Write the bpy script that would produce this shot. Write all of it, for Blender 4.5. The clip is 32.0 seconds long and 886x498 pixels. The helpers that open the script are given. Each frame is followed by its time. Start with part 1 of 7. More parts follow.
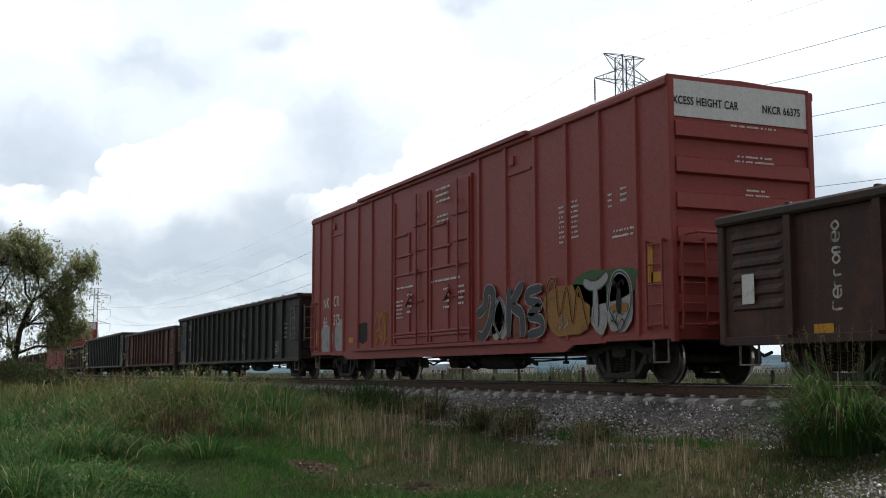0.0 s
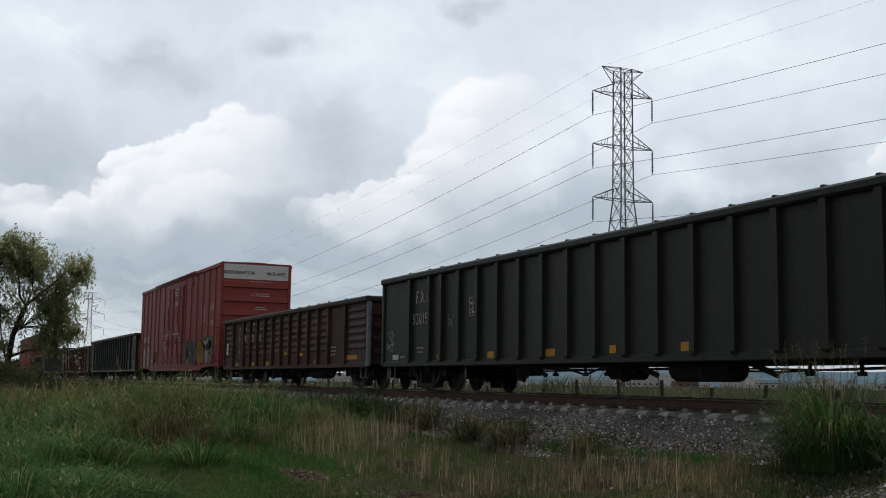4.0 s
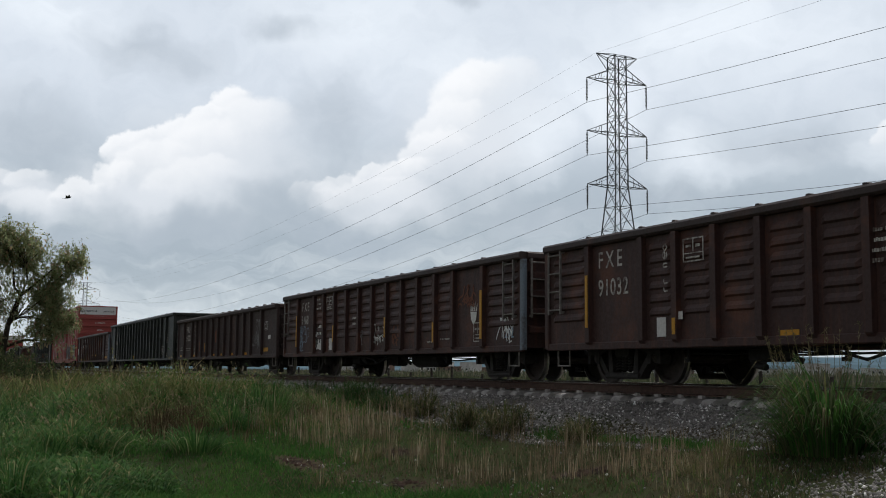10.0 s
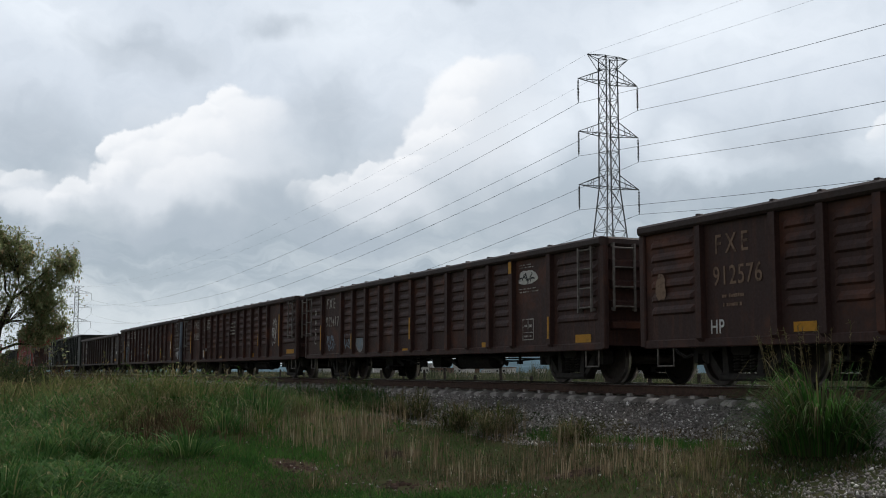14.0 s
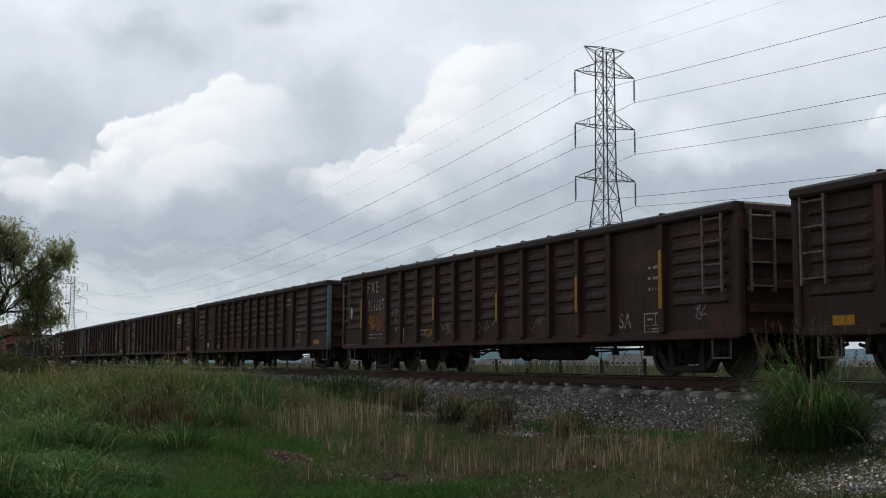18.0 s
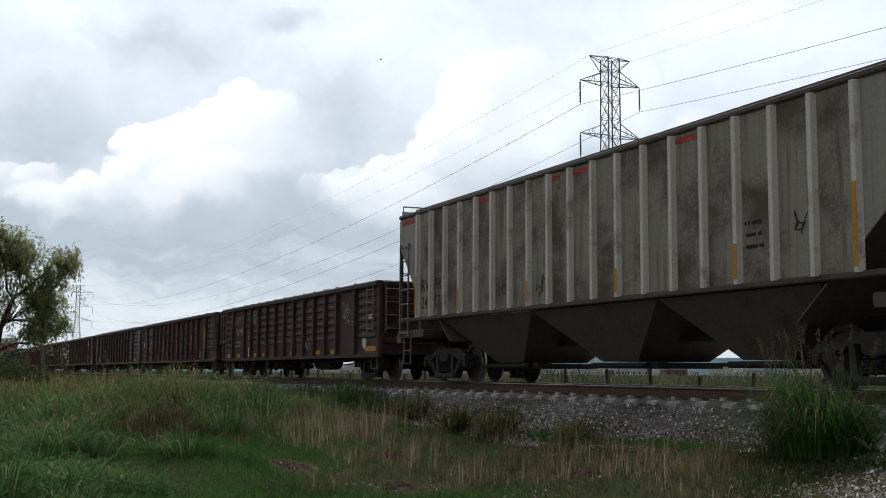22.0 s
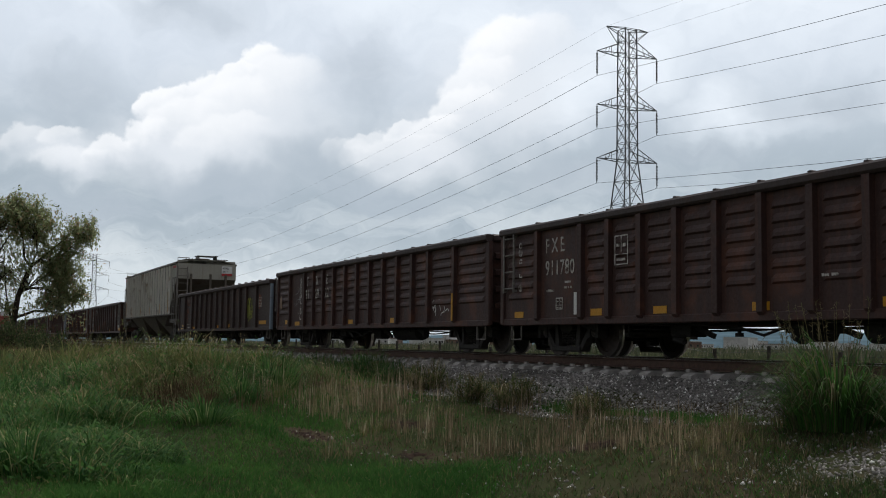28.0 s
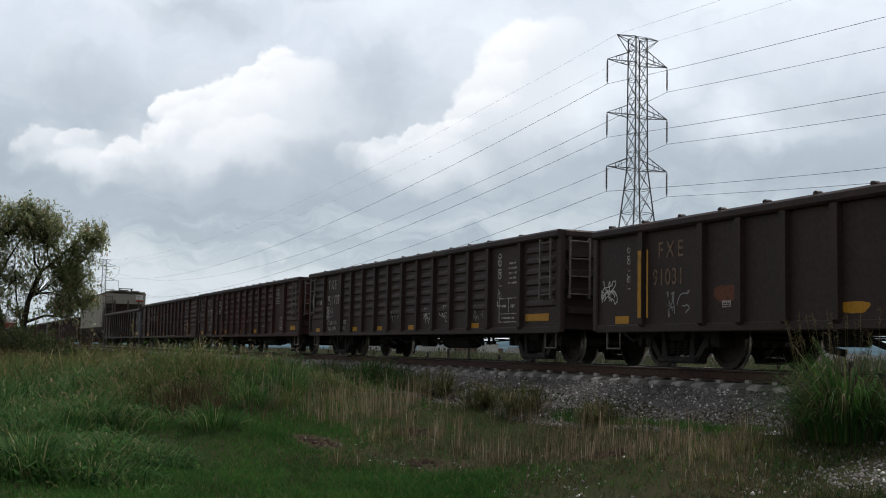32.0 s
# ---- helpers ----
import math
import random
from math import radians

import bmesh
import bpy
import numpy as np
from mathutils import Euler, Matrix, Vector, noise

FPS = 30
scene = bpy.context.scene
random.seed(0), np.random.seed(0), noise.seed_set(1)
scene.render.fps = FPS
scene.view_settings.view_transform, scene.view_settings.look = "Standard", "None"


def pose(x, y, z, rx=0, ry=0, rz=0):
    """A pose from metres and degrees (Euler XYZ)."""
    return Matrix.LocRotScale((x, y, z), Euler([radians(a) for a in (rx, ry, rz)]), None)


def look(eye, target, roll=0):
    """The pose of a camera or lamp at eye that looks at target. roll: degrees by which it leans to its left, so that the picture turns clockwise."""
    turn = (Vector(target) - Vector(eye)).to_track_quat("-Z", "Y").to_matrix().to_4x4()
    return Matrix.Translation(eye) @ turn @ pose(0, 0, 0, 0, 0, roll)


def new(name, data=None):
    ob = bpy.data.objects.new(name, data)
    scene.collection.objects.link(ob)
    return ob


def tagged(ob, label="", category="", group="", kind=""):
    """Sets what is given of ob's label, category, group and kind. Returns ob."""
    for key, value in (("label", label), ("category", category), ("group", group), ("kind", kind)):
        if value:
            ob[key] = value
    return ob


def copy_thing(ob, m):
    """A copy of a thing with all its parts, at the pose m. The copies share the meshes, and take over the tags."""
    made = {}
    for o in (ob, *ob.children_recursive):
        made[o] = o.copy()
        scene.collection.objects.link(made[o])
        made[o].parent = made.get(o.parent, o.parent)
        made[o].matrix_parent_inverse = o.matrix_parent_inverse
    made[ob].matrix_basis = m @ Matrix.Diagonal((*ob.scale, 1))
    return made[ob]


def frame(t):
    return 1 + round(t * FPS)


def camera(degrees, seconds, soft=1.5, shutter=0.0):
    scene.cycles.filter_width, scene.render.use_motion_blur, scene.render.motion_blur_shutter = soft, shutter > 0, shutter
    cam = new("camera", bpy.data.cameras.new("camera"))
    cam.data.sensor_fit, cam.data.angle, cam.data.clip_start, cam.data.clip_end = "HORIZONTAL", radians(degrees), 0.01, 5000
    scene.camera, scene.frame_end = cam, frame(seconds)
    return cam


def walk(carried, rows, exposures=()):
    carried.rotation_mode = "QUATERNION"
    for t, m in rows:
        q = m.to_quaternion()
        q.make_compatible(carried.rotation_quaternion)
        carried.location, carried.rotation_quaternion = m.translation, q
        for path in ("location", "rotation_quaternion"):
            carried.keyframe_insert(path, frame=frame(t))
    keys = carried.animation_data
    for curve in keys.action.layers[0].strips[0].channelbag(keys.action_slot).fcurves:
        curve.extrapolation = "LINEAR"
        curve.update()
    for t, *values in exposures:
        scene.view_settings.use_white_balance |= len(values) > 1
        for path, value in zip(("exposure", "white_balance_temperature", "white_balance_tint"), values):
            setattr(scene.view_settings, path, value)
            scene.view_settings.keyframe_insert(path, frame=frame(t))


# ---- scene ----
EYE = 1.6            # eye height over the ground at the camera's feet
RAIL = EYE - 0.205   # top of the rails
YC = 11.9            # centre line of the track, which runs along x


def cam_pose(yaw, pitch, roll, shift):
    """Yaw from the track's direction (-x) towards +y, pitch upwards, roll, sideways sway in metres."""
    a, b, c = radians(yaw), radians(pitch), radians(roll)
    d = Vector((-math.cos(a) * math.cos(b), math.sin(a) * math.cos(b), math.sin(b)))
    r = Vector((math.sin(a), math.cos(a), 0))
    u = r.cross(d)
    r2, u2 = r * math.cos(c) - u * math.sin(c), r * math.sin(c) + u * math.cos(c)
    m = Matrix((r2, u2, -d)).transposed().to_4x4()
    return Matrix.Translation(Vector((0, 0, EYE)) + r * shift) @ m


cam = camera(42.81, 32.0, soft=1.0)
PATH = [
    (0, 23.867, 6.230, 0.102, 0.023), (0.5, 24.009, 6.343, -0.121, 0.027), (1, 24.138, 6.591, -0.322, 0.028), (1.5, 24.142, 6.744, -0.697, 0.028),
    (2, 24.241, 6.897, -0.499, 0.036), (2.5, 24.268, 6.776, -0.649, 0.031), (3, 24.283, 6.691, -0.774, 0.027), (3.5, 24.189, 6.724, -0.811, 0.026),
    (5.5, 23.902, 6.674, -0.817, 0.022), (6, 23.922, 6.662, -0.783, 0.026), (6.5, 23.871, 6.563, -0.468, 0.022), (7, 23.928, 6.570, -0.714, 0.022),
    (7.5, 24.168, 6.551, -0.513, 0.020), (8, 24.191, 6.573, -0.591, 0.025), (8.5, 24.126, 6.529, -0.524, 0.029), (9, 24.131, 6.415, -0.527, 0.027),
    (9.5, 24.205, 6.221, -0.401, 0.030), (10, 24.351, 6.120, -0.466, 0.032), (10.5, 24.542, 6.142, -0.548, 0.028), (11, 24.800, 6.184, -0.548, 0.025),
    (11.5, 24.844, 6.071, -0.315, 0.058), (12, 24.792, 6.053, -0.232, 0.030), (12.5, 24.747, 6.011, -0.226, 0.035), (13, 24.719, 6.153, -0.297, 0.036),
    (13.5, 24.819, 6.178, -0.175, 0.033), (14, 24.743, 6.200, -0.127, 0.036), (14.5, 24.787, 6.298, -0.253, 0.036), (16.5, 24.753, 5.954, -0.260, 0.038),
    (17, 24.702, 5.909, -0.227, 0.043), (17.5, 24.847, 5.691, -0.242, 0.042), (18, 24.933, 5.780, -0.255, 0.044), (18.5, 24.986, 6.026, -0.363, 0.038),
    (19, 24.939, 6.071, -0.355, 0.038), (19.5, 24.665, 5.904, -0.414, 0.041), (20, 24.410, 5.869, -0.309, 0.050), (20.5, 24.459, 5.943, -0.317, 0.038),
    (21, 24.460, 6.116, -0.046, 0.037), (21.5, 24.619, 6.302, -0.323, 0.039), (22, 24.670, 6.244, -0.363, 0.040), (22.5, 24.572, 6.014, -0.442, 0.021),
    (23, 24.481, 5.709, -0.293, 0.029), (23.5, 24.567, 5.648, -0.401, 0.021), (24, 24.527, 5.689, -0.141, 0.019), (24.5, 24.549, 5.657, -0.228, 0.017),
    (25, 24.482, 5.695, -0.417, 0.022), (25.5, 24.481, 5.607, -0.388, 0.022), (27.5, 24.122, 4.963, -0.732, 0.015), (28, 23.929, 4.767, -0.801, 0.023),
    (28.5, 23.683, 5.079, -0.718, 0.021), (29, 23.335, 5.292, -0.733, 0.026), (29.5, 23.178, 5.354, -0.832, 0.024), (30, 23.045, 5.235, -0.908, 0.025),
    (30.5, 23.294, 5.070, -1.202, 0.015), (31, 23.328, 4.934, -1.022, 0.012), (31.5, 23.391, 4.950, -1.184, 0.009), (32, 23.461, 5.133, -1.187, 0.012),
]

EXPOSURE = [(0.0, 0.45), (1.0, 0.28), (2.0, 0.1), (3.5, 0.0), (20.0, 0.0), (21.5, 0.2), (23.0, 0.3), (24.0, 0.15), (26.0, 0.05), (32.0, 0.08)]
walk(cam, [(t, cam_pose(y, p, r, s)) for t, y, p, r, s in PATH], EXPOSURE)

# ---- world and light ----
world = bpy.data.worlds.new("world")
scene.world = world
world.use_nodes = True
wn = world.node_tree.nodes
sky_tex = wn.new("ShaderNodeTexSky")
sky_tex.sky_type, sky_tex.sun_disc = "NISHITA", False
SUN_EL, SUN_AZ = radians(52), radians(-35)
sky_tex.sun_elevation, sky_tex.sun_rotation = SUN_EL, SUN_AZ
sky_tex.air_density, sky_tex.dust_density = 1.0, 4.0
wn["Background"].inputs["Strength"].default_value = 0.11
veil = wn.new("ShaderNodeHueSaturation")
veil.inputs["Saturation"].default_value = 0.25   # cloud cover takes the blue out of the sky
world.node_tree.links.new(sky_tex.outputs[0], veil.inputs["Color"])
world.node_tree.links.new(veil.outputs[0], wn["Background"].inputs["Color"])
sun = new("sun", bpy.data.lights.new("sun", "SUN"))
sun.data.energy, sun.data.angle, sun.data.color = 0.9, radians(25), (1.0, 0.96, 0.9)
sun_dir = Vector((math.sin(SUN_AZ) * math.cos(SUN_EL), math.cos(SUN_AZ) * math.cos(SUN_EL), math.sin(SUN_EL)))
sun.matrix_basis = look(sun_dir * 50, (0, 0, 0))

# ---- materials ----


class Nodes:
    """A small helper to write node trees."""

    def __init__(self, name):
        self.mat = bpy.data.materials.new(name)
        self.mat.use_nodes = True
        self.t = self.mat.node_tree
        self.bsdf = self.t.nodes["Principled BSDF"]

    def node(self, kind, **values):
        n = self.t.nodes.new(kind)
        for k, v in values.items():
            if k in n.inputs:
                self.put(n.inputs[k], v)
            elif k == "op":
                n.operation = v
            elif k == "blend":
                n.blend_type = v
            elif k == "interp":
                n.interpolation_type = v
        return n

    def put(self, socket, v):
        if hasattr(v, "is_linked"):
            self.t.links.new(v, socket)
        else:
            socket.default_value = v

    def math(self, op, a, b=0.0, c=0.0):
        n = self.t.nodes.new("ShaderNodeMath")
        n.operation = op
        for i, v in enumerate((a, b, c)):
            self.put(n.inputs[i], v)
        return n.outputs[0]

    def vmath(self, op, a, b=(0, 0, 0)):
        n = self.t.nodes.new("ShaderNodeVectorMath")
        n.operation = op
        self.put(n.inputs[0], a)
        self.put(n.inputs[1], b)
        return n.outputs["Value"] if op in ("LENGTH", "DOT_PRODUCT", "DISTANCE") else n.outputs[0]

    def noise(self, vec, scale, detail=4.0, rough=0.55):
        n = self.t.nodes.new("ShaderNodeTexNoise")
        self.put(n.inputs["Vector"], vec)
        n.inputs["Scale"].default_value, n.inputs["Detail"].default_value, n.inputs["Roughness"].default_value = scale, detail, rough
        return n.outputs

    def ramp(self, v, a, b, c=0.0, d=1.0, smooth=True):
        n = self.t.nodes.new("ShaderNodeMapRange")
        n.interpolation_type = "SMOOTHSTEP" if smooth else "LINEAR"
        for i, x in enumerate((v, a, b, c, d)):
            self.put(n.inputs[i], x)
        return n.outputs[0]

    def mix(self, f, a, b, blend="MIX"):
        n = self.t.nodes.new("ShaderNodeMix")
        n.data_type, n.blend_type = "RGBA", blend
        self.put(n.inputs[0], f)
        for s, v in ((n.inputs[6], a), (n.inputs[7], b)):
            self.put(s, (*v, 1) if isinstance(v, tuple) and len(v) == 3 else v)
        return n.outputs[2]

    def coords(self, stretch=(1, 1, 1), shift=True):
        """Object coordinates, moved by a chance of each object's own."""
        tc = self.t.nodes.new("ShaderNodeTexCoord").outputs["Object"]
        if shift:
            rnd = self.t.nodes.new("ShaderNodeObjectInfo").outputs["Random"]
            tc = self.vmath("ADD", tc, self.vmath("SCALE", (37.0, 91.0, 53.0)))
            n = tc.node.inputs[1].links[0].from_node
            self.put(n.inputs["Scale"], rnd)
        return self.vmath("MULTIPLY", tc, stretch)

    def bump(self, height, strength, distance=0.01):
        n = self.t.nodes.new("ShaderNodeBump")
        self.put(n.inputs["Height"], height)
        n.inputs["Strength"].default_value, n.inputs["Distance"].default_value = strength, distance
        self.t.links.new(n.outputs[0], self.bsdf.inputs["Normal"])

    def done(self, color, rough=0.7, metal=0.0, gloss=0.5):
        self.bsdf.inputs["Specular IOR Level"].default_value = gloss
        self.put(self.bsdf.inputs["Base Color"], (*color, 1) if isinstance(color, tuple) and len(color) == 3 else color)
        self.put(self.bsdf.inputs["Roughness"], rough)
        self.put(self.bsdf.inputs["Metallic"], metal)
        return self.mat


def painted(name, paint, rust, wear=0.5, streak=0.5, rough=0.6, patch=1.3, gloss=0.28):
    """Painted steel: patches of wear, streaks that run down, fine grain and dents."""
    k = Nodes(name)
    v = k.coords()
    big = k.noise(v, patch, 5, 0.6)[0]
    fine = k.noise(v, 22, 4, 0.7)[0]
    run = k.noise(k.vmath("MULTIPLY", v, (9, 9, 0.5)), 1.0, 4, 0.6)[0]
    a = k.ramp(k.math("ADD", big, k.math("MULTIPLY", fine, 0.25)), 0.78 - 0.32 * wear, 0.98 - 0.25 * wear)
    b = k.math("MULTIPLY", k.ramp(run, 0.45, 0.8), streak)
    c = k.mix(k.math("MAXIMUM", a, b), paint, rust)
    c = k.mix(k.ramp(fine, 0.3, 0.7, 0.0, 0.35), c, tuple(0.55 * x for x in paint), "MIX")
    k.bump(k.math("ADD", k.math("MULTIPLY", big, 2.0), fine), 0.25, 0.006)
    return k.done(c, k.ramp(fine, 0.2, 0.8, rough - 0.12, rough + 0.15), 0.0, gloss)


def plain(name, color, rough=0.7, metal=0.0, vary=0.35, scale=12.0, gloss=0.4):
    k = Nodes(name)
    v = k.coords()
    n = k.noise(v, scale, 4, 0.6)[0]
    c = k.mix(k.ramp(n, 0.3, 0.75), tuple(x * (1 - vary) for x in color), tuple(min(1, x * (1 + vary)) for x in color))
    k.bump(n, 0.2, 0.004)
    return k.done(c, rough, metal, gloss)


def island(name, c1, c2, c3, rough=0.8, spread=0.5, glow=0.0, rare=0.8):
    """For many small pieces in one mesh: each takes a colour of its own."""
    k = Nodes(name)
    g = k.t.nodes.new("ShaderNodeNewGeometry").outputs["Random Per Island"]
    v = k.coords(shift=False)
    n = k.noise(v, spread, 3, 0.6)[0]
    c = k.mix(k.ramp(k.math("ADD", g, k.math("MULTIPLY", k.math("SUBTRACT", n, 0.5), 2.6)), 0.0, 1.0, smooth=False), c1, c2)
    c = k.mix(k.ramp(k.math("FRACT", k.math("MULTIPLY", g, 7.13)), rare, 0.5 * rare + 0.5), c, c3)
    if glow:
        # thin leaves let light through
        tr, mx = k.t.nodes.new("ShaderNodeBsdfTranslucent"), k.t.nodes.new("ShaderNodeMixShader")
        k.put(tr.inputs[0], c)
        mx.inputs[0].default_value = glow
        k.t.links.new(k.bsdf.outputs[0], mx.inputs[1])
        k.t.links.new(tr.outputs[0], mx.inputs[2])
        k.t.links.new(mx.outputs[0], k.t.nodes["Material Output"].inputs[0])
    return k.done(c, rough, 0.0, 0.08)


M = {}
M["rust_brown"] = painted("rust_brown_paint", (0.063, 0.035, 0.031), (0.15, 0.060, 0.037), 0.52, 0.55)
M["brown_black"] = painted("brown_black_paint", (0.060, 0.042, 0.038), (0.095, 0.052, 0.040), 0.45, 0.4)
M["dark_green"] = painted("dark_green_paint", (0.030, 0.034, 0.029), (0.05, 0.047, 0.040), 0.25, 0.3, 0.5)
M["redbrown"] = painted("red_brown_paint", (0.085, 0.036, 0.028), (0.12, 0.05, 0.03), 0.45, 0.4)
M["box_red"] = painted("boxcar_red_paint", (0.33, 0.060, 0.049), (0.23, 0.052, 0.044), 0.3, 0.3, 0.55, 0.7, 0.45)
M["hopper_grey"] = painted("hopper_grey_paint", (0.36, 0.335, 0.28), (0.09, 0.06, 0.04), 0.78, 0.9, 0.6, 0.75)
M["hopper_pale"] = painted("hopper_pale_paint", (0.40, 0.385, 0.33), (0.16, 0.11, 0.075), 0.35, 0.5, 0.6, 0.75)
M["hopper_post"] = painted("hopper_post_paint", (0.78, 0.75, 0.68), (0.30, 0.19, 0.12), 0.35, 0.5)
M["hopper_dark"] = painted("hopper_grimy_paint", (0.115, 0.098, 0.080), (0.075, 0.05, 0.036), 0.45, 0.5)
M["chord_brown"] = painted("top_chord_paint", (0.06, 0.043, 0.040), (0.10, 0.055, 0.042), 0.5, 0.2)
M["truck"] = plain("grimy_cast_steel", (0.035, 0.031, 0.028), 0.75)
M["wheel"] = plain("wheel_steel", (0.055, 0.043, 0.038), 0.6)
M["tread"] = plain("polished_tread", (0.45, 0.43, 0.40), 0.28, 1.0, 0.2)
M["under"] = plain("black_underframe", (0.022, 0.020, 0.019), 0.8)
M["white"] = painted("white_lettering", (0.78, 0.77, 0.73), (0.30, 0.26, 0.22), 0.35, 0.25, 0.7, 3.0)
M["faded"] = painted("faded_lettering", (0.62, 0.59, 0.54), (0.10, 0.065, 0.05), 0.75, 0.35, 0.7, 7.0)
M["tan_faded"] = painted("faded_tan_lettering", (0.30, 0.20, 0.14), (0.08, 0.05, 0.04), 0.6, 0.3, 0.7, 7.0)
M["panel_white"] = painted("white_end_panel", (0.82, 0.82, 0.80), (0.5, 0.48, 0.45), 0.15, 0.2, 0.6, 1.0)
M["black"] = plain("black_lettering", (0.02, 0.02, 0.02), 0.6)
M["yellow"] = painted("yellow_reflective_tape", (0.64, 0.31, 0.026), (0.35, 0.2, 0.04), 0.35, 0.2, 0.5, 4.0)
M["blue_post"] = painted("pale_blue_post_paint", (0.22, 0.27, 0.32), (0.09, 0.07, 0.06), 0.5, 0.5)
M["red"] = plain("red_patch", (0.45, 0.05, 0.05), 0.6)
M["orange"] = painted("orange_spray", (0.48, 0.22, 0.04), (0.30, 0.12, 0.04), 0.4, 0.2, 0.7, 4.0)
M["slate"] = painted("slate_spray", (0.085, 0.092, 0.10), (0.16, 0.12, 0.10), 0.35, 0.2, 0.7, 4.0)
M["spray_grey"] = painted("grey_spray", (0.42, 0.42, 0.42), (0.2, 0.18, 0.17), 0.4, 0.1, 0.7, 4.0)
M["spray_pale"] = painted("pale_spray", (0.42, 0.42, 0.40), (0.25, 0.20, 0.18), 0.45, 0.2, 0.7, 4.0)
M["spray_ochre"] = painted("ochre_spray", (0.38, 0.20, 0.06), (0.22, 0.10, 0.05), 0.45, 0.2, 0.7, 4.0)
M["spray_green"] = painted("green_spray", (0.07, 0.16, 0.07), (0.10, 0.09, 0.05), 0.5, 0.1, 0.7, 4.0)
M["spray_blue"] = painted("pale_blue_spray", (0.33, 0.42, 0.52), (0.15, 0.15, 0.16), 0.5, 0.1, 0.7, 6.0)
M["spray_rust"] = painted("orange_red_spray", (0.22, 0.085, 0.05), (0.12, 0.05, 0.03), 0.5, 0.1, 0.7, 6.0)
M["spray_lime"] = painted("lime_spray", (0.32, 0.33, 0.06), (0.12, 0.12, 0.05), 0.5, 0.1, 0.7, 6.0)
M["ladder"] = plain("worn_grey_ladder", (0.21, 0.19, 0.17), 0.6, 0.2)
M["rail"] = plain("rusty_rail", (0.095, 0.052, 0.036), 0.7)
M["rail_top"] = plain("polished_rail_head", (0.78, 0.76, 0.73), 0.42, 1.0, 0.1)
M["sleeper"] = plain("weathered_concrete", (0.46, 0.43, 0.40), 0.9, 0.0, 0.3, 6.0)
M["stones"] = island("ballast_stones", (0.12, 0.112, 0.103), (0.44, 0.41, 0.385), (0.90, 0.88, 0.85), 0.9, rare=0.91)
M["bed"] = plain("ballast_bed", (0.16, 0.147, 0.136), 0.95, 0.0, 0.5, 30.0, 0.0)
M["steel"] = plain("galvanised_steel", (0.16, 0.165, 0.17), 0.55, 0.6, 0.2)
M["wire"] = plain("dark_cable", (0.05, 0.05, 0.05), 0.6, 0.3)
M["insulator"] = plain("brown_porcelain", (0.035, 0.028, 0.026), 0.3)
M["bark"] = plain("dark_bark", (0.05, 0.038, 0.028), 0.95, 0.0, 0.4, 8.0)
M["post_wood"] = plain("grey_weathered_wood", (0.06, 0.05, 0.042), 0.95, 0.0, 0.4, 10.0)
M["leaf"] = island("willow_leaves", (0.20, 0.24, 0.11), (0.40, 0.44, 0.24), (0.44, 0.32, 0.19), 0.6, 0.6, glow=0.62)
M["leaf_red"] = island("reddish_leaves", (0.09, 0.05, 0.03), (0.13, 0.075, 0.045), (0.06, 0.06, 0.03), 0.8, glow=0.35)
M["green"] = island("green_grass", (0.022, 0.072, 0.019), (0.074, 0.158, 0.040), (0.26, 0.24, 0.11), 0.7, 0.35, rare=0.94, glow=0.35)
M["fresh"] = island("fresh_green_grass", (0.042, 0.112, 0.028), (0.128, 0.235, 0.066), (0.36, 0.36, 0.18), 0.65, 0.6, rare=0.92, glow=0.4)
M["olive"] = island("olive_grass", (0.07, 0.10, 0.032), (0.19, 0.205, 0.075), (0.32, 0.26, 0.13), 0.8, 0.5, rare=0.8, glow=0.35)
M["lawn"] = island("short_green_grass", (0.032, 0.105, 0.022), (0.088, 0.205, 0.044), (0.20, 0.21, 0.08), 0.8, 0.5, rare=0.93, glow=0.4)
M["dry"] = island("dry_grass", (0.11, 0.095, 0.052), (0.27, 0.225, 0.13), (0.50, 0.44, 0.30), 0.85, 0.7, glow=0.35, rare=0.86)
M["stalk"] = island("dead_stalks", (0.17, 0.13, 0.08), (0.40, 0.31, 0.20), (0.60, 0.52, 0.38), 0.85, 0.9, glow=0.3, rare=0.88)
M["feather"] = plain("dark_feathers", (0.03, 0.027, 0.025), 0.7)
M["soil"] = island("reddish_soil", (0.034, 0.024, 0.019), (0.075, 0.047, 0.036), (0.14, 0.11, 0.09), 0.95, 2.0, rare=0.9)
M["seed"] = island("seed_heads", (0.16, 0.135, 0.075), (0.32, 0.26, 0.16), (0.18, 0.18, 0.08), 0.9, glow=0.3)
M["weeds"] = island("far_weeds", (0.040, 0.066, 0.025), (0.105, 0.130, 0.058), (0.20, 0.175, 0.10), 0.85, 0.2, glow=0.35)
M["scrub"] = island("field_scrub", (0.07, 0.085, 0.05), (0.16, 0.17, 0.105), (0.24, 0.21, 0.15), 0.85, 0.1, glow=0.3)
M["brown_weeds"] = island("brown_weeds", (0.055, 0.040, 0.022), (0.14, 0.10, 0.055), (0.22, 0.17, 0.10), 0.85, 0.5, glow=0.3)
M["wall_pale"] = plain("pale_render", (0.55, 0.54, 0.52), 0.9, 0.0, 0.15, 0.3)
M["wall_red"] = plain("red_roofing", (0.19, 0.12, 0.095), 0.9, 0.0, 0.2, 0.3)
M["window"] = plain("dark_window_glass", (0.03, 0.035, 0.04), 0.2, 0.0, 0.1)
# pale blue-green: the haze of distance is mixed into the hills' own colour
M["hill"] = plain("far_hill_haze_tint", (0.19, 0.27, 0.30), 1.0, 0.0, 0.25, 0.004, 0.0)


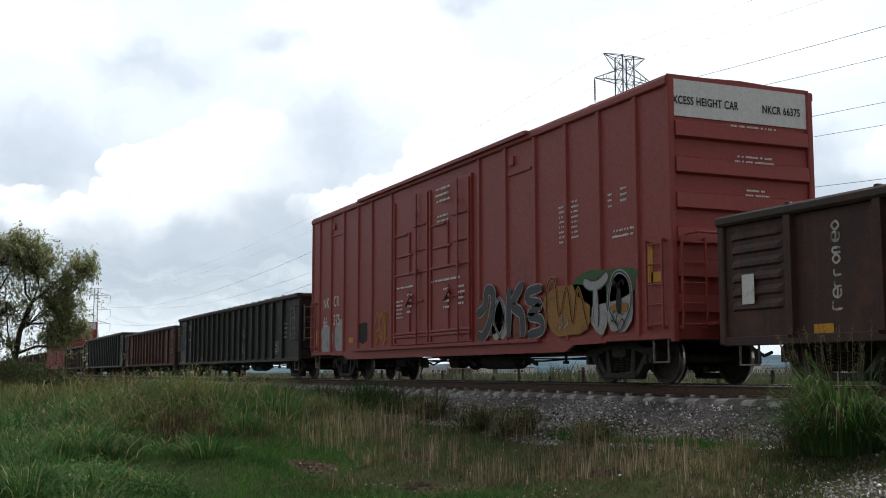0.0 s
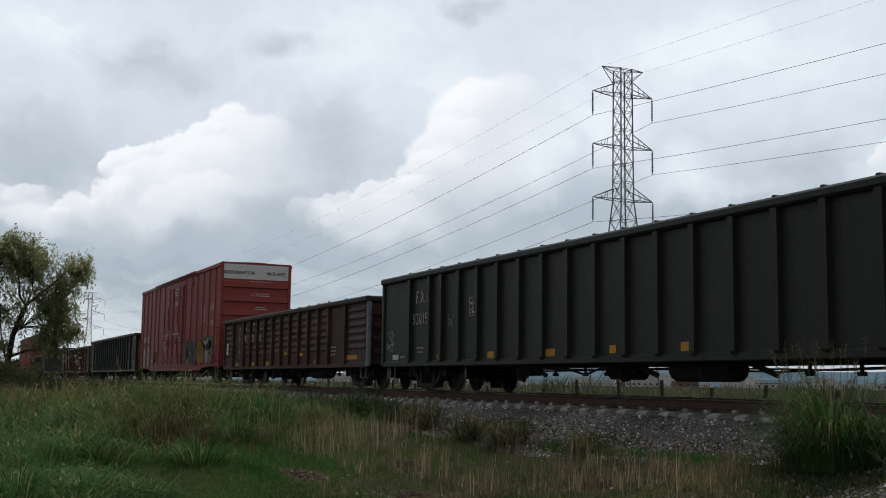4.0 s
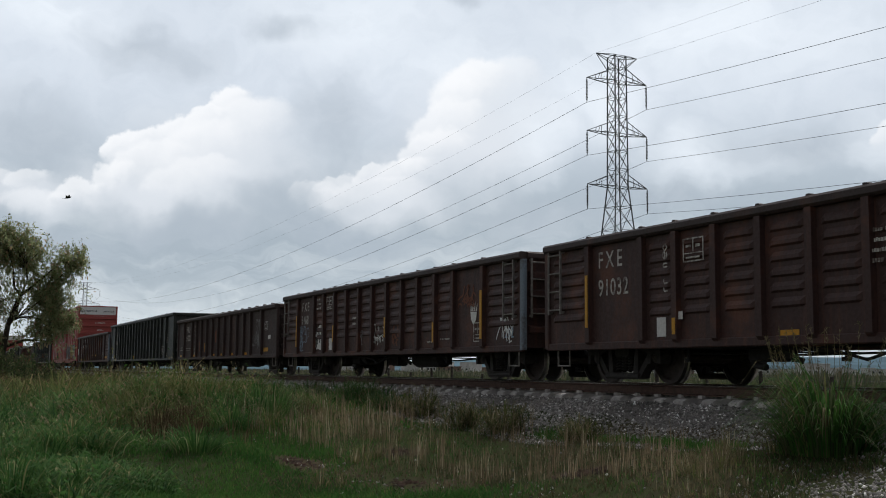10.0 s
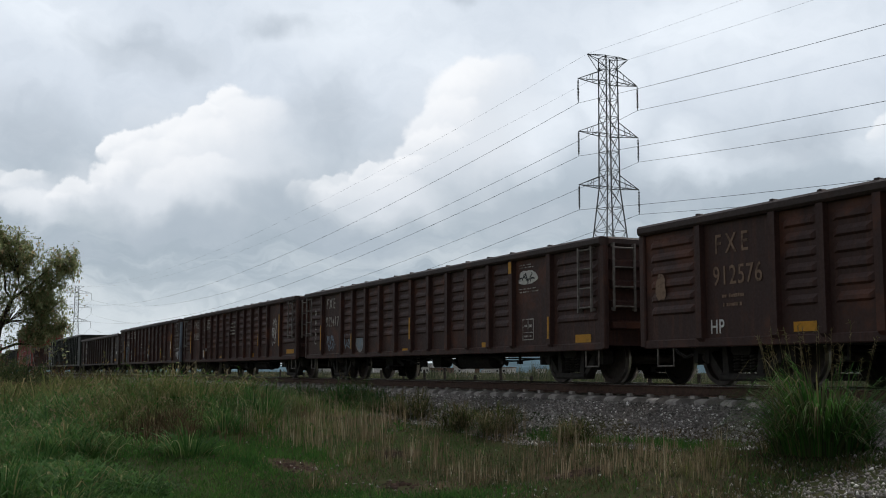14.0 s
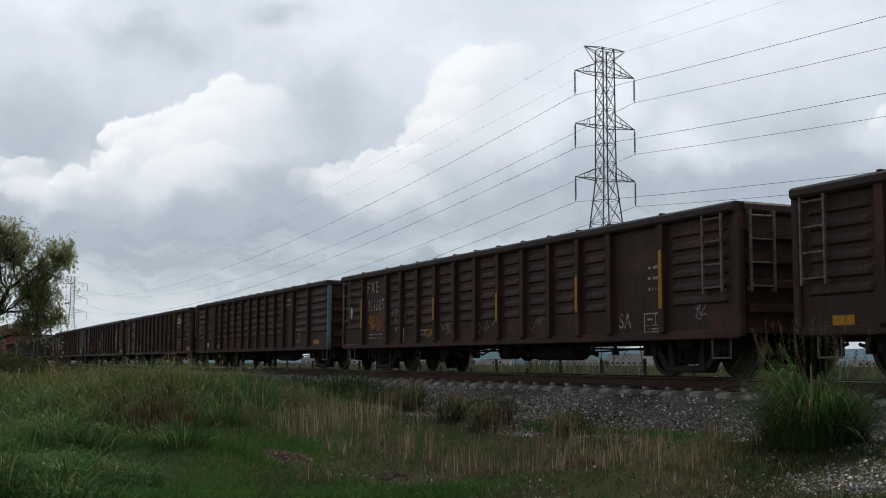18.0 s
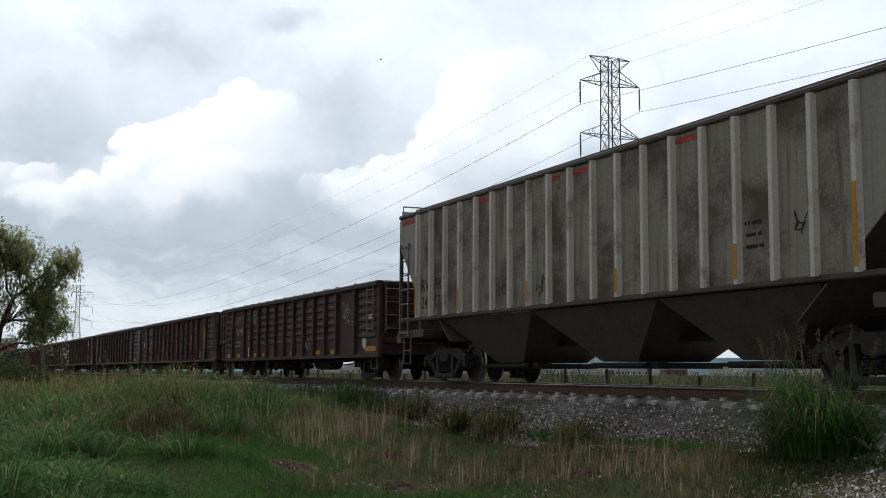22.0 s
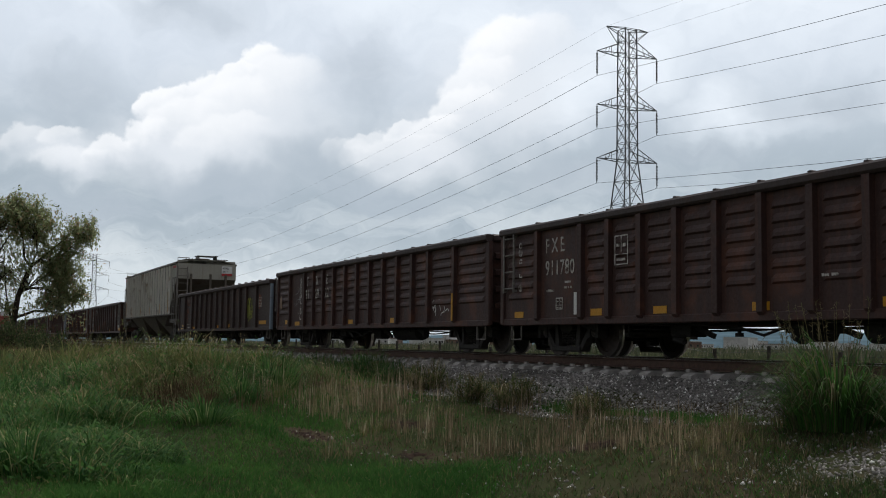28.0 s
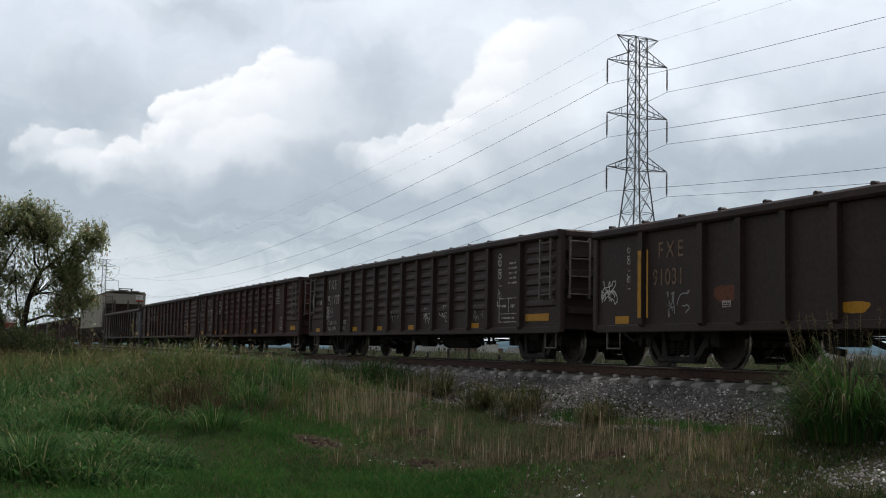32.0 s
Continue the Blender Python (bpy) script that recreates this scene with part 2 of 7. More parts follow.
def ground_material():
    k = Nodes("rough_ground")
    v = k.coords(shift=False)
    a, b = k.noise(v, 0.35, 5)[0], k.noise(v, 6, 5, 0.65)[0]
    c = k.mix(k.ramp(a, 0.35, 0.65), (0.040, 0.062, 0.022), (0.085, 0.072, 0.045))
    c = k.mix(k.ramp(b, 0.35, 0.75, 0, 0.7), c, (0.075, 0.055, 0.042))
    k.bump(b, 0.6, 0.05)
    return k.done(c, 0.95, 0.0, 0.0)


M["ground"] = ground_material()


def sky_material():
    """An overcast sky with two cumulus banks of lit puffs; the UV map is across, and up from the horizon."""
    k = Nodes("cloudy_sky")
    uv = k.t.nodes.new("ShaderNodeUVMap").outputs[0]

    def warped(*scales):
        out = uv
        for scale, amount in scales:
            n = k.noise(uv, scale, 3, 0.5)[1]
            out = k.vmath("ADD", out, k.vmath("MULTIPLY", k.vmath("SUBTRACT", n, (0.5, 0.5, 0.5)), (amount, amount, 0)))
        return out

    loose, tight = warped((0.7, 1.3), (2.2, 0.5)), warped((1.3, 0.42), (3.6, 0.24), (9.0, 0.09))
    sep = k.t.nodes.new("ShaderNodeSeparateXYZ")
    k.put(sep.inputs[0], uv)
    x, h = sep.outputs[0], sep.outputs[1]

    def blobs(rows):
        out = None
        for bx, by, rx, ry in rows:
            d = k.vmath("LENGTH", k.vmath("DIVIDE", k.vmath("SUBTRACT", loose, (bx, by, 0)), (rx, ry, 1)))
            m = k.ramp(d, 1.0, 0.0)
            out = m if out is None else k.math("MAXIMUM", out, m)
        return out

    def puffs(c, rows, shade, white):
        """Rounded heaps, lit from the upper left, each fading into what lies behind at its lower right."""
        for px, py, rx, ry, full in rows:
            d = k.vmath("DIVIDE", k.vmath("SUBTRACT", tight, (px, py, 0)), (rx, ry, 1))
            side = k.vmath("DOT_PRODUCT", d, (-0.55, 0.83, 0))
            # a firm rim towards the light, a soft one away from it
            edge = k.ramp(k.vmath("LENGTH", d), 1.0, k.ramp(side, -0.1, 0.6, 0.0, 0.82))
            m = k.math("MULTIPLY", k.math("MULTIPLY", edge, k.ramp(side, -0.9, 0.5)), full)
            c = k.mix(k.math("MULTIPLY", m, 0.92), c, k.mix(k.ramp(side, -0.3, 0.85), shade, white))
        return c

    # the veil: pale at the horizon, greyer above it, bright again overhead
    flat = k.noise(k.vmath("MULTIPLY", loose, (0.16, 1.1, 1)), 1.0, 6, 0.6)[0]
    broad = k.noise(k.vmath("MULTIPLY", loose, (0.5, 0.9, 1)), 0.6, 5, 0.6)[0]
    wisp = k.noise(k.vmath("MULTIPLY", loose, (0.7, 1.0, 1)), 1.7, 6, 0.62)[0]
    base = k.mix(k.ramp(h, 0.8, 2.0), (0.56, 0.625, 0.67), (0.375, 0.445, 0.51))
    base = k.mix(k.ramp(h, 2.6, 5.2), base, (0.65, 0.715, 0.80))
    base = k.mix(k.math("MULTIPLY", k.ramp(flat, 0.42, 0.62), k.ramp(h, 3.6, 1.2, 0.0, 0.75)), base, (0.66, 0.715, 0.75))
    base = k.mix(k.math("MULTIPLY", k.ramp(flat, 0.52, 0.36), k.ramp(h, 3.4, 2.0, 0.0, 0.5)), base, (0.37, 0.435, 0.49))
    glare = blobs([(0.9, 6.0, 2.2, 1.0), (6.6, 6.2, 3.0, 1.4), (8.0, 5.4, 1.8, 1.2), (12.8, 5.9, 4.2, 1.6), (10.6, 4.9, 1.9, 1.3), (9.6, 4.3, 1.3, 1.0), (15.4, 3.9, 1.0, 0.9), (12.4, 3.9, 2.0, 0.7)])
    base = k.mix(k.math("MULTIPLY", glare, k.ramp(broad, 0.25, 0.7, 0.45, 1.0)), base, (0.82, 0.88, 0.95))
    dark = blobs([(5.0, 6.05, 0.95, 0.45), (8.3, 6.75, 0.8, 0.3), (2.6, 5.6, 1.7, 0.6), (0.7, 4.1, 1.5, 0.9), (5.9, 4.6, 1.0, 1.1), (3.3, 2.55, 2.2, 0.5), (1.2, 2.0, 1.6, 0.4), (9.5, 2.9, 2.6, 0.6), (5.8, 2.6, 1.6, 0.6), (13.8, 4.0, 2.0, 0.5), (11.8, 3.2, 1.6, 0.4)])
    base = k.mix(k.math("MULTIPLY", dark, 0.62), base, (0.425, 0.485, 0.555))
    base = k.mix(k.ramp(wisp, 0.40, 0.75, 0.0, 0.12), base, (0.80, 0.845, 0.90))
    base = k.mix(k.ramp(wisp, 0.58, 0.30, 0.0, 0.10), base, (0.40, 0.46, 0.53))
    shade, white = (0.69, 0.735, 0.795), (0.91, 0.925, 0.95)
    # the soft grey bodies of both banks
    body = blobs([(3.9, 3.6, 2.3, 1.5), (2.6, 3.2, 2.0, 0.9), (8.4, 4.3, 1.9, 1.5), (6.9, 3.3, 2.0, 0.8), (0.8, 3.0, 1.4, 0.6)])
    base = k.mix(k.math("MULTIPLY", body, 0.85), base, (0.74, 0.78, 0.835))
    # the bank behind, then the one in front, from the back rows to the low puffs
    c = puffs(base, [(9.0, 4.9, 1.3, 0.85, 0.45), (8.6, 5.05, 0.85, 0.60, 0.85), (8.3, 4.7, 0.85, 0.8, 0.8), (8.15, 4.2, 1.0, 0.8, 0.75), (7.85, 3.8, 0.9, 0.65, 0.7),
                      (7.3, 3.5, 0.8, 0.45, 0.75), (6.6, 3.5, 0.42, 0.34, 0.65), (6.1, 3.25, 0.6, 0.40, 0.5), (5.6, 3.1, 0.6, 0.42, 0.35), (6.8, 3.0, 1.5, 0.6, 0.4)], shade, white)
    c = puffs(c, [(4.7, 4.1, 0.95, 0.85, 0.5), (4.15, 4.58, 0.55, 0.52, 1.0), (4.4, 4.1, 0.9, 0.8, 0.6), (3.72, 4.28, 0.5, 0.42, 0.95), (3.25, 4.05, 0.55, 0.46, 0.95), (3.8, 3.7, 1.1, 0.8, 0.7),
                  (2.7, 3.9, 0.5, 0.42, 0.95), (2.27, 3.72, 0.46, 0.46, 1.0), (2.9, 3.4, 1.0, 0.7, 0.75), (3.7, 3.2, 1.2, 0.65, 0.55), (2.25, 3.25, 0.6, 0.45, 0.7), (1.62, 3.0, 0.6, 0.36, 0.75),
                  (0.8, 3.1, 0.55, 0.38, 0.6), (0.2, 3.0, 0.6, 0.42, 0.45), (1.2, 2.75, 1.1, 0.4, 0.4), (15.6, 3.95, 0.5, 0.5, 0.6)], shade, white)
    # the shaded flat base of the nearer bank
    c = k.mix(k.math("MULTIPLY", blobs([(3.3, 2.5, 2.4, 0.65), (4.9, 2.9, 1.1, 0.7), (6.6, 2.4, 2.2, 0.6), (0.8, 2.3, 1.6, 0.5)]), 0.75), c, (0.40, 0.465, 0.535))
    em = k.t.nodes.new("ShaderNodeEmission")
    k.put(em.inputs[0], c)
    em.inputs[1].default_value = SKY_GLOW
    k.t.links.new(em.outputs[0], k.t.nodes["Material Output"].inputs[0])
    return k.mat


SKY_GLOW = 1.06
M["sky"] = sky_material()

# ---- mesh building ----


class Mesh:
    """Collects vertices and faces of one part."""

    def __init__(self):
        self.v, self.f, self.mi = [], [], []

    def add(self, verts, faces, mi=0):
        n = len(self.v)
        self.v += [tuple(x) for x in verts]
        self.f += [tuple(i + n for i in f) for f in faces]
        self.mi += [mi] * len(faces)
        return self

    def box(self, x0, x1, y0, y1, z0, z1, mi=0):
        return self.add([(x, y, z) for x in (x0, x1) for y in (y0, y1) for z in (z0, z1)],
                        [(0, 1, 3, 2), (4, 6, 7, 5), (0, 4, 5, 1), (2, 3, 7, 6), (0, 2, 6, 4), (1, 5, 7, 3)], mi)

    def prism(self, poly, a, b, axis="x", mi=0):
        """A polygon (2D) drawn out from a to b along an axis; the polygon lies in the other two, in order."""
        put = {"x": lambda p, s: (s, p[0], p[1]), "y": lambda p, s: (p[0], s, p[1]), "z": lambda p, s: (p[0], p[1], s)}[axis]
        n = len(poly)
        self.add([put(p, a) for p in poly] + [put(p, b) for p in poly],
                 [(i, (i + 1) % n, n + (i + 1) % n, n + i) for i in range(n)] + [tuple(range(n - 1, -1, -1)), tuple(range(n, 2 * n))], mi)
        return self

    def chamfer(self, x0, x1, y0, y1, z0, z1, c=0.02, axis="x", mi=0):
        """A bar with chamfered long edges."""
        lo = {"x": (y0, y1, z0, z1, x0, x1), "y": (x0, x1, z0, z1, y0, y1), "z": (x0, x1, y0, y1, z0, z1)}[axis]
        a0, a1, b0, b1, s0, s1 = lo
        poly = [(a0 + c, b0), (a1 - c, b0), (a1, b0 + c), (a1, b1 - c), (a1 - c, b1), (a0 + c, b1), (a0, b1 - c), (a0, b0 + c)]
        return self.prism(poly, s0, s1, axis, mi)

    def tube(self, p, q, r0, r1=None, n=6, mi=0):
        p, q = Vector(p), Vector(q)
        r1 = r0 if r1 is None else r1
        d = (q - p).normalized()
        a = d.orthogonal().normalized()
        b = d.cross(a)
        ring = lambda c, r: [c + (a * math.cos(t) + b * math.sin(t)) * r for t in (2 * math.pi * i / n for i in range(n))]
        self.add(ring(p, r0) + ring(q, r1), [(i, (i + 1) % n, n + (i + 1) % n, n + i) for i in range(n)]
                 + [tuple(range(n - 1, -1, -1)), tuple(range(n, 2 * n))], mi)
        return self

    def path(self, pts, r, n=5, mi=0):
        """One bent tube through all the points."""
        pts = [Vector(q) for q in pts]
        m, ref = len(pts), None
        vs = []
        for k, q in enumerate(pts):
            d = (pts[min(k + 1, m - 1)] - pts[max(k - 1, 0)]).normalized()
            a = d.orthogonal().normalized() if ref is None else (ref - d * ref.dot(d)).normalized()
            ref = a
            b = d.cross(a)
            rad = r[k] if isinstance(r, (list, tuple)) else r
            vs += [q + (a * math.cos(t) + b * math.sin(t)) * rad for t in (2 * math.pi * i / n for i in range(n))]
        fs = [(k * n + i, k * n + (i + 1) % n, (k + 1) * n + (i + 1) % n, (k + 1) * n + i) for k in range(m - 1) for i in range(n)]
        return self.add(vs, fs + [tuple(range(n - 1, -1, -1)), tuple(range((m - 1) * n, m * n))], mi)

    def lathe(self, prof, y0=0.0, n=28, mi=0):
        """Rows of (radius, y) turned about the y axis."""
        m = len(prof)
        vs = [(r * math.cos(t), y0 + y, r * math.sin(t)) for r, y in prof for t in (2 * math.pi * i / n for i in range(n))]
        fs = [(j * n + i, j * n + (i + 1) % n, (j + 1) * n + (i + 1) % n, (j + 1) * n + i) for j in range(m - 1) for i in range(n)]
        return self.add(vs, fs, mi)

    def data(self, name, mats, smooth=False):
        me = bpy.data.meshes.new(name)
        me.from_pydata(self.v, [], self.f)
        for m in (mats if isinstance(mats, (list, tuple)) else [mats]):
            me.materials.append(m)
        if any(self.mi):
            me.polygons.foreach_set("material_index", self.mi)
        if smooth:
            me.polygons.foreach_set("use_smooth", [True] * len(self.f))
        bm = bmesh.new()
        bm.from_mesh(me)
        bmesh.ops.recalc_face_normals(bm, faces=bm.faces)
        bm.to_mesh(me)
        bm.free()
        return me


def thing(name, label, category, at=(0, 0, 0), group="", kind=""):
    ob = tagged(new(name), label, category, group, kind)
    ob.empty_display_size = 0.1
    ob.location = at
    return ob


def part(name, me, parent, at=(0, 0, 0), label="", turn=(0, 0, 0)):
    ob = new(name, me)
    ob.parent = parent
    ob.location = at
    ob.rotation_euler = turn
    return tagged(ob, label) if label else ob


def whole(name, me, label, category, at=(0, 0, 0), group="", kind=""):
    ob = tagged(new(name, me), label, category, group, kind)
    ob.location = at
    return ob


CACHE = {}


def once(key, make):
    if key not in CACHE:
        CACHE[key] = make()
    return CACHE[key]


def text_mesh(s, h, mat, bold=0.0, squeeze=0.85):
    """Letters of height h in the x-z plane, seen from -y; the origin is at their lower left."""
    def make():
        cu = bpy.data.curves.new("letters", "FONT")
        cu.body, cu.size, cu.extrude, cu.offset = s, h / 0.7, 0.002, bold
        cu.space_character = 1.5 if s == "FXE" else 1.1
        ob = bpy.data.objects.new("letters", cu)
        scene.collection.objects.link(ob)
        bpy.context.view_layer.update()
        me = bpy.data.meshes.new_from_object(ob.evaluated_get(bpy.context.evaluated_depsgraph_get()))
        bpy.data.objects.remove(ob)
        me.transform(Matrix.Rotation(radians(90), 4, "X") @ Matrix.Diagonal((squeeze, 1, 1, 1)))
        me.materials.clear()
        me.materials.append(mat)
        return me
    return once(("text", s, h, mat.name, bold, squeeze), make)


def numpy_mesh(name, verts, faces, mat):
    """A mesh from arrays: verts (n, 3), faces (m, 3 or 4)."""
    me = bpy.data.meshes.new(name)
    k = faces.shape[1]
    me.vertices.add(len(verts))
    me.vertices.foreach_set("co", np.asarray(verts, np.float32).ravel())
    me.loops.add(faces.size)
    me.loops.foreach_set("vertex_index", np.asarray(faces, np.int32).ravel())
    me.polygons.add(len(faces))
    me.polygons.foreach_set("loop_start", np.arange(0, faces.size, k, dtype=np.int32))
    me.update(calc_edges=True)
    me.materials.append(mat)
    return me


def smoothstep(a, b, x):
    t = np.clip((x - a) / (b - a), 0, 1)
    return t * t * (3 - 2 * t)


def lump(x, y, cx, cy, rx, ry):
    return np.exp(-((x - cx) / rx) ** 2 - ((y - cy) / ry) ** 2)


def ground_z(x, y):
    """Height of the ground: a meadow, a mound beside the track, the low embankment, fields beyond."""
    x, y = np.asarray(x, float), np.asarray(y, float)
    z = 0.62 * smoothstep(4.5, 9.2, y) + 0.30 * smoothstep(8.8, 10.2, y)
    z = z + 0.30 * smoothstep(-14, -8.5, x) * smoothstep(3.5, 7.0, y) * (1 - smoothstep(8.0, 9.6, y))
    z = z - 0.40 * smoothstep(13.8, 17.0, y)
    z = z + 0.92 * lump(x, y, -22.5, 4.8, 6.5, 2.6) + 0.2 * lump(x, y, -17.0, 3.0, 1.6, 1.0) + 0.12 * lump(x, y, -25, 6.0, 2.5, 1.2)
    z = z + 0.25 * lump(x, y, -12.5, 1.0, 5, 2.5) - 0.15 * lump(x, y, -13.5, 2.8, 1.5, 0.8) + 1.0 * lump(x, y, -52, 3.0, 18, 5)
    z = z + 0.05 * np.sin(x * 1.3 + 0.7 * y) * np.cos(y * 1.7 - 0.4 * x) * (1 - smoothstep(30, 60, np.abs(x)))
    return z + 0.10 * np.sin(x * 0.31) * np.sin(y * 0.27 + 1) * smoothstep(14, 30, y)

# ---- ground, sky, distance ----


def build_ground():
    xs = np.unique(np.concatenate([np.linspace(-4300, -300, 30), np.linspace(-300, -80, 40), np.linspace(-80, 15, 191), np.linspace(15, 300, 30), np.linspace(300, 4300, 25)]))
    ys = np.unique(np.concatenate([np.linspace(-4300, -60, 24), np.linspace(-60, -5, 20), np.linspace(-5, 20, 84), np.linspace(20, 120, 40), np.linspace(120, 4300, 40)]))
    gx, gy = np.meshgrid(xs, ys, indexing="ij")
    v = np.stack([gx, gy, ground_z(gx, gy)], -1).reshape(-1, 3)
    i, j = np.meshgrid(np.arange(len(xs) - 1), np.arange(len(ys) - 1), indexing="ij")
    a = (i * len(ys) + j).ravel()
    me = numpy_mesh("ground", v, np.stack([a, a + len(ys), a + len(ys) + 1, a + 1], -1), M["ground"])
    me.polygons.foreach_set("use_smooth", np.ones(len(me.polygons), bool))
    tagged(new("ground", me), "rough meadow of green and dry grass beside a railway", "ground", kind="structure")


def build_sky():
    az = np.radians(np.linspace(-25, 80, 90))
    el = np.radians(np.linspace(-4, 42, 40))
    ga, ge = np.meshgrid(az, el, indexing="ij")
    r = 4350.0
    v = np.stack([-np.cos(ga) * np.cos(ge) * r, np.sin(ga) * np.cos(ge) * r, np.sin(ge) * r], -1).reshape(-1, 3)
    i, j = np.meshgrid(np.arange(len(az) - 1), np.arange(len(el) - 1), indexing="ij")
    a = (i * len(el) + j).ravel()
    f = np.stack([a, a + len(el), a + len(el) + 1, a + 1], -1)
    me = numpy_mesh("sky", v, f, M["sky"])
    uv = me.uv_layers.new(name="UVMap")
    us = np.stack([7.84 + np.degrees(ga - radians(24.94)) * 0.349, np.degrees(ge) * 0.349], -1).reshape(-1, 2)
    uv.data.foreach_set("uv", us[f.ravel()].astype(np.float32).ravel())
    ob = tagged(new("cloudy_sky", me), "overcast sky with white cumulus banks", "sky", kind="structure")
    ob.location = (0, 0, EYE)
    return ob


def build_hills():
    for name, dist, base, amp, seed in (("far_hills", 3600, 72, 26, 1), ("near_hills", 2400, 18, 12, 4)):
        az = np.radians(np.linspace(-30, 85, 240))
        h = base + amp * (np.sin(az * 5 + seed) + 0.5 * np.sin(az * 13 + 2 * seed) + 0.22 * np.sin(az * 37 + seed)) * 0.6
        h *= 0.25 + 0.75 * smoothstep(radians(20), radians(36), az)
        rows = [(dist + 500, -20 + 0 * az), (dist + 250, 0.8 * h), (dist, h), (dist - 250, 0.55 * h), (dist - 600, -5 + 0 * az)]
        v = np.concatenate([np.stack([-np.cos(az) * d, np.sin(az) * d, z], -1) for d, z in rows])
        n = len(az)
        f = np.array([(k * n + i, k * n + i + 1, (k + 1) * n + i + 1, (k + 1) * n + i) for k in range(4) for i in range(n - 1)])
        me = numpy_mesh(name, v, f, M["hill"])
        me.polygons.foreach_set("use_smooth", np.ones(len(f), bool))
        tagged(new(name, me), "low hills on the horizon, tinted blue-green for haze", "hills", kind="structure")


def build_town():
    rng = random.Random(11)
    sizes = []
    for i in range(90):
        az = radians(rng.uniform(18, 52))
        d = rng.uniform(620, 1250)
        w, dp, h = rng.uniform(8, 26), rng.uniform(8, 14), rng.choice((3.2, 3.6, 5.8, 6.4))
        at = (-math.cos(az) * d, math.sin(az) * d)
        z = float(ground_z(*at))
        house = thing("house", "low pale rendered house with a flat roof, far off", "house", (*at, z), "houses of the far town")
        house.rotation_euler = (0, 0, rng.uniform(0, 3))
        m = Mesh().box(-w / 2, w / 2, -dp / 2, dp / 2, -0.5, h)
        part("wall", m.data("wall", M["wall_pale" if i % 9 else "wall_red"]), house)
        part("roof", Mesh().box(-w / 2 - 0.3, w / 2 + 0.3, -dp / 2 - 0.3, dp / 2 + 0.3, h, h + 0.35).data("roof", M["wall_red" if i % 8 == 0 else "wall_pale"]), house)
        n = int(w // 3.5)
        win = once("town_window", lambda: Mesh().box(-0.6, 0.6, -0.06, 0.06, -0.6, 0.6).data("window", M["window"]))
        for s in (-1, 1):
            for q in range(n):
                part("window", win, house, ((q + 0.5) * w / n - w / 2, s * dp / 2, 1.7))


build_ground()
SKY = build_sky()
build_hills()

# ---- track ----
TRACK = thing("railway_track", "straight railway track with rusty rails on concrete sleepers", "track", (0, YC, RAIL), kind="structure")


def build_track():
    head = [(-0.036, -0.013), (-0.024, 0.0), (0.024, 0.0), (0.036, -0.013), (0.036, -0.03), (0.01, -0.045), (0.009, -0.14), (0.07, -0.155), (0.07, -0.172), (-0.07, -0.172), (-0.07, -0.155), (-0.009, -0.14), (-0.01, -0.045), (-0.036, -0.03)]
    m = Mesh().prism(head, -900, 260, "x")
    me = m.data("rail", [M["rail"], M["rail_top"]])
    for p in me.polygons:
        if p.normal.z > 0.3 and p.center.z > -0.01:
            p.material_index = 1
    for y in (-0.7525, 0.7525):
        part("rail", me, TRACK, (0, y, 0))
    poly = [(-1.30, -0.42), (1.30, -0.42), (1.30, -0.235), (1.22, -0.20), (0.45, -0.195), (0.35, -0.235), (-0.35, -0.235), (-0.45, -0.195), (-1.22, -0.20), (-1.30, -0.235)]
    sl = Mesh().prism(poly, -0.13, 0.13, "x")
    for y in (-0.7525, 0.7525):
        for s in (-1, 1):
            sl.box(-0.05, 0.05, y + s * 0.075, y + s * 0.14, -0.2, -0.15)
    sme = sl.data("sleeper", M["sleeper"])
    rng = random.Random(3)
    for i in range(300):
        part("sleeper", sme, TRACK, (-170 + i * 0.61, rng.uniform(-0.03, 0.03), rng.uniform(-0.012, 0.012)), turn=(0, 0, rng.uniform(-0.02, 0.02)))


build_track()


